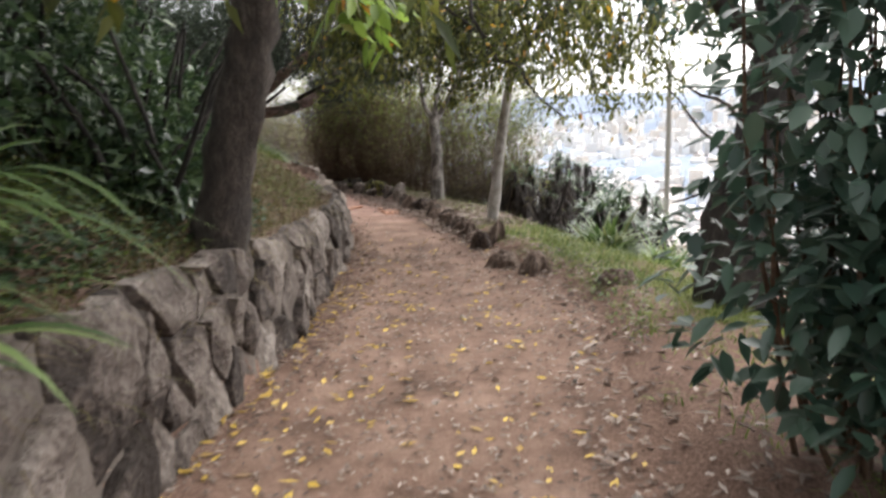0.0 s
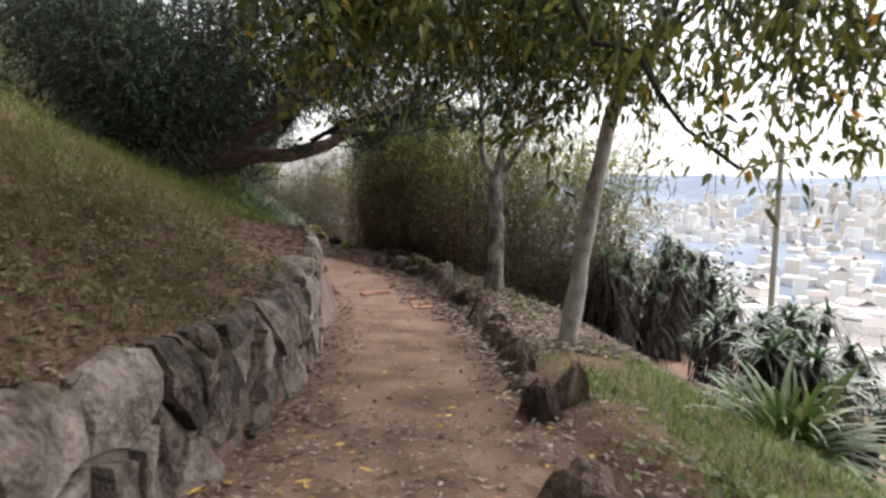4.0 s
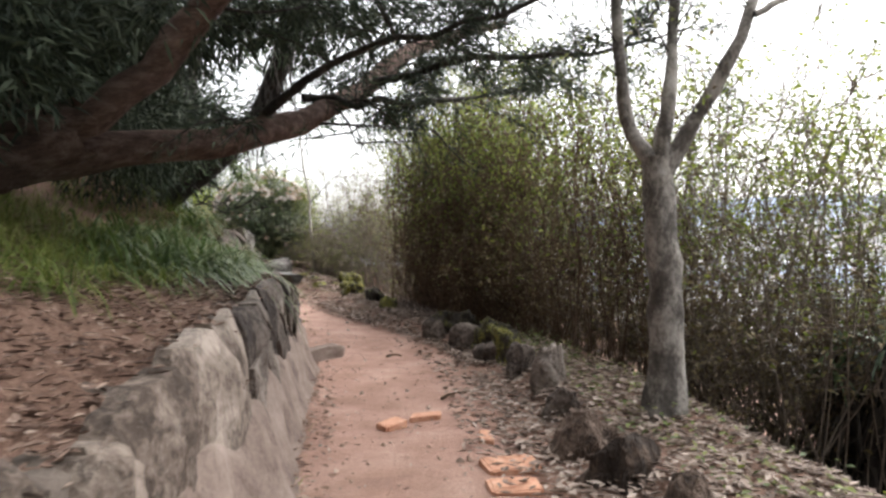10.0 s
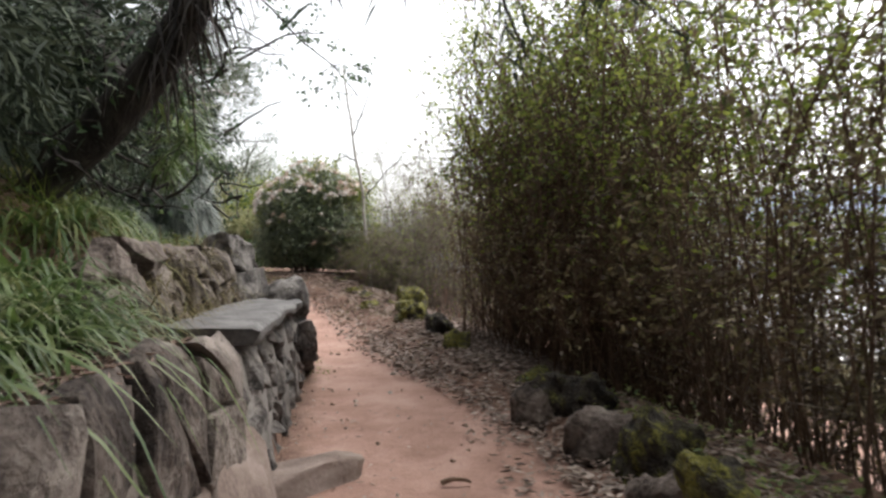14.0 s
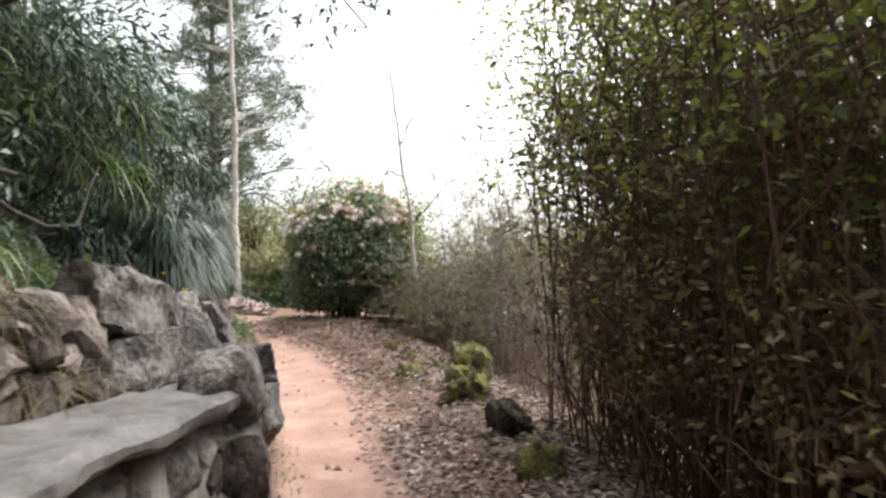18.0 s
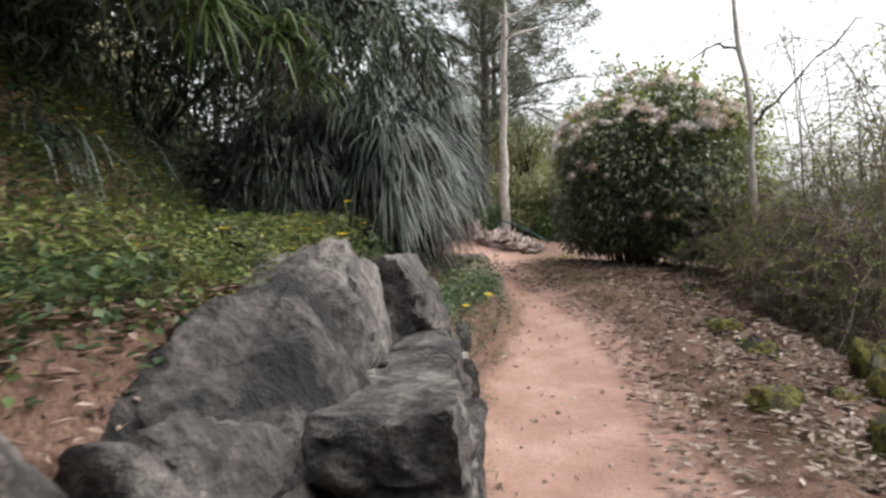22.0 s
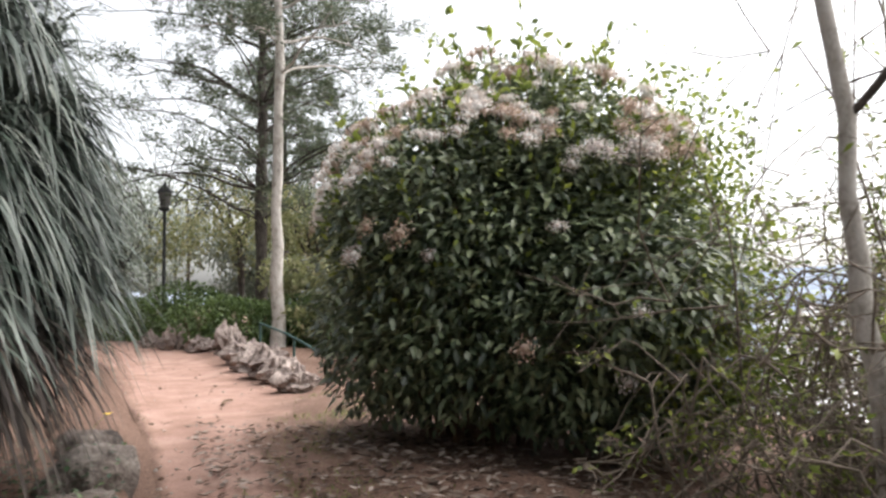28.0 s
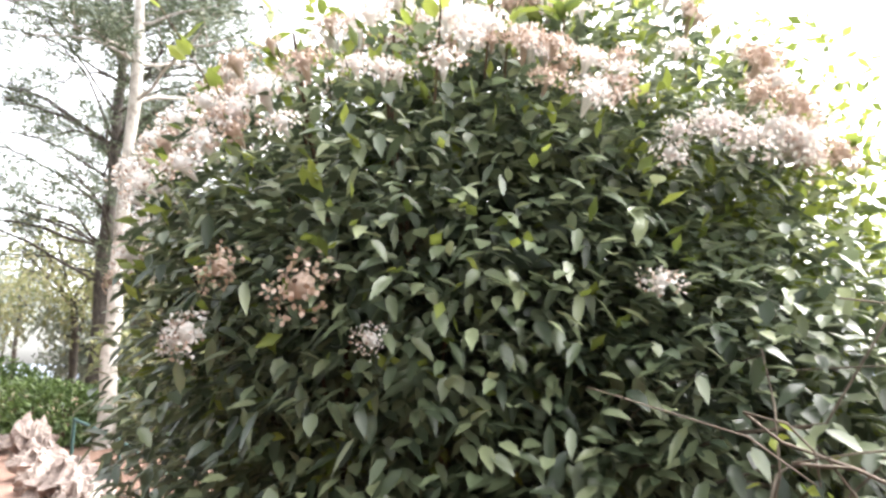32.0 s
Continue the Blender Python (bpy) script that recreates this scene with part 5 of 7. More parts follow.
def conifer():
    """The old leaning conifer whose limbs cross above the path."""
    t = thing("leaning_conifer", -4.9, 13.3, 1.6, "old leaning conifer with reddish fibrous limbs and dark foliage", "tree")
    limb("trunk", [(-5.6, 13.2, 1.2), (-4.9, 13.3, 1.55), (-4.2, 13.45, 1.75), (-3.7, 13.6, 1.9)], 0.24, 0.2, REDBARK, t, 12, 0.02, 12)
    L = [[(-4.2, 13.5, 1.65), (-3.7, 13.75, 1.78), (-2.75, 14.2, 1.92), (-2.35, 15.0, 2.33), (-1.95, 15.8, 2.9), (-1.4, 16.8, 3.3)], [(-4.0, 13.5, 1.8), (-3.2, 13.5, 2.15), (-2.4, 13.3, 2.75), (-1.5, 13.0, 3.2), (-0.4, 12.9, 3.6)],
         [(-4.4, 13.4, 1.7), (-4.2, 13.8, 2.6), (-3.9, 14.2, 3.6), (-3.7, 14.5, 5.0)], [(-4.6, 13.3, 1.7), (-4.9, 12.6, 2.6), (-5.0, 12.0, 3.8)], [(-4.8, 13.3, 1.6), (-5.3, 12.4, 1.9), (-5.2, 11.6, 2.3)]]
    lines = []
    for i, e in enumerate(L):
        p = limb("limb", e, (0.145, 0.12, 0.1, 0.08, 0.05)[i], 0.035, REDBARK, t, 16, 0.015, 10)
        ln, _ = twigs_from(p, 20, 0.9, 1.0, 0.15, 0.014, 0.4, 2)
        lines += ln
    for e in [[(-2.3, 15.1, 2.4), (-1.5, 15.0, 2.5), (-0.7, 15.2, 2.55), (0.2, 15.4, 2.75)], [(-2.75, 14.2, 2.05), (-2.0, 13.9, 2.35), (-1.2, 13.9, 2.5), (-0.5, 14.1, 2.8)], [(-2.6, 14.5, 2.2), (-2.2, 14.9, 2.2), (-1.6, 15.6, 2.35), (-1.0, 16.2, 2.5)]]:
        p = limb("limb", e, 0.035, 0.01, DARKBARK, t, 12, 0.02, 7)
        ln, _ = twigs_from(p, 30, 0.55, 1.0, 0.0, 0.007, 0.3, 2)
        lines += ln
    V, F = tubes(lines, 4)
    mesh_object("twig_mass", V, F, DARKBARK, t)
    P, D = spray(lines, 34, 0.9, 0.04)
    leaf_part("foliage", P, D, 0.1, 0.011, NEEDLE, t, 0.15, 0.05)
    P, D = lobes_points([(-4.6, 13.0, 2.9, 1.3, 1.4, 0.9), (-5.4, 12.4, 3.6, 1.2, 1.1, 0.8), (-4.2, 14.6, 3.3, 1.2, 1.2, 0.9), (-5.4, 14.6, 3.0, 1.5, 1.5, 1.3), (-3.0, 13.4, 3.9, 1.5, 1.2, 0.7),
                         (-6.6, 14.5, 3.4, 1.3, 1.2, 1.1), (-4.6, 12.6, 2.1, 0.7, 0.6, 0.5), (-4.0, 12.9, 2.5, 0.9, 0.7, 0.5), (-4.4, 12.6, 1.8, 0.9, 0.5, 0.45), (-3.7, 12.9, 2.2, 0.5, 0.4, 0.4), (-1.7, 14.1, 3.4, 1.5, 1.2, 0.5), (-0.4, 14.6, 3.3, 1.2, 1.0, 0.4), (-2.8, 15.4, 3.2, 0.9, 0.9, 0.5), (-3.3, 13.6, 2.65, 0.9, 0.6, 0.4), (-4.1, 13.3, 2.5, 0.8, 0.6, 0.5), (-2.5, 14.2, 2.85, 0.8, 0.5, 0.3), (-4.9, 13.0, 2.2, 0.8, 0.6, 0.5), (-3.4, 14.4, 2.9, 1.0, 0.7, 0.5), (-4.5, 15.6, 2.25, 0.8, 0.7, 0.5), (-5.2, 15.9, 2.1, 0.8, 0.7, 0.6), (-4.3, 15.0, 2.2, 0.6, 0.5, 0.4)], 62000, 0.75)
    leaf_part("dark_foliage", P, D + rand_dirs(len(P)) * 0.9, 0.14, 0.022, NEEDLE, t, 0.2, 0.05)


conifer()


def left_tree():
    t = thing("bank_tree", -1.3, 3.95, 0.8, "grey barked tree on the bank behind the wall", "tree")
    limb("trunk", [(-1.34, 4.14, 0.62), (-1.2, 4.04, 1.2), (-1.04, 3.96, 1.7), (-0.94, 3.95, 2.2), (-0.8, 4.0, 3.2)], 0.15, 0.12, BARK, t, 18, 0.006, 13, flare=0.15)
    lines = []
    for e in [[(-0.97, 3.95, 2.7), (-0.4, 4.4, 3.1), (0.4, 5.0, 3.3)], [(-1.0, 3.9, 2.5), (-1.5, 3.4, 3.0), (-2.0, 2.8, 3.2)], [(-1.0, 3.9, 2.6), (-0.8, 3.3, 2.75), (-0.55, 2.6, 2.5), (-0.45, 2.3, 2.2)], [(-0.95, 4.0, 3.0), (-0.9, 5, 3.5), (-0.6, 6.2, 3.4)]]:
        p = limb("limb", e, 0.06, 0.015, BARK, t, 12, 0.012, 8)
        ln, _ = twigs_from(p, 34, 0.6, 1.0, -0.1, 0.006, 0.3, 2)
        lines += ln
    V, F = tubes(lines, 4)
    mesh_object("twig_mass", V, F, BARK, t)
    P, D = spray(lines, 10, 0.7, 0.03)
    leaf_part("foliage", P, D + np.array([0, 0, -0.4]), 0.12, 0.042, LEAF_LONG, t)
    pick = rng.random(len(P)) < 0.05
    leaf_part("yellow_foliage", P[pick] + 0.02, D[pick], 0.12, 0.04, LEAF_OLD, t, label="yellowed leaves among the green")
    p = limb("limb", [(-1.0, 3.9, 2.2), (-0.75, 3.55, 2.25), (-0.45, 3.15, 2.1), (-0.32, 2.95, 1.95)], 0.025, 0.006, BARK, t, 10, 0.012, 7)
    near, _ = twigs_from(p, 12, 0.32, 1.0, -0.3, 0.004, 0.5, 2)
    V, F = tubes(near, 4)
    mesh_object("twig_mass", V, F, BARK, t)
    P, D = spray(near, 4, 0.7, 0.02)
    leaf_part("young_foliage", P, D + np.array([0, 0, -0.4]), 0.12, 0.05, FRESH, t, label="fresh light green leaves", broad=True)
    # the last two lobes are unseen crown, added to shade the bank below
    P, D = lobes_points([(-1.2, 4.2, 4.0, 2.0, 2.0, 0.9), (0.2, 5.4, 3.9, 1.4, 1.3, 0.8), (-2.6, 5.4, 3.9, 1.6, 1.8, 0.7), (-2.6, 7.6, 4.2, 1.5, 1.6, 0.6)], 15000, 0.9)
    leaf_part("upper_foliage", P, D * 0.3 + rand_dirs(len(P)) + np.array([0, 0, -0.5]), 0.12, 0.042, LEAF_LONG, t)


left_tree()


def right_tree():
    t = thing("dark_tree", 2.2, 5.2, -0.1, "dark gnarled tree trunk on the grassy verge", "tree")
    limb("trunk", [(2.15, 5.15, -0.35), (2.12, 5.15, 0.3), (2.2, 5.15, 0.9), (2.42, 5.2, 1.6), (2.5, 5.3, 2.4), (2.6, 5.4, 3.4)], 0.26, 0.17, DARKBARK, t, 20, 0.012, 13, flare=0.3)
    lines = []
    for e in [[(2.45, 5.25, 1.9), (2.2, 5.25, 2.05), (2.0, 5.3, 2.3), (1.75, 5.3, 2.6), (1.5, 5.4, 3.2)], [(2.5, 5.3, 2.3), (2.9, 5.5, 2.9), (3.2, 5.6, 3.6)]]:
        p = limb("limb", e, 0.1, 0.04, DARKBARK, t, 12, 0.015, 10)
        ln, _ = twigs_from(p, 26, 0.7, 1.0, 0.0, 0.008, 0.4, 2)
        lines += ln
    V, F = tubes(lines, 4)
    mesh_object("twig_mass", V, F, DARKBARK, t)
    P, D = spray(lines, 6, 0.7, 0.03)
    leaf_part("foliage", P, D + np.array([0, 0, -0.3]), 0.09, 0.035, LEAF_SHRUB, t)


right_tree()


def leafy_shrub():
    cx, cy = 1.66, 2.55
    z = float(ground_z(cx, cy))
    s = thing("broadleaf_shrub", cx, cy, z, "tall shrub of dark blue green leaves on thin stems", "shrub")
    stems = []
    for _ in range(34):
        a, r = rng.uniform(0, 6.28), rng.uniform(0.05, 0.3)
        p0 = np.array([cx + r * math.cos(a), cy + r * math.sin(a), z - 0.05])
        e = np.array([cx + 2.2 * r * math.cos(a) + rng.normal(0, 0.1), cy + 2.0 * r * math.sin(a), z + rng.uniform(1.2, 2.5)])
        stems.append((bend([p0, (p0 + e) / 2 + rng.normal(0, 0.06, 3), e], 8, 0.01), np.linspace(0.014, 0.004, 8)))
    V, F = tubes(stems, 5)
    mesh_object("stem_mass", V, F, STEM, s)
    P, D = lobes_points([(cx, cy, z + 1.5, 0.75, 0.75, 0.9), (cx + 0.1, cy - 0.25, z + 1.0, 0.7, 0.65, 0.7), (cx - 0.2, cy + 0.1, z + 2.1, 0.55, 0.6, 0.5), (cx + 0.3, cy + 0.2, z + 0.55, 0.6, 0.6, 0.4), (cx - 0.1, cy - 0.5, z + 0.5, 0.5, 0.4, 0.4), (cx - 0.15, cy, z + 0.8, 0.7, 0.7, 0.6), (cx + 0.5, cy - 0.6, z + 1.2, 0.6, 0.5, 0.8)], 5200, 0.75)
    P, D = above_ground(P, D, 0.1)
    leaf_part("foliage", P, D * 0.6 + rand_dirs(len(P)) * 0.8, 0.115, 0.066, LEAF_SHRUB, s, 0.2, 0.15, np.array([0, 0, 1.0]) + 0 * D, broad=True)


leafy_shrub()


def lower_bare_tree():
    x, y = 4.2, 9.8
    z = float(ground_z(x, y))
    t = thing("bare_tree", x, y, z, "slim bare tree with crooked leafless branches by the lower walk", "tree")
    p = limb("trunk", [(x, y, z - 0.1), (x - 0.06, y, z + 0.8), (x + 0.02, y, z + 1.7), (x + 0.1, y, z + 2.6), (x + 0.25, y, z + 3.6), (x + 0.3, y, z + 4.6)], 0.13, 0.06, BARK, t, 16, 0.01, 10)
    lines = []
    for a, e in [(6, [(-0.25, 0, 0.35), (-0.7, 0, 0.8), (-1.2, 0, 1.4)]), (8, [(-0.4, 0, 0.5), (-0.9, 0.1, 0.75), (-1.6, 0.1, 1.3)]), (5, [(-0.35, 0, 0.25), (-0.75, -0.1, 0.2), (-1.05, -0.1, 0.1)]), (10, [(0.3, 0, 0.5), (0.5, 0, 1.2)])]:
        q = limb("limb", [p[a]] + [p[a] + np.array(v) for v in e], 0.035, 0.01, BARK, t, 10, 0.025, 7)
        ln, _ = twigs_from(q, 7, 0.5, 1.0, 0.3, 0.006, 0.4, 2)
        lines += ln
    V, F = tubes(lines, 4)
    mesh_object("twig_mass", V, F, BARK, t)


lower_bare_tree()


def strap_plant(x, y, n, L, W, mat, label, name="strap_leaf_plant", droop=0.45, zmin=0.1, base=None, lean=None):
    z = float(ground_z(x, y)) if base is None else base
    t = thing(name, x, y, z, label, "plant")
    d = rand_dirs(n, zmin, 0.95)
    if lean is not None:
        d = d + np.array(lean)
    P = np.array([x, y, z]) + rng.normal(0, 0.07, (n, 3)) * np.array([1, 1, 0.1])
    blade_part("foliage", P, d, L, W, mat, t, droop, 6)
    return t


strap_plant(-1.9, 1.75, 110, 1.2, 0.052, LUSH, "large clump of long arching strap leaves on the bank", base=0.95, lean=(0.2, -0.1, 0.1))
strap_plant(-1.55, 2.05, 60, 0.95, 0.05, LUSH, "large clump of long arching strap leaves on the bank", base=1.2, lean=(0.55, -0.1, 0.35))
strap_plant(-1.45, 1.65, 36, 0.75, 0.045, LUSH, "clump of long arching strap leaves above the wall", base=0.88, lean=(0.4, 0.0, 0.3))
strap_plant(-2.3, 2.6, 90, 1.1, 0.05, LUSH, "large clump of long arching strap leaves on the bank", base=1.1)
strap_plant(2.95, 11.8, 170, 1.35, 0.055, LUSH, "clump of long green sword leaves on the slope")
strap_plant(2.6, 11.3, 90, 0.9, 0.04, LUSH, "clump of long green sword leaves on the slope")
strap_plant(2.5, 10.1, 170, 1.2, 0.05, LUSH, "clump of long green sword leaves on the slope")
strap_plant(2.05, 8.85, 230, 1.15, 0.055, LUSH, "large clump of long green sword leaves on the slope", droop=0.4, zmin=0.35)
strap_plant(2.3, 7.35, 200, 0.8, 0.03, FRESH_BLADE, "clump of bright green sword leaves on the slope", zmin=0.35)
strap_plant(2.3, 9.2, 130, 0.85, 0.03, FRESH_BLADE, "clump of bright green sword leaves on the slope")


def dead_skirt_plant(x, y, base, h, r, n=1500):
    t = thing("aloe_thicket", x, y, base, "thicket of aloe with dark dead leaf skirts", "plant", "aloe thickets")
    stems = []
    tops = []
    for _ in range(14):
        p0 = np.array([x + rng.normal(0, r * 0.45), y + rng.normal(0, r * 0.45), base - 0.1])
        e = p0 + np.array([rng.normal(0, 0.2), rng.normal(0, 0.2), h * rng.uniform(0.6, 1.0)])
        stems.append((bend([p0, (p0 + e) / 2 + rng.normal(0, 0.05, 3), e], 7), np.full(7, 0.05)))
        tops.append(e)
    for st in stems:
        V, F = tubes([st], 6)
        mesh_object("stem", V, F, DARKBARK, t)
    P, D = [], []
    for pts, _ in stems:
        for _ in range(n // 14):
            s = rng.integers(1, 7)
            P.append(pts[s] + rng.normal(0, 0.04, 3))
            D.append(rand_dirs(1, -0.9, 0.1)[0])
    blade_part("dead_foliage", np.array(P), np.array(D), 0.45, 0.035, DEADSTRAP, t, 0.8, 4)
    P = np.repeat(np.array(tops), 30, 0)
    blade_part("foliage", P, rand_dirs(len(P), 0.0, 0.95), 0.42, 0.035, LEAF_BIG, t, 0.5, 5)


dead_skirt_plant(2.3, 16.4, -1.5, 2.5, 1.0)
dead_skirt_plant(3.2, 17.6, -1.9, 2.6, 1.1)
dead_skirt_plant(1.7, 15.2, -0.8, 1.5, 0.6, 800)
dead_skirt_plant(2.9, 11.3, -0.9, 1.35, 0.5, 700)
dead_skirt_plant(3.6, 14.8, -1.6, 1.7, 0.7, 700)
dead_skirt_plant(2.5, 9.6, -0.6, 1.0, 0.35, 600)


# the tall thin-stemmed hedge
def thicket(name, label, region, height, n_stems, per, leaf_mat, L, W, stem_mat=STEM, low=0.3, lean=0.12, extra=None, group="", sub=3, wob=0.07):
    """A thicket of upright stems over a stretch of verge: region = (y0, y1, off0, off1)."""
    y0, y1, o0, o1 = region
    ym = (y0 + y1) / 2
    xm, zm = on_right(ym, (o0 + o1) / 2)
    t = thing(name, float(xm), ym, float(zm), label, "shrub", group)
    lines = []
    for _ in range(n_stems):
        y, o = rng.uniform(y0, y1), rng.uniform(o0, o1)
        x, z = on_right(y, o)
        h = height * rng.uniform(0.65, 1.1)
        a = np.array([x, y, z - 0.04])
        e = a + np.array([rng.normal(0, lean * h), rng.normal(0, lean * h), h])
        lines.append((bend([a, a + (e - a) * 0.35 * np.array([0.4, 0.4, 1.2]) + rng.normal(0, wob, 3), a + (e - a) * np.array([0.6, 0.6, 0.8]) + rng.normal(0, wob, 3), e], 10, 0.012), np.linspace(0.007, 0.002, 10)))
        main = lines[-1][0]
        for _ in range(sub):
            q = main[rng.integers(2, 8)]
            f = q + unit(rand_dirs(1, -0.25, 1)[0] + np.array([0, 0, 0.2])) * h * rng.uniform(0.12, 0.36)
            lines.append((bend([q, (q + f) / 2 + rng.normal(0, 0.04, 3), f], 6, 0.01), np.linspace(0.005, 0.0015, 6)))
    lines = [ln for ln in lines if np.all((ln[0][:, 0] - XR(ln[0][:, 1])) / edge_turn(ln[0][:, 1]) > 0.25)]
    V, F = tubes(lines, 4)
    mesh_object("stem_mass", V, F, stem_mat, t)
    P, D = spray(lines, per, 0.6, 0.04)
    base = ground_z(P[:, 0], P[:, 1])
    rel = (P[:, 2] - base) / height
    ok = rng.random(len(P)) < np.clip((rel - low * 0.3) / low, 0.05, 1)
    P, D, rel = P[ok], D[ok], rel[ok]
    green = rel + rng.normal(0, 0.2, len(P)) > 0.48
    leaf_part("foliage", P[green], D[green], L, W, leaf_mat, t, 0.15)
    leaf_part("brown_foliage", P[~green], D[~green], L, W, LEAF_DRYHEDGE if extra is None else extra, t, 0.15, label="browned inner leaves")


thicket("hedge_thicket", "tall open thicket of thin brown stems with yellow green leaves", (16.6, 18.8, 0.85, 1.95), 3.6, 96, 16, LEAF_HEDGE, 0.064, 0.031, lean=0.17, low=0.1, wob=0.17, sub=5)
thicket("hedge_thicket", "tall dense thicket of thin brown stems with yellow green leaves", (18.8, 21.9, 0.75, 1.95), 3.7, 330, 19, LEAF_HEDGE, 0.064, 0.031, lean=0.17, low=0.1, wob=0.17, sub=5)
thicket("hedge_undergrowth", "dark tangled undergrowth at the foot of the thicket", (18.7, 22.3, 1.0, 2.1), 1.4, 400, 7, LEAF_DRYHEDGE, 0.05, 0.026, lean=0.5, low=0.05, wob=0.16, sub=4, extra=LEAF_DRYHEDGE)
thicket("brown_thicket", "wispy brown thicket behind the forked tree", (14.8, 18.8, 1.7, 3.0), 3.3, 230, 17, LEAF_HEDGE, 0.055, 0.026, TWIG, lean=0.24, low=0.12, wob=0.18, sub=5)
thicket("slope_undergrowth", "brown tangle of twigs and dry leaves on the slope", (15.4, 18.8, 1.6, 2.9), 1.2, 260, 8, LEAF_DRYHEDGE, 0.055, 0.028, TWIG, lean=0.5, low=0.05, wob=0.16, sub=4)
thicket("brown_thicket", "wispy brown thicket on the slope", (18.6, 22.4, 1.9, 3.3), 2.7, 120, 9, LEAF_PALE, 0.055, 0.024, TWIG, lean=0.3, wob=0.16, sub=5)
thicket("pale_thicket", "pale hazy thicket of thin stems and small leaves", (26.4, 29.5, 2.2, 4.4), 2.1, 210, 15, LEAF_PALE, 0.06, 0.026, TWIG, lean=0.28, extra=LEAF_PALE, wob=0.14)


def arching_shrub(x, y, h, spread, n, per, label, leaf=LEAF_HEDGE, lean=(0, 0)):
    """A twiggy shrub whose stems rise from one foot, arch over and fork."""
    z = float(ground_z(x, y))
    t = thing("twiggy_shrub", x, y, z, label, "shrub", "twiggy shrubs")
    lines = []
    for _ in range(max(int(n * 0.7), 7)):
        a = rng.uniform(0, 6.28)
        hh, ss = h * rng.uniform(0.45, 1.1), spread * rng.uniform(0.4, 1.5)
        p0 = np.array([x + rng.normal(0, 0.16), y + rng.normal(0, 0.16), z - 0.05])
        way = np.array([math.cos(a) + lean[0], math.sin(a) + lean[1], 0])
        top = p0 + way * ss * 0.5 + np.array([0, 0, hh])
        end = p0 + way * ss * 1.15 + np.array([0, 0, hh * rng.uniform(0.4, 1.1)])
        ln = bend([p0, p0 + way * ss * 0.2 + np.array([0, 0, hh * 0.5]) + rng.normal(0, 0.12, 3), top + rng.normal(0, 0.08, 3), end], 12, 0.02)
        lines.append((ln, np.linspace(0.009, 0.0025, 12)))
        for _ in range(5):
            q = ln[rng.integers(2, 12)]
            f = q + unit(rand_dirs(1, -0.5, 0.9)[0] + 0.3 * way) * hh * rng.uniform(0.15, 0.42)
            m = bend([q, (q + f) / 2 + rng.normal(0, 0.06, 3), f + rng.normal(0, 0.05, 3)], 6, 0.012)
            lines.append((m, np.linspace(0.005, 0.002, 6)))
            for _ in range(3):
                g = m[rng.integers(2, 6)]
                lines.append((bend([g, g + rand_dirs(1, -0.5, 1)[0] * hh * 0.06, g + rand_dirs(1, -0.5, 1)[0] * hh * 0.14], 4), np.linspace(0.003, 0.0015, 4)))
    lines = [ln for ln in lines if np.all((ln[0][:, 0] - XR(ln[0][:, 1])) / edge_turn(ln[0][:, 1]) > 0.85)]
    V, F = tubes(lines, 4)
    mesh_object("stem_mass", V, F, TWIG, t)
    P, D = spray(lines, per, 0.5, 0.015)
    pick = rng.random(len(P)) < 0.55
    leaf_part("foliage", P[pick], D[pick], 0.045, 0.022, leaf, t)


thicket("leafy_thicket", "tall loose thicket with yellow green leaves", (20.4, 23.0, 1.4, 2.9), 3.9, 150, 18, LEAF_HEDGE, 0.06, 0.028, lean=0.2, low=0.1, wob=0.17, sub=5)
TWIGGY = "leafless twiggy shrub with arching brown stems"
for x, y, h, s, n, per in [(-5.75, 25.5, 2.7, 1.1, 16, 2), (-5.1, 25.0, 2.9, 1.1, 12, 1), (-6.5, 26.2, 1.5, 0.9, 26, 2), (-7.1, 26.7, 1.25, 0.8, 26, 2), (-7.9, 27.4, 1.35, 0.7, 22, 2), (-6.2, 25.9, 1.0, 0.9, 24, 2), (-5.2, 26.2, 2.0, 1.0, 18, 2), (-7.0, 27.8, 2.0, 1.0, 18, 3), (-5.9, 27.2, 1.8, 1.0, 16, 3), (-4.3, 24.4, 2.4, 1.0, 14, 2), (-4.5, 24.0, 3.2, 1.1, 16, 3), (-4.9, 26.4, 3.3, 1.2, 16, 3), (-6.1, 27.6, 2.9, 1.1, 16, 3), (-5.4, 28.4, 3.1, 1.2, 16, 3), (-6.9, 28.8, 2.6, 1.0, 16, 4), (-7.9, 28.7, 1.5, 0.9, 22, 5), (-7.2, 29.6, 1.8, 0.9, 20, 5), (-8.6, 29.8, 1.8, 0.9, 20, 5), (-7.5, 27.9, 1.1, 0.8, 22, 4), (-7.35, 27.7, 3.0, 1.0, 12, 5), (-6.7, 28.1, 3.2, 1.0, 12, 5), (-6.4, 26.9, 3.0, 1.0, 10, 4), (-7.25, 26.95, 1.2, 0.7, 34, 2), (-6.7, 26.7, 1.1, 0.8, 30, 2), (-8.15, 27.5, 0.9, 0.5, 24, 4), (-7.35, 26.75, 1.3, 0.6, 36, 2), (-6.9, 26.3, 1.1, 0.6, 34, 2)]:
    arching_shrub(x, y, h, s, n, per, TWIGGY)


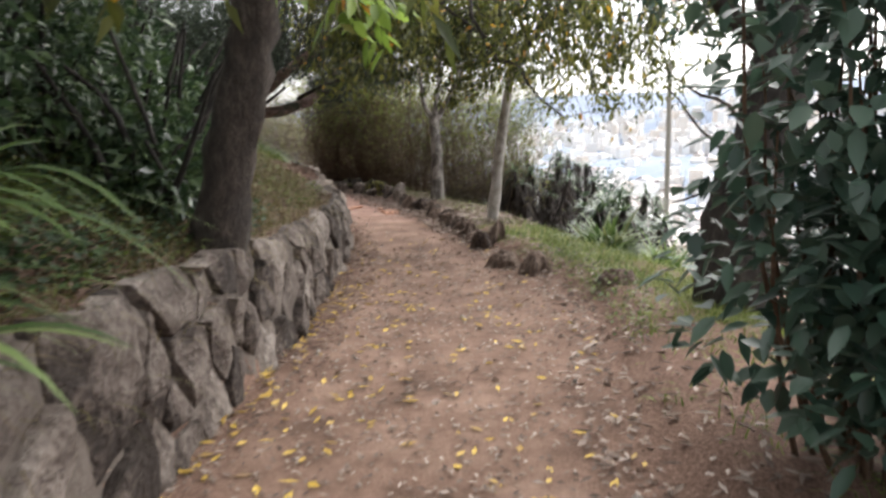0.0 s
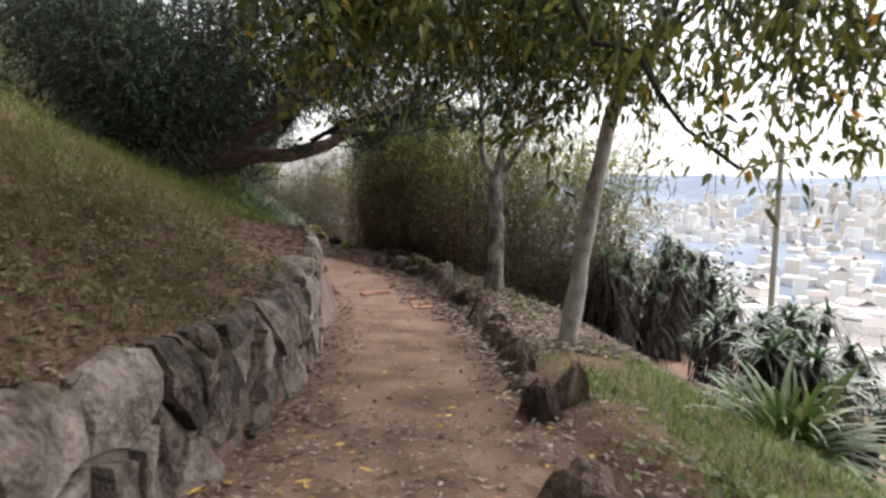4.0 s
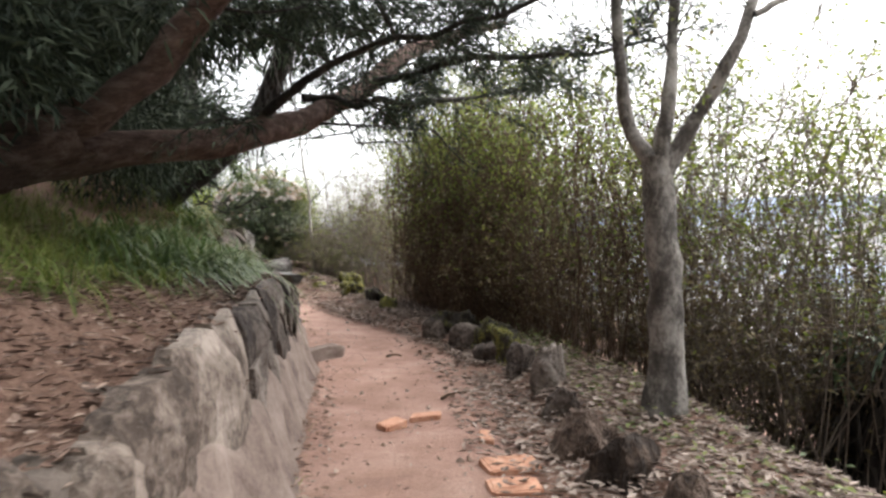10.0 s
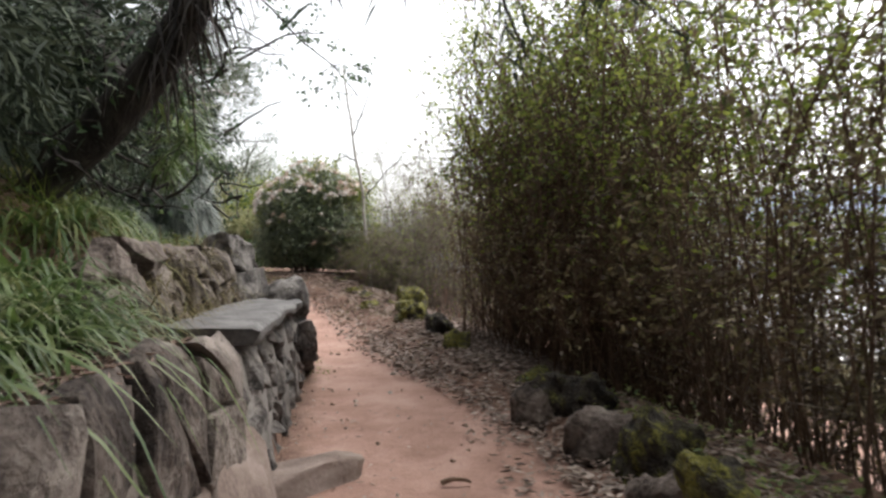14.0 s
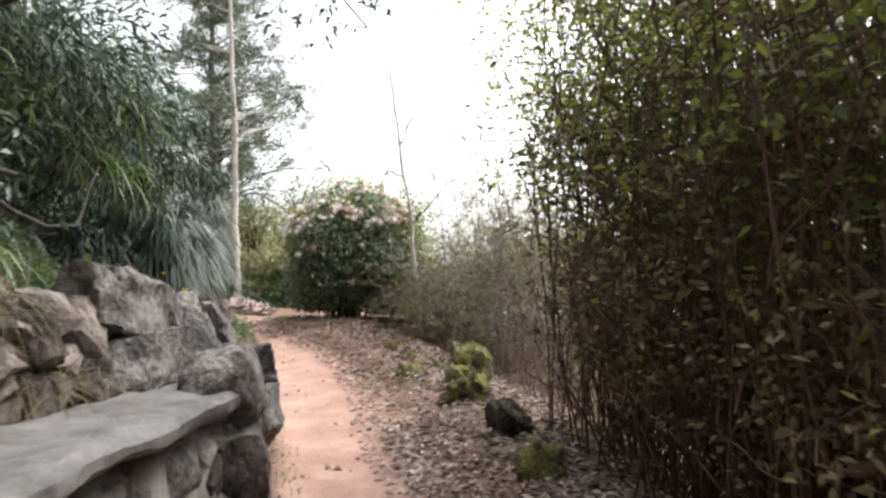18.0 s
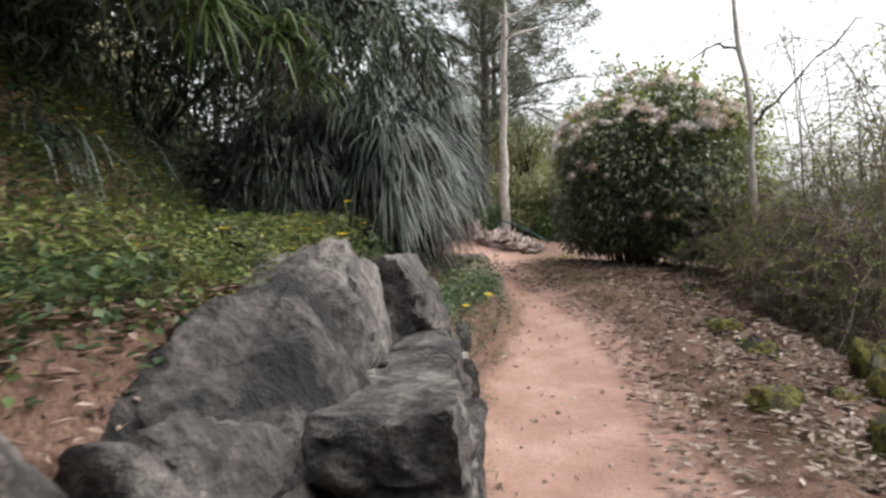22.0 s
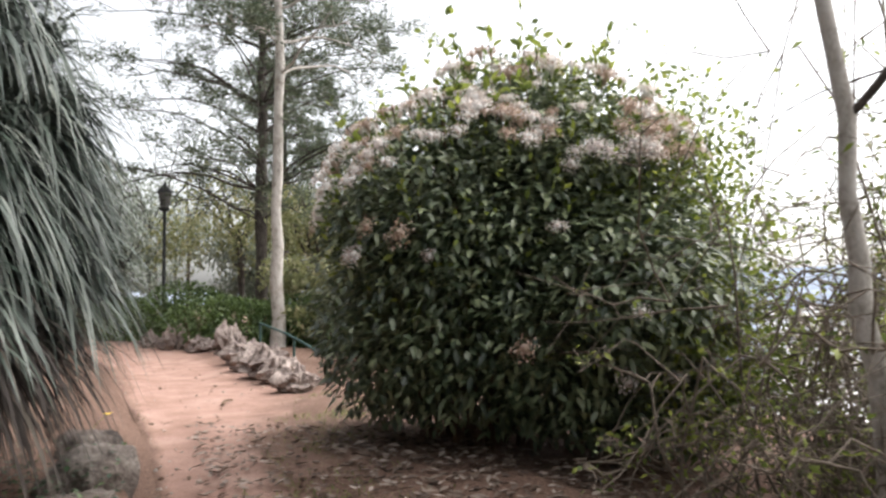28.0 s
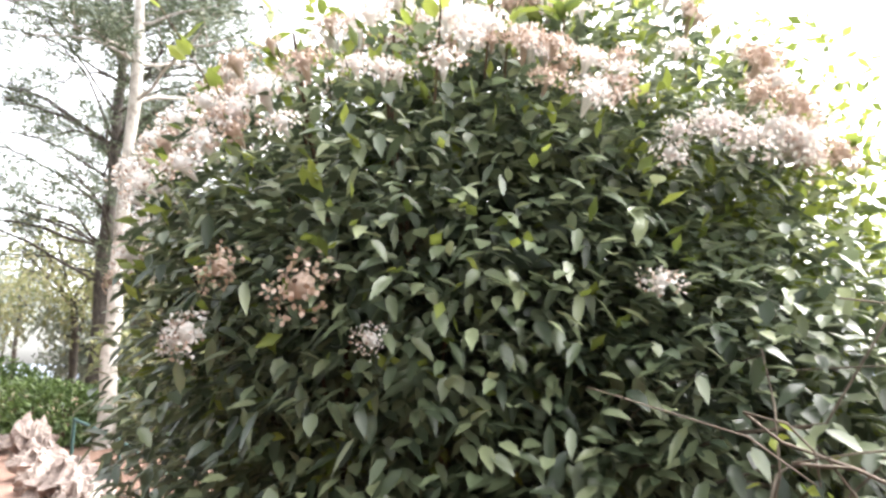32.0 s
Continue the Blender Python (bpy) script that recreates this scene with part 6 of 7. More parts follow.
def bare_pole_tree():
    t = thing("bare_tree", -7.66, 26.85, 0.15, "thin bare tree rising among twiggy shrubs", "tree")
    p = limb("trunk", [(-7.66, 26.85, 0.05), (-7.66, 26.82, 1.0), (-7.7, 26.8, 1.6), (-7.77, 26.82, 2.41), (-7.9, 26.9, 2.95), (-8.12, 27.1, 4.0), (-8.24, 27.2, 4.9)], 0.042, 0.016, PALEBARK, t, 20, 0.012, 9)
    lines = []
    for a, e in [(12, [(-0.3, 0.1, 0.12), (-0.7, 0.3, 0.05)]), (14, [(0.25, 0.1, 0.6), (0.35, 0.2, 1.5)]), (8, [(0.3, 0.0, 0.3), (0.9, 0.1, 0.9)])]:
        q = limb("limb", [p[a]] + [p[a] + np.array(v) for v in e], 0.016, 0.006, BARK, t, 9, 0.02, 7)
        ln, _ = twigs_from(q, 8, 0.45, 1, 0.3, 0.005, 0.3, 2)
        lines += ln
    V, F = tubes(lines, 4)
    mesh_object("twig_mass", V, F, BARK, t)


bare_pole_tree()


def tall_pine(x, y, r, h, mat, seed_label, crown_lo, spread, lean=0.0, boughs=70):
    z = float(ground_z(x, y))
    t = thing("pine_tree", x, y, z, seed_label, "tree", "pine trees")
    top = np.array([x + lean * h, y, z + h])
    p = limb("trunk", [(x, y, z - 0.1), (x + lean * h * 0.3, y, z + h * 0.33), (x + lean * h * 0.65, y, z + h * 0.66), top], r, r * 0.35, mat, t, 18, 0.02, 10, flare=0.2)
    lines = []
    for i in range(boughs):
        s = rng.uniform(crown_lo, 1.0)
        q = p[min(int(s * 17), 17)]
        a = rng.uniform(0, 6.28)
        l = spread * rng.uniform(0.5, 1.1) * (1.15 - 0.6 * (s - crown_lo) / (1 - crown_lo))
        e = q + np.array([math.cos(a) * l, math.sin(a) * l, rng.uniform(-0.05, 0.35) * l])
        ln = bend([q, (q + e) / 2 + np.array([0, 0, 0.12 * l]), e], 8, 0.03)
        lines.append((ln, np.linspace(0.035, 0.008, 8)))
        for _ in range(6):
            b = ln[rng.integers(2, 8)]
            f = b + unit(rand_dirs(1, -0.2, 0.9)[0] + 0.6 * unit(e - q)) * l * 0.32
            lines.append((bend([b, (b + f) / 2, f], 4), np.linspace(0.012, 0.004, 4)))
    V, F = tubes(lines, 4)
    mesh_object("branch_mass", V, F, mat, t)
    tips = np.array([ln[k] for ln, _ in lines for k in (-1, len(ln) // 2)])
    P = np.repeat(tips, 30, 0) + rng.normal(0, 0.1, (len(tips) * 30, 3))
    D = rand_dirs(len(P), -0.3, 1)
    V, F = leaves(P, D, 0.2, 0.026, 0.05, 0.1)
    mesh_object("needle_mass", V, F, PINE, t)


tall_pine(-17.2, 33.7, 0.12, 11.0, PALEBARK, "tall pine with a slim pale trunk", 0.5, 2.2, boughs=22)
tall_pine(-20.8, 36.8, 0.17, 12.5, BARK, "tall pine with a dark trunk and open crown", 0.27, 4.1, boughs=84)
tall_pine(-27, 44, 0.18, 10, BARK, "pine tree in the distance", 0.35, 3.0)


# ---- grasses and litter ----
def scatter(n, y0, y1, o0, o1, side):
    y, o = rng.uniform(y0, y1, n), rng.uniform(o0, o1, n)
    x, z = on_left(y, o) if side == "L" else on_right(y, o)
    return np.stack([x, y, z], -1)


def clumps(n, y0, y1, o0, o1, side, per=26, r=0.09):
    """Blade feet gathered in tussocks."""
    c = max(n // per, 1)
    y, o = np.repeat(rng.uniform(y0, y1, c), per), np.repeat(rng.uniform(o0, o1, c), per)
    y, o = y + rng.normal(0, r, len(y)), np.maximum(o + rng.normal(0, r, len(o)), min(o0, 0.12) - (0.1 if o0 < 0 else 0))
    x, z = on_left(y, o) if side == "L" else on_right(y, o)
    return np.stack([x, y, z], -1)


def turf(name, label, spots, L, W, mat, droop=0.4, zmin=0.35, category="grass"):
    """Uncountable blades over several stretches."""
    P = np.concatenate([clumps(*s) for s in spots])
    ob = blade_part(name, P - np.array([0, 0, 0.02]), rand_dirs(len(P), zmin, 1), L, W, mat, None, droop, 3)
    return tagged(ob, label, category, kind="stuff")


turf("verge_grass", "fresh green grass on the verge", [(15000, 4.2, 10.8, 0.2, 2.2, "R"), (14000, 4.6, 9.8, 0.45, 1.7, "R"), (1500, 2.0, 6.0, 0.2, 1.2, "R"), (4000, 5.0, 12.5, 2.0, 3.3, "R")], 0.2, 0.008, GRASS)
turf("bank_dry_grass", "dry brownish grass on the bank", [(15000, 4.2, 11.5, 1.0, 2.4, "L"), (9000, 5.5, 12.5, 1.8, 4.6, "L"), (3000, 11.0, 14.5, 1.0, 2.5, "L"), (3600, 3.5, 8.5, 0.15, 0.9, "L"), (5000, 4.5, 9.5, 0.5, 1.8, "L"), (900, 0.5, 3.5, 0.1, 0.5, "L")], 0.45, 0.0065, DRYGRASS, 0.55)
turf("bank_green_grass", "green grass on the bank", [(7500, 5.5, 12.5, 1.5, 4.8, "L"), (5000, 11.0, 14.5, 1.0, 2.8, "L"), (4000, 1.0, 5.5, 0.8, 3.0, "L"), (4000, 15.5, 18.5, 1.0, 3.0, "L")], 0.55, 0.007, GRASS, 0.5)
turf("path_edge_grass", "tufts of yellow green grass at the path edge", [(1700, 19.6, 26, -0.12, 0.0, "L"), (4000, 20.0, 27.2, -0.15, 0.7, "R"), (2600, 26.2, 29.5, 0.0, 0.5, "R"), (500, 9, 15, -0.08, 0.05, "L")], 0.1, 0.006, GRASS, 0.4)
turf("ledge_dry_stalks", "dry stalks among the herbs on the ledge", [(5200, 19.8, 24.0, 0.8, 2.9, "L")], 0.4, 0.006, DRYGRASS, 0.5)
turf("ledge_herbs_blades", "grass among the herbs on the ledge", [(5200, 19.8, 24.0, 0.9, 2.9, "L")], 0.24, 0.007, GRASS, 0.5)


def tuft(y, off, n, L, W, mat, label):
    x, z = on_left(y, off)
    t = thing("grass_tuft", float(x), y, float(z), label, "grass", "long grass tufts")
    P = np.array([x, y, z]) + rng.normal(0, 0.09, (n, 3)) * np.array([1, 1, 0.1])
    blade_part("foliage", P, rand_dirs(n, 0.25, 0.95) + np.array([0.25, -0.1, 0]), L, W, mat, t, 0.8, 6)


for y, off in [(13.0, 1.0), (13.2, 1.4), (12.6, 1.2), (12.0, 1.5), (12.3, 0.9), (13.5, 0.8)]:
    tuft(y, off, 100, 0.6, 0.01, GRASS, "tuft of long yellowing grass on the wall")
for y, off in [(13.4, 1.05), (13.8, 0.9), (14.2, 0.95), (14.6, 0.75), (15.0, 0.8), (15.4, 0.7), (13.9, 1.35), (14.7, 1.3), (15.2, 1.25), (15.8, 0.95), (16.3, 1.1), (15.1, 0.55), (14.3, 0.7), (14.9, 0.95), (15.3, 1.0), (14.6, 0.55), (15.2, 0.6), (15.6, 0.6), (15.0, 0.7), (15.5, 0.78)]:
    tuft(y, off, 110, 0.8, 0.022, LUSH, "tuft of long arching green grass on the wall")
for y, off in [(16.0, 0.72), (16.5, 0.75), (17.0, 0.78), (17.6, 0.8), (18.2, 0.85), (16.3, 1.0), (16.2, 0.62), (16.7, 0.64), (17.2, 0.66), (17.5, 0.66), (17.9, 0.68), (18.5, 0.7)]:
    tuft(y, off, 130, 0.6, 0.008, DRYGRASS, "tuft of dry yellowing grass hanging over the upper wall")
for y, off in [(16.5, 0.56), (16.8, 0.57), (17.2, 0.6), (17.6, 0.62), (18.1, 0.62), (18.7, 0.62)]:
    tuft(y, off, 70, 0.34, 0.007, DRYGRASS, "tuft of dry grass behind the bench slab")
for y, off in [(16.9, 1.3), (17.6, 1.6), (18.3, 1.5), (19.2, 1.9)]:
    tuft(y, off, 90, 0.7, 0.022, LUSH, "tuft of broad green strap leaves on the bank")


def litter(name, label, spots, L, W, mat):
    P = np.concatenate([scatter(*s) for s in spots])
    n = len(P)
    P[:, 2] = P[:, 2] + rng.uniform(0.01, 0.05, n)
    D = rand_dirs(n, -0.15, 0.3)
    V, F = leaves(P, D, L * rng.uniform(0.5, 1.25, n), W * rng.uniform(0.6, 1.2, n), 0.3, 0.1, np.array([0, 0, 1.0]) + 0 * D)
    return tagged(mesh_object(name, V, F, mat), label, "leaf litter", kind="stuff")


litter("verge_litter", "dry grey brown fallen leaves on the verge", [(11000, 10.0, 16.5, 0.1, 2.0, "R"), (5000, 16.5, 22, -0.25, 0.9, "R"), (14000, 19.5, 28, 0.3, 2.4, "R"), (2600, 19.5, 28, -0.4, 0.3, "R"), (1500, 9, 16, -0.3, 0.1, "R"), (1000, 12, 18, -0.55, 0.1, "R"), (900, 0.5, 9, -0.3, 0.5, "R")], 0.085, 0.03, LITTER)
litter("bank_litter", "dry fallen leaves on the bank", [(17000, 1.0, 14.5, 0.05, 1.7, "L"), (1200, 4, 16, -0.35, 0.05, "L"), (3000, 14, 16, 0.1, 0.9, "L"), (9000, 16, 26, 0.8, 3.0, "L"), (3000, 19.6, 24, 0.05, 0.8, "L"), (3500, 19.6, 21.0, 0.4, 1.6, "L")], 0.068, 0.024, BANKLITTER)


def path_leaves(n, y0, y1, mat, name, label, L=0.085, W=0.032, power=1.0):
    y = rng.uniform(y0, y1, n)
    s = rng.random(n) ** power
    x = XL(y) + (XR(y) - XL(y)) * s
    P = np.stack([x, y, ground_z(x, y) + rng.uniform(0.006, 0.02, n)], -1)
    D = rand_dirs(n, -0.12, 0.2)
    V, F = leaves(P, D, L * rng.uniform(0.6, 1.2, n), W * rng.uniform(0.7, 1.2, n), 0.2, 0.05, np.array([0, 0, 1.0]) + 0 * D)
    return tagged(mesh_object(name, V, F, mat), label, "fallen leaves", kind="stuff")


path_leaves(230, 1.0, 9.5, FALLEN, "yellow_leaves_on_path", "yellow fallen leaves on the path", power=1.3)
path_leaves(260, 1.2, 6.5, FALLEN, "yellow_leaves_by_wall", "drift of yellow fallen leaves at the foot of the wall", power=3.6)
path_leaves(4600, 0.8, 8.5, LITTER, "dry_leaves_on_path", "small dry leaves strewn on the path", 0.05, 0.02)
path_leaves(450, 8.5, 18.5, LITTER, "dry_leaves_further_on", "small dry leaves strewn on the path", 0.05, 0.02)


def pebbles(n, y0, y1, name, label):
    """Small angular stones strewn on the path, most of them near its edges."""
    y = rng.uniform(y0, y1, n)
    s = np.where(rng.random(n) < 0.5, rng.beta(0.7, 3, n), 1 - rng.beta(0.7, 3, n))
    x = XL(y) + (XR(y) - XL(y)) * s
    c = np.stack([x, y, ground_z(x, y) + 0.002], -1)
    r = (0.006 + 0.02 * rng.random(n) ** 3)[:, None]
    ax = np.array([[1, 0, 0], [0, 1, 0], [-1, 0, 0], [0, -1, 0], [0, 0, 0.8], [0, 0, -0.8]])
    V = np.stack([c + r * (a + rng.normal(0, 0.25, (n, 3))) for a in ax], 1).reshape(-1, 3)
    T = np.array([[0, 1, 4], [1, 2, 4], [2, 3, 4], [3, 0, 4], [1, 0, 5], [2, 1, 5], [3, 2, 5], [0, 3, 5]])
    F = (np.arange(n)[:, None, None] * 6 + T[None]).reshape(-1, 3)
    return tagged(mesh_object(name, V, F, PEBBLE, smooth=False), label, "gravel", kind="stuff")


pebbles(1800, 0.8, 18.0, "path_gravel", "small brown stones strewn on the path")
pebbles(900, 18.0, 31.0, "path_gravel_further_on", "small pinkish stones along the path edges")


def herbs(name, label, spots, L, W, mat, tall=0.14):
    P = np.concatenate([scatter(*s) for s in spots])
    n = len(P)
    P[:, 2] += tall * rng.random(n) ** 1.4
    V, F = leaves(P, rand_dirs(n, -0.1, 0.8), L * rng.uniform(0.5, 1.2, n), W * rng.uniform(0.6, 1.2, n), 0.15, 0.2, np.array([0, 0, 1.0]) + np.zeros((n, 3)))
    return tagged(mesh_object(name, V, F, mat), label, "herbs", kind="stuff")


herbs("ledge_herbs", "low green herbs on the rocky ledge", [(16000, 19.9, 23.1, 0.8, 3.0, "L"), (500, 23.6, 25.2, 0.1, 0.5, "L"), (1400, 20.6, 23.2, 0.5, 0.9, "L")], 0.05, 0.024, HERB, 0.34)
herbs("gully_weeds", "dark broad leaved weeds between the boulders", [(2600, 19.6, 20.6, 0.75, 1.7, "L"), (900, 20.6, 22.2, 0.9, 1.6, "L")], 0.05, 0.03, LEAF_BIG, 0.18)
herbs("bank_herbs", "low green weeds on the bank", [(1800, 6.5, 10.5, 0.3, 1.5, "L"), (1500, 1.0, 4.5, 0.2, 1.6, "L"), (700, 11, 16, 0.3, 1.0, "R"), (900, 16, 19, 0.3, 0.9, "R"), (600, 4.5, 8, 0.0, 0.4, "R")], 0.06, 0.03, HERB)
herbs("bank_ivy", "dark ivy and weeds over the high bank", [(16000, 16.5, 27, 2.6, 4.6, "L"), (12000, 0.3, 6.0, 0.35, 3.0, "L")], 0.075, 0.045, LEAF_BIG)
herbs("bank_scrub", "dark low scrub and ivy over the earth bank", [(14000, 19.6, 23.6, 1.3, 3.8, "L")], 0.06, 0.034, LEAF_BIG, 0.35)
herbs("creeping_herbs", "dark creeping leaves below the tussock", [(2200, 22.8, 26.3, 0.15, 0.8, "L"), (7000, 22.7, 25.0, 0.02, 1.0, "L")], 0.045, 0.026, LEAF_BIG, 0.2)


def daisy(x, y, z, n=11):
    t = thing("yellow_flower", x, y, z, "small yellow daisy among the herbs", "flower", "yellow flowers")
    h = rng.uniform(0.12, 0.28)
    top = np.array([x + rng.normal(0, 0.03), y + rng.normal(0, 0.03), z + h])
    V, F = tubes([(bend([(x, y, z), (x, y, z + h / 2), top], 5), np.full(5, 0.0025))], 4)
    mesh_object("stem", V, F, HERB, t)
    a = np.linspace(0, 6.28, n, endpoint=False)
    D = np.stack([np.cos(a), np.sin(a), 0.25 + 0 * a], -1)
    V, F = leaves(np.repeat(top[None], n, 0), D, 0.036, 0.016, 0.05, 0.0, np.array([0, 0, 1.0]) + 0 * D)
    mesh_object("petals", V, F, DAISY, t)


for _ in range(34):
    y, o = rng.uniform(20.2, 23.4), rng.uniform(0.8, 2.6)
    x, z = on_left(y, o)
    daisy(float(x), y, float(z) + 0.04)
for x, y, z in [(-8.66, 22.5, 1.1), (-7.66, 21.48, 0.9), (-7.5, 21.6, 0.88), (-8.4, 23.6, 0.35), (-8.5, 23.75, 0.33), (-8.25, 23.3, 0.3), (-12.2, 26.9, 0.5)]:
    daisy(x, y, z)


# ---- dark planting on the high bank ----
def dark_shrub(x, y, z, lobes, n, mat, label, L=0.07, W=0.03, stem_h=0.8):
    t = thing("bank_shrub", x, y, z, label, "shrub", "shrubs on the bank")
    st = []
    for _ in range(10):
        e = np.array([x, y, z]) + np.array([rng.normal(0, 0.4), rng.normal(0, 0.4), stem_h * rng.uniform(0.6, 1.6)])
        st.append((bend([(x + rng.normal(0, 0.1), y + rng.normal(0, 0.1), z - 0.15), (np.array([x, y, z]) + e) / 2 + rng.normal(0, 0.08, 3), e], 7), np.linspace(0.03, 0.01, 7)))
    V, F = tubes(st, 5)
    mesh_object("stem_mass", V, F, DARKBARK, t)
    P, D = lobes_points(lobes, n, 0.7)
    P, D = above_ground(P, D, 0.02)
    leaf_part("foliage", P, D * 0.7 + rand_dirs(len(P)), L, W, mat, t)


def bank_shrub_at(y, off, r, h, n, mat, label, **kw):
    x, z = on_left(y, off)
    x, z = float(x), float(z)
    dark_shrub(x, y, z, [(x, y, z + h * 0.5, r, r, h * 0.55), (x - 0.3 * r, y + 0.4 * r, z + h * 0.7, r * 0.7, r * 0.7, h * 0.45), (x + 0.4 * r, y - 0.3 * r, z + h * 0.35, r * 0.7, r * 0.7, h * 0.4)], n, mat, label, **kw)


for y, off, r, h, n in [(5.0, 1.05, 0.5, 0.8, 1500), (5.7, 1.2, 0.5, 0.85, 1500), (6.5, 1.5, 0.55, 0.9, 1500), (7.2, 2.0, 0.6, 0.9, 1600), (4.5, 0.8, 0.4, 0.6, 1100), (3.0, 2.2, 0.9, 1.6, 2200), (5.2, 2.6, 1.0, 1.8, 2400), (1.0, 1.6, 0.8, 1.5, 1800), (6.8, 3.4, 1.1, 2.2, 2400), (4.4, 4.2, 1.5, 3.0, 3000), (8.5, 5.0, 1.2, 1.3, 2000), (2.2, 3.6, 1.2, 2.6, 2400), (10.0, 5.4, 1.2, 1.4, 2000), (2.0, 1.3, 0.6, 1.3, 2000), (3.4, 1.5, 0.7, 1.5, 2400), (4.6, 1.6, 0.8, 1.6, 2600), (0.6, 1.3, 0.7, 1.7, 2200), (5.6, 1.9, 0.8, 1.5, 2400), (7.6, 3.4, 0.8, 0.9, 1600), (11.8, 4.6, 1.0, 1.3, 2000)]:
    bank_shrub_at(y, off, r, h, n, LEAF_BIG, "dark evergreen shrub on the bank above the wall", L=0.1, W=0.045)
for y, off, r, h, n in [(17.6, 3.4, 1.0, 1.8, 3000), (19.0, 3.0, 1.2, 2.2, 3400), (20.6, 3.0, 1.2, 2.3, 3400), (22.0, 2.8, 1.2, 2.3, 3400), (23.2, 2.6, 1.2, 2.2, 3400), (24.6, 2.6, 1.2, 2.2, 3200), (19.6, 2.3, 0.8, 1.6, 3000), (20.8, 2.7, 0.8, 1.7, 3000), (18.2, 2.0, 0.7, 1.2, 2400), (18.3, 4.4, 1.6, 3.0, 3600), (21.0, 4.6, 1.7, 3.2, 3600), (24.0, 4.4, 1.7, 3.0, 3600)]:
    bank_shrub_at(y, off, r, h, n, NEEDLE, "dark evergreen shrub on the high bank", L=0.13, W=0.03)
for y, off in [(19.5, 2.1), (20.6, 2.3), (21.6, 2.5), (22.5, 2.6)]:
    x, z = on_left(y, off)
    strap_plant(float(x), y, 110, 0.75, 0.022, STRAP, "dark clump of drooping strap leaves on the high bank", droop=0.8)


def dark_overhang():
    t = thing("overhanging_conifer", -9.6, 21.2, 2.4, "dark evergreen hanging over the rocky bank", "tree")
    lines = []
    for e in [[(-10.6, 20.6, 2.2), (-10.0, 21.4, 3.0), (-9.2, 22.3, 3.0), (-8.7, 22.9, 2.6)], [(-10.6, 20.6, 2.2), (-9.4, 20.9, 3.2), (-8.3, 21.0, 3.2), (-7.6, 20.8, 2.8)], [(-10.6, 20.6, 2.2), (-10.8, 22.0, 3.4), (-10.6, 23.4, 3.6)], [(-10.6, 20.6, 2.2), (-9.2, 20.2, 3.3), (-7.9, 19.6, 3.5), (-7.0, 19.3, 3.1)]]:
        q = limb("limb", e, 0.09, 0.02, DARKBARK, t, 13, 0.03, 8)
        ln, _ = twigs_from(q, 26, 0.7, 1.0, -0.4, 0.008, 0.3, 2)
        lines += ln
    V, F = tubes(lines, 4)
    mesh_object("twig_mass", V, F, DARKBARK, t)
    P, D = spray(lines, 22, 0.8, 0.05)
    leaf_part("foliage", P, D + np.array([0, 0, -0.5]), 0.13, 0.022, NEEDLE, t, 0.2, 0.05)
    P, D = lobes_points([(-9.2, 22.5, 2.75, 1.1, 1.0, 0.55), (-10.5, 22.9, 3.1, 1.4, 1.2, 1.0), (-8.5, 21.2, 3.0, 1.0, 1.0, 0.7), (-7.5, 20.3, 3.1, 0.9, 0.9, 0.7), (-9.8, 21.5, 3.8, 1.6, 1.4, 1.0), (-7.2, 18.9, 3.3, 0.9, 0.9, 0.7), (-11.4, 24.2, 3.8, 1.3, 1.2, 0.6), (-10.3, 23.1, 3.7, 1.1, 1.0, 0.5), (-12.2, 25.2, 4.0, 1.2, 1.2, 0.7)], 30000, 0.8)
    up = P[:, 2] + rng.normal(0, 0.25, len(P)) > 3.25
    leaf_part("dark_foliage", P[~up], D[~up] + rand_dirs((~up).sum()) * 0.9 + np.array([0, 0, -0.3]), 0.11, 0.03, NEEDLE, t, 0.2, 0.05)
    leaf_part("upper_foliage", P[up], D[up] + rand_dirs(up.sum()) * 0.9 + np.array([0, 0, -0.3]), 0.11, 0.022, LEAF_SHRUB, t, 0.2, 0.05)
    for x, y, z in [(-7.35, 20.0, 2.55), (-7.6, 20.6, 2.4), (-8.0, 21.2, 2.3), (-7.0, 19.4, 2.7), (-8.4, 21.9, 2.35), (-7.9, 20.3, 2.75), (-7.3, 20.9, 2.65), (-8.9, 22.4, 2.2)]:
        c = np.array([x, y, z])
        blade_part("leaf_rosette", c + rng.normal(0, 0.05, (60, 3)), rand_dirs(60, -0.5, 0.9), 0.42, 0.026, LUSH, t, 0.6, 5, "green rosette of sword leaves")
        blade_part("dead_foliage", c + rng.normal(0, 0.08, (36, 3)), rand_dirs(36, -0.8, 0.1), 0.2, 0.018, DEADSTRAP, t, 0.7, 4, "dead leaves hanging below the rosettes")


dark_overhang()


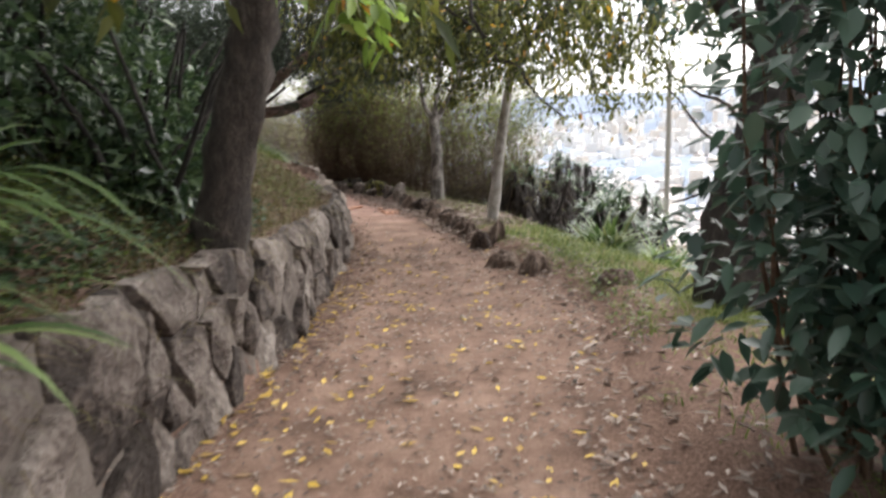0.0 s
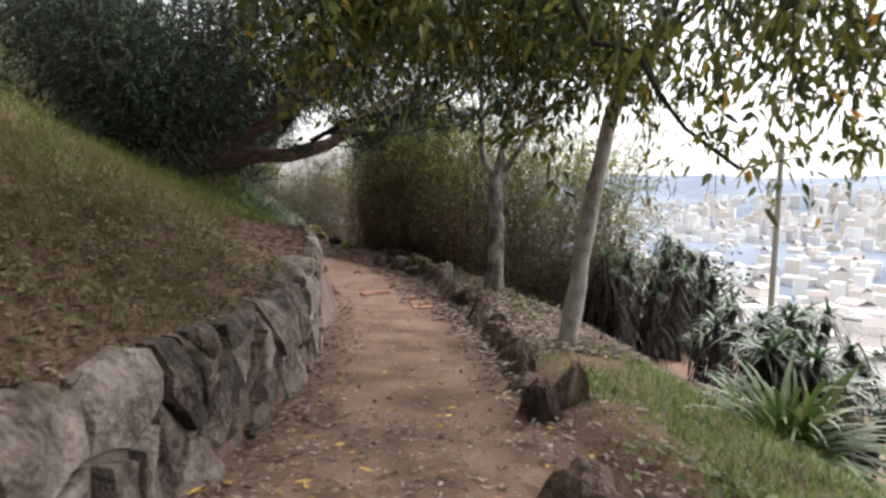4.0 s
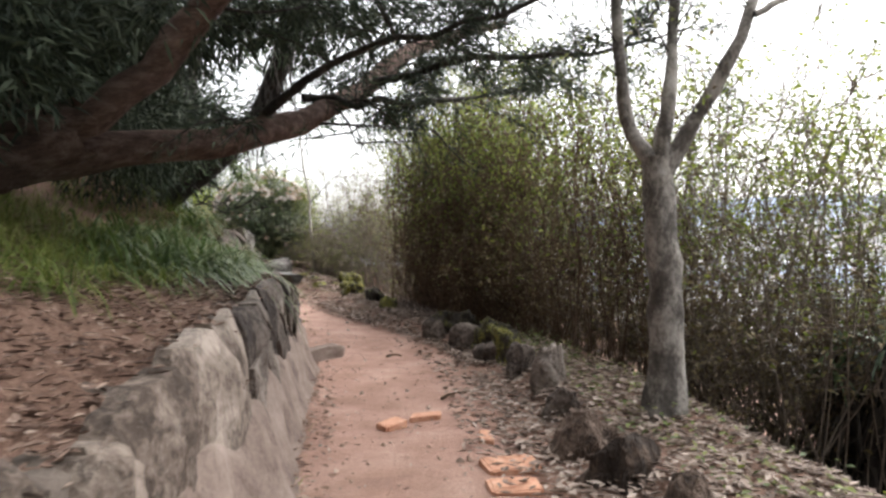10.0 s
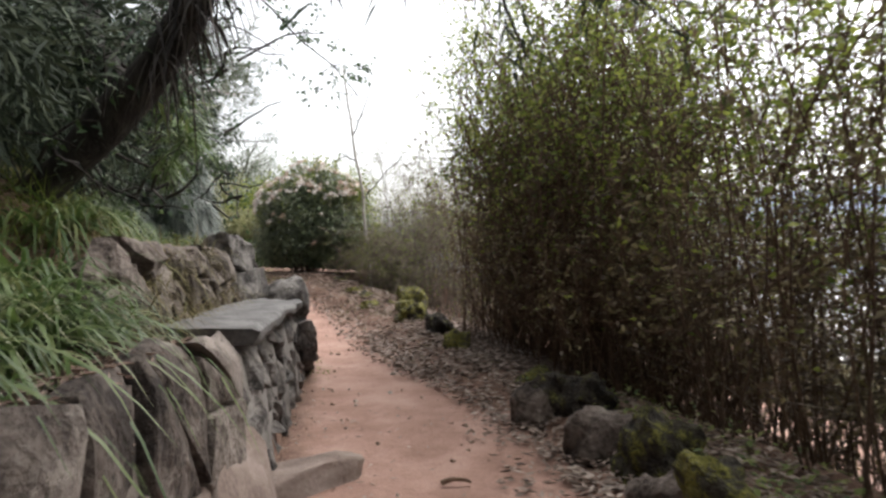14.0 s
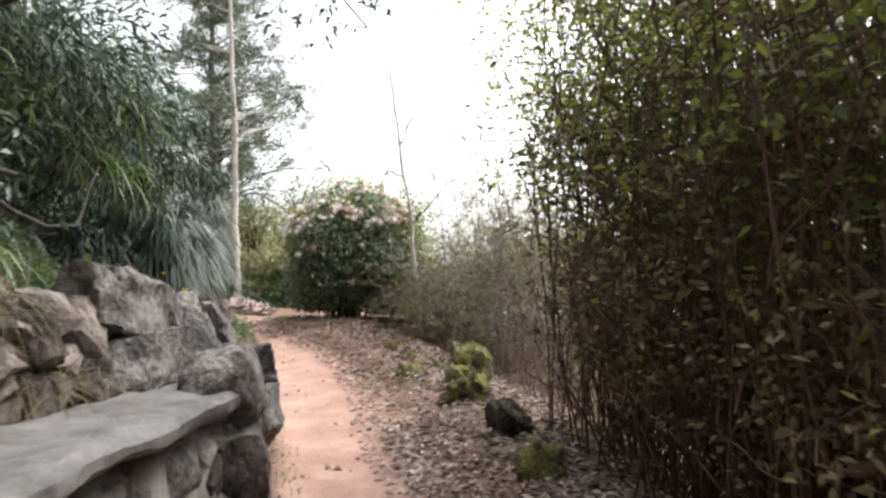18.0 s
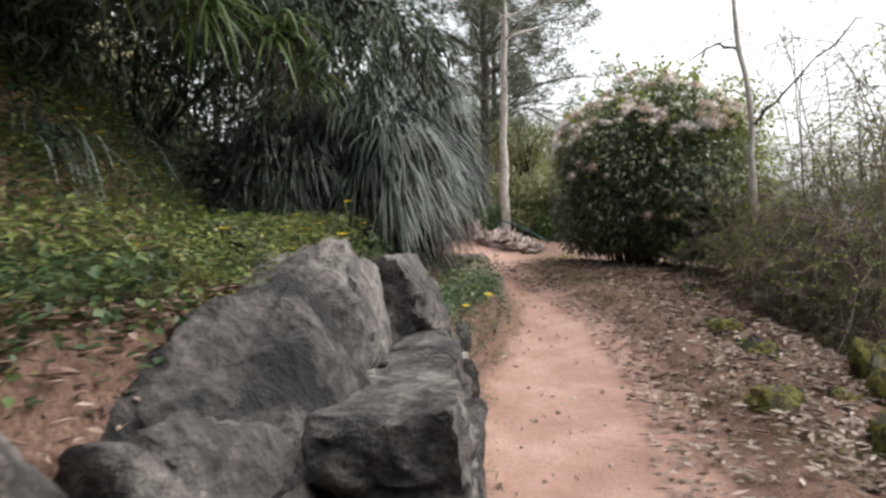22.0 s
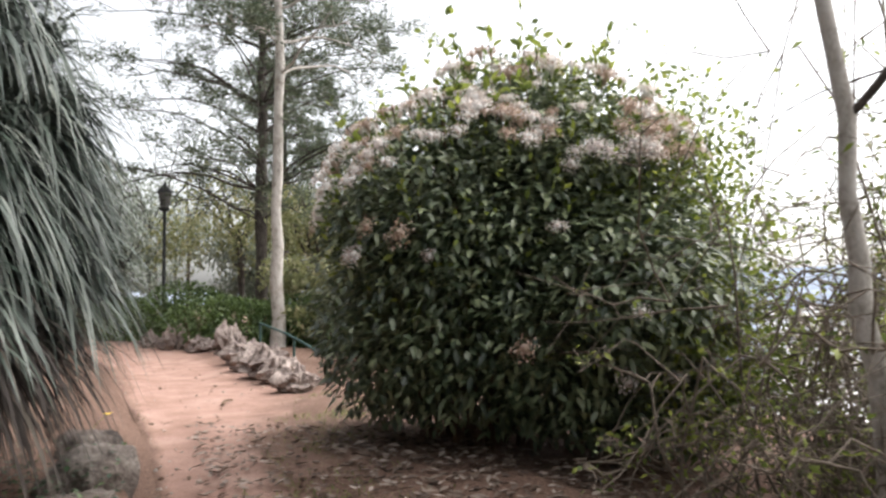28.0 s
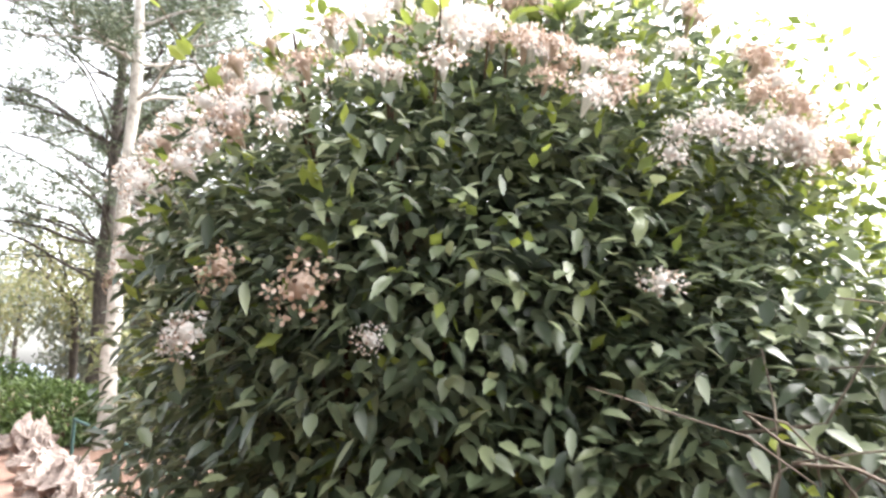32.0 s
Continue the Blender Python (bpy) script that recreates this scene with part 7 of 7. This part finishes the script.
def high_bank_tree():
    x, y = -6.05, 13.9
    z = float(ground_z(x, y))
    t = thing("bank_tree", x, y, z, "dark trunked tree high on the grassy bank", "tree")
    p = limb("trunk", [(x, y, z - 0.2), (x + 0.03, y, z + 1.2), (x - 0.05, y, 4.3), (x + 0.3, y, 5.6)], 0.17, 0.1, DARKBARK, t, 14, 0.015, 10)
    lines = []
    for e in [[p[10], (x - 0.8, y, 5.4), (x - 1.6, y + 0.2, 5.8)], [p[11], (x + 0.9, y - 0.2, 5.6), (x + 1.7, y - 0.4, 5.9)], [p[9], (x - 0.5, y - 0.6, 4.9), (x - 1.0, y - 1.3, 5.0)]]:
        q = limb("limb", e, 0.06, 0.02, DARKBARK, t, 10, 0.02, 8)
        ln, _ = twigs_from(q, 16, 0.8, 1.0, 0.1, 0.008, 0.3, 2)
        lines += ln
    V, F = tubes(lines, 4)
    mesh_object("twig_mass", V, F, DARKBARK, t)
    P, D = spray(lines, 12, 0.7, 0.04)
    leaf_part("foliage", P, D, 0.1, 0.04, LEAF_SHRUB, t)


high_bank_tree()


def shaggy_tree():
    """A leaning dark stem with shaggy dead leaves over a tangle of crooked twigs on the bank."""
    t = thing("leaning_yucca", -5.5, 16.6, 1.4, "leaning dark stem with shaggy dead leaves above the bench", "tree")
    p = limb("trunk", [(-5.6, 16.6, 1.2), (-4.75, 16.8, 1.95), (-4.1, 16.75, 2.5), (-3.75, 16.6, 3.0), (-3.5, 16.5, 3.6), (-3.35, 16.5, 4.2)], 0.125, 0.085, DARKBARK, t, 16, 0.015, 11)
    limb("limb", [(-4.6, 16.8, 2.15), (-5.0, 17.0, 2.6), (-5.1, 17.2, 3.3), (-5.0, 17.3, 4.0)], 0.09, 0.06, DARKBARK, t, 10, 0.02, 9)
    n = 420
    k = rng.integers(5, 13, n)
    blade_part("dead_foliage", p[k] + rng.normal(0, 0.07, (n, 3)), rand_dirs(n, -0.9, 0.1), 0.36, 0.02, DEADSTRAP, t, 0.9, 4, "shaggy dead leaves hanging round the stem")
    lines = []
    for _ in range(90):
        a = np.array([rng.uniform(-5.9, -4.5), rng.uniform(16.0, 18.2), rng.uniform(1.5, 2.9)])
        e = a + rand_dirs(1, -0.6, 0.7)[0] * rng.uniform(0.3, 0.8)
        lines.append((bend([a, (a + e) / 2 + rng.normal(0, 0.12, 3), e], 7, 0.015), np.linspace(0.012, 0.004, 7)))
    V, F = tubes(lines, 5)
    mesh_object("twig_mass", V, F, DARKBARK, t)
    P, D = spray(lines, 10, 0.5, 0.06)
    leaf_part("foliage", P, D, 0.06, 0.028, LEAF_BIG, t)
    P, D = lobes_points([(-5.2, 16.8, 2.2, 0.6, 0.6, 0.6), (-4.7, 16.9, 2.5, 0.5, 0.5, 0.5), (-5.6, 17.2, 2.6, 0.8, 0.7, 0.7)], 4500, 0.8)
    leaf_part("dark_foliage", P, D + rand_dirs(len(P)) * 0.9, 0.12, 0.022, NEEDLE, t, 0.2, 0.05)
    for x, y, z in [(-4.75, 17.5, 1.95), (-4.95, 17.9, 2.0), (-4.6, 17.2, 2.1), (-5.2, 17.0, 2.4)]:
        P = np.array([x, y, z]) + rng.normal(0, 0.04, (46, 3))
        blade_part("leaf_rosette", P, rand_dirs(46, -0.3, 0.9), 0.4, 0.022, LUSH, t, 0.5, 5, "green rosette of sword leaves")


shaggy_tree()


def oak_branch_tree():
    x, z = on_left(17.2, 3.2)
    x, z = float(x), float(z)
    t = thing("evergreen_oak", x, 17.2, z, "evergreen oak on the bank with a branch hanging over the path", "tree")
    p = limb("trunk", [(x, 17.2, z - 0.2), (x + 0.2, 17.3, z + 1.2), (x + 0.5, 17.5, z + 2.2)], 0.14, 0.1, DARKBARK, t, 12, 0.01, 10)
    lines = []
    for e in [[p[-1], (-6.6, 18.2, 4.4), (-5.6, 19.4, 3.9), (-4.75, 20.4, 2.75)], [p[-1], (-6.2, 17.4, 4.6), (-5.0, 18.2, 4.4), (-4.2, 19.0, 3.7)], [p[-2], (-6.0, 16.6, 3.9), (-4.7, 16.9, 3.8), (-3.6, 17.6, 3.3)]]:
        q = limb("limb", e, 0.028, 0.006, DARKBARK, t, 14, 0.03, 7)
        ln, _ = twigs_from(q, 34, 0.45, 1.0, -0.35, 0.005, 0.4, 2)
        lines += ln
    V, F = tubes(lines, 4)
    mesh_object("twig_mass", V, F, DARKBARK, t)
    P, D = spray(lines, 7, 0.6, 0.02)
    leaf_part("foliage", P, D, 0.055, 0.03, LEAF_BIG, t)
    P, D = lobes_points([(x, 17.4, z + 2.8, 1.4, 1.4, 1.0)], 2600, 0.8)
    leaf_part("upper_foliage", P, D + rand_dirs(len(P)), 0.055, 0.028, LEAF_BIG, t)


oak_branch_tree()


# ---- far end: rocks, rail, hedge, lamp ----
def jagged_rock(x, y, z, s, h):
    """A craggy pinnacle of weathered stone, wider at the foot."""
    bm = bmesh.new()
    bmesh.ops.create_icosphere(bm, subdivisions=4, radius=1)
    off = Vector(rng.uniform(-20, 20, 3))
    for v in bm.verts:
        q = v.co.copy()
        up = (q.z + 1) / 2
        wide = 1.0 - 0.4 * up ** 1.6
        k = 1 + 0.45 * noise.fractal(q * 1.9 + off, 0.6, 2.2, 5)
        v.co = Vector((q.x * s * 0.5 * wide * k, q.y * s * 0.42 * wide * k, (up * 1.1 - 0.14) * h * (1 + 0.6 * noise.noise(q * 2.3 - off))))
    me = bpy.data.meshes.new("edging_rock")
    bm.to_mesh(me)
    bm.free()
    me.materials.append(PINKROCK)
    for p in me.polygons:
        p.use_smooth = True
    me.set_sharp_from_angle(angle=radians(30))
    ob = new("edging_rock", me)
    ob.matrix_basis = pose(x, y, z, 0, 0, rng.uniform(0, 360))
    return ob


for x, y, s, h in [(-17.4, 32.7, 0.55, 0.5), (-19.6, 33.3, 0.7, 0.46), (-16.6, 32.2, 0.6, 0.3), (-15.9, 31.6, 0.7, 0.32), (-15.0, 31.0, 0.75, 0.34), (-14.3, 30.6, 0.8, 0.36), (-13.7, 30.2, 0.6, 0.28), (-18.5, 33.0, 0.7, 0.26), (-20.6, 33.5, 0.5, 0.3), (-13.0, 29.7, 0.5, 0.25)]:
    g = float(ground_z(x, y))
    ob = jagged_rock(x, y, g, s, h)
    tagged(ob, "jagged pinkish rock at the edge of the path", "rock", "jagged edging rocks")


def handrail(name, pts, h, mat, label, r=0.02, mid=True):
    t = thing(name, *pts[0], label, "railing")
    for p in pts:
        V, F = tubes([([(p[0], p[1], p[2] - 0.1), (p[0], p[1], p[2] + h)], [r, r])], 8)
        mesh_object("post", V, F, mat, t)
    for q in ((h, h * 0.5) if mid else (h,)):
        V, F = tubes([(bend([(a, b, c + q) for a, b, c in pts], 16), np.full(16, r))], 8)
        mesh_object("bar", V, F, mat, t)


handrail("handrail", [(-15.9, 32.0, 0.4), (-15.1, 31.9, 0.2), (-14.2, 31.7, -0.1)], 0.62, GREENIRON, "green painted iron handrail going down steps", mid=False)
rail_y = [7.0, 8.6, 10.2, 11.8, 13.4]
handrail("walk_railing", [(float(on_right(y, 5.1)[0]), y, float(on_right(y, 5.1)[1])) for y in rail_y], 0.85, RAILSTEEL, "pale metal railing along the lower walk", 0.025)


def lamp_post(x, y):
    z = float(ground_z(x, y))
    t = thing("street_lamp", x, y, z, "black cast iron lamp post with a lantern", "lamp")
    V, F = tubes([([(x, y, z - 0.05), (x, y, z + 0.3), (x, y, z + 0.5), (x, y, z + 3.2)], [0.11, 0.1, 0.05, 0.04])], 10)
    mesh_object("post", V, F, IRON, t)
    V, F = tubes([([(x, y, z + 3.2), (x, y, z + 3.25), (x, y, z + 3.3)], [0.05, 0.14, 0.12])], 8)
    mesh_object("cradle", V, F, IRON, t)
    V, F = tubes([([(x, y, z + 3.3), (x, y, z + 3.68)], [0.11, 0.17])], 6)
    mesh_object("lantern", V, F, SLAB, t, "frosted lantern panes", smooth=False)
    V, F = tubes([([(x, y, z + 3.68), (x, y, z + 3.74), (x, y, z + 3.88), (x, y, z + 3.98)], [0.21, 0.19, 0.06, 0.01])], 8)
    mesh_object("cap", V, F, IRON, t)


lamp_post(-23.1, 35.7)


def box_hedge(x, y, rx, ry, h, n):
    z = float(ground_z(x, y))
    t = thing("clipped_hedge", x, y, z, "low rounded clipped green hedge", "hedge", "clipped hedges")
    P, D = lobes_points([(x, y, z + h * 0.45, rx, ry, h * 0.58), (x + rx * 0.5, y, z + h * 0.4, rx * 0.6, ry, h * 0.5)], n, 0.3)
    P, D = above_ground(P, D, 0.02)
    leaf_part("foliage", P, D + rand_dirs(len(P)) * 0.7, 0.1, 0.055, LEAF_BOX, t)
    st = [(bend([(x + a * rx, y, z - 0.05), (x + a * rx * 1.1, y, z + h * 0.3), (x + a * rx * 1.25, y, z + h * 0.6)], 5), np.linspace(0.03, 0.01, 5)) for a in np.linspace(-0.6, 0.6, 7)]
    V, F = tubes(st, 5)
    mesh_object("stem_mass", V, F, STEM, t)


for x, y, rx, ry, h, n in [(-19.0, 34.0, 1.6, 0.9, 0.95, 5200), (-21.4, 35.0, 1.1, 0.9, 1.35, 4600), (-17.6, 34.8, 1.2, 0.8, 1.0, 4400), (-23.6, 35.2, 1.6, 1.0, 1.0, 4400), (-15.6, 34.6, 1.3, 0.8, 0.95, 3600), (-13.6, 33.8, 1.3, 0.8, 0.9, 3600)]:
    box_hedge(x, y, rx, ry, h, n)


def far_tree(x, y, h, r, mat, label, n=2600, low=0.45):
    z = float(ground_z(x, y))
    t = thing("broadleaf_tree", x, y, z, label, "tree", "trees in the distance")
    p = limb("trunk", [(x, y, z - 0.2), (x + 0.1, y, z + h * 0.3), (x, y, z + h * 0.6)], 0.12, 0.06, BARK, t, 9, 0.03, 8)
    lines = []
    for _ in range(9):
        a = rng.uniform(0, 6.28)
        e = p[-1] + np.array([math.cos(a) * r * 0.7, math.sin(a) * r * 0.7, h * rng.uniform(0.05, 0.35)])
        lines.append((bend([p[rng.integers(4, 9)], (p[-1] + e) / 2, e], 6, 0.05), np.linspace(0.05, 0.015, 6)))
    V, F = tubes(lines, 5)
    mesh_object("branch_mass", V, F, BARK, t)
    lb = [(x + rng.normal(0, r * 0.45), y + rng.normal(0, r * 0.45), z + h * rng.uniform(low, 0.85), r * rng.uniform(0.4, 0.65), r * rng.uniform(0.4, 0.65), h * rng.uniform(0.12, 0.2)) for _ in range(9)]
    P, D = lobes_points(lb, n, 0.8)
    leaf_part("crown", P, D + rand_dirs(len(P)), 0.16, 0.08, mat, t)


for x, y, h, r, m in [(-20.5, 38.5, 4.2, 1.6, LEAF_PALE), (-17.5, 38.0, 4.0, 1.5, LEAF_HEDGE), (-24, 39, 5, 2.0, LEAF_PALE), (-28, 37.5, 6, 2.4, LEAF_GLARE), (-31, 41, 7, 2.8, LEAF_GLARE), (-14.0, 37, 3.6, 1.5, LEAF_PALE), (-26, 33, 5.5, 2.2, LEAF_GLARE),
                      (-22, 30.5, 5, 2.0, LEAF_GLARE), (-11, 36, 3.6, 1.8, LEAF_PALE), (-7, 33, 3.2, 1.6, LEAF_PALE), (-3.5, 29, 2.6, 1.5, LEAF_PALE), (-35, 46, 8, 3, LEAF_GLARE), (-24, 46, 7, 3, LEAF_GLARE), (-16, 46, 6, 2.6, LEAF_PALE)]:
    far_tree(x, y, h, r, m, "tree with a loose crown in the distance")
for x, y, h, r in [(-18.6, 36.6, 2.2, 1.4), (-24.5, 40, 3.0, 1.7), (-28.5, 38.2, 3.6, 1.8), (-17.0, 35.6, 2.3, 1.4), (-28.5, 35.0, 4.2, 2.0), (-14.6, 35.4, 2.2, 1.4), (-12.2, 34.2, 2.0, 1.3), (-31, 37, 5, 2.2), (-21, 41, 4, 2.2), (-17.5, 41, 4, 2.2), (-13.5, 40, 3.4, 2)]:
    far_tree(x, y, h, r, LEAF_PALE if x > -20 else LEAF_GLARE, "loose leafy bush beyond the clipped hedge", 3600, low=0.12)
for i in range(18):
    far_tree(-48 + 3.1 * i, 47 + 6 * (i % 3), 5.5 + 2 * ((i * 7) % 3), 2.6, LEAF_GLARE if i % 2 else LEAF_HEDGE, "tree with a loose crown in the distance", 2200)
for x, y, h, r in [(6.6, 13.5, 5.2, 1.2), (5.2, 25.5, 6.0, 1.8)]:
    far_tree(x, y, h, r, LEAF_SHRUB, "low tree below the lower walk", 1800)


def utility_pole(x, y, top):
    z = float(ground_z(x, y))
    t = thing("utility_pole", x, y, z, "tall weathered pole down the slope", "pole")
    V, F = tubes([([(x, y, z - 0.2), (x, y, top)], [0.26, 0.19])], 10)
    mesh_object("pole", V, F, POLE, t)
    V, F = tubes([([(x - 0.6, y, top - 0.5), (x + 0.6, y, top - 0.5)], [0.06, 0.06])], 6)
    mesh_object("crossarm", V, F, POLE, t)


utility_pole(18.5, 58.5, 6.3)


# the town across the valley
def town():
    walls, roofs = [], []
    r = np.random.default_rng(3)
    VW, FW, VR, FR = [], [], [], []
    cube = np.array([[0, 1, 2, 3], [4, 7, 6, 5], [0, 4, 5, 1], [1, 5, 6, 2], [2, 6, 7, 3], [3, 7, 4, 0]])
    for i in range(2600):
        a = radians(r.uniform(-8, 75))
        d = r.uniform(170, 1150)
        x, y = d * math.sin(a), d * math.cos(a)
        z = float(ground_z(x, y))
        if z > 25:
            continue
        w, l, h = r.uniform(6, 13), r.uniform(6, 10), r.uniform(7, 19)
        t = r.uniform(0, 3.14)
        c, s = math.cos(t), math.sin(t)
        q = [(-w / 2, -l / 2), (w / 2, -l / 2), (w / 2, l / 2), (-w / 2, l / 2)]
        q = [(x + u * c - v * s, y + u * s + v * c) for u, v in q]
        b = 8 * (len(VW) // 8)
        VW += [(u, v, z - 12) for u, v in q] + [(u, v, z + h) for u, v in q]
        FW.append(cube + b)
        if r.random() < 0.4:
            b = len(VR)
            o = [(x + (u - x) * 1.06, y + (v - y) * 1.06) for u, v in q]
            e1, e2 = [((o[0][k] + o[3][k]) / 2 for k in range(2)), ((o[1][k] + o[2][k]) / 2 for k in range(2))]
            VR += [(u, v, z + h + 0.1) for u, v in o] + [(*e1, z + h + 2.4), (*e2, z + h + 2.4)]
            FR += [[b, b + 1, b + 5, b + 4], [b + 2, b + 3, b + 4, b + 5]]
    t = thing("town", 300, 400, -45, "dense white houses with tiled roofs across the valley", "town", kind="stuff")
    TW = leafy("whitewashed walls", [(0.6, 0.57, 0.54), (0.78, 0.76, 0.74), (0.84, 0.84, 0.84), (0.66, 0.58, 0.5)], 0.8, 0)
    # roof colours are greyed to carry the haze over the valley
    TR = leafy("roof tiles", [(0.42, 0.36, 0.35), (0.52, 0.46, 0.44), (0.5, 0.5, 0.52)], 0.8, 0)
    mesh_object("houses", np.array(VW), np.concatenate(FW), TW, t, smooth=False)
    mesh_object("roofs", np.array(VR), np.array(FR), TR, t, smooth=False)


town()
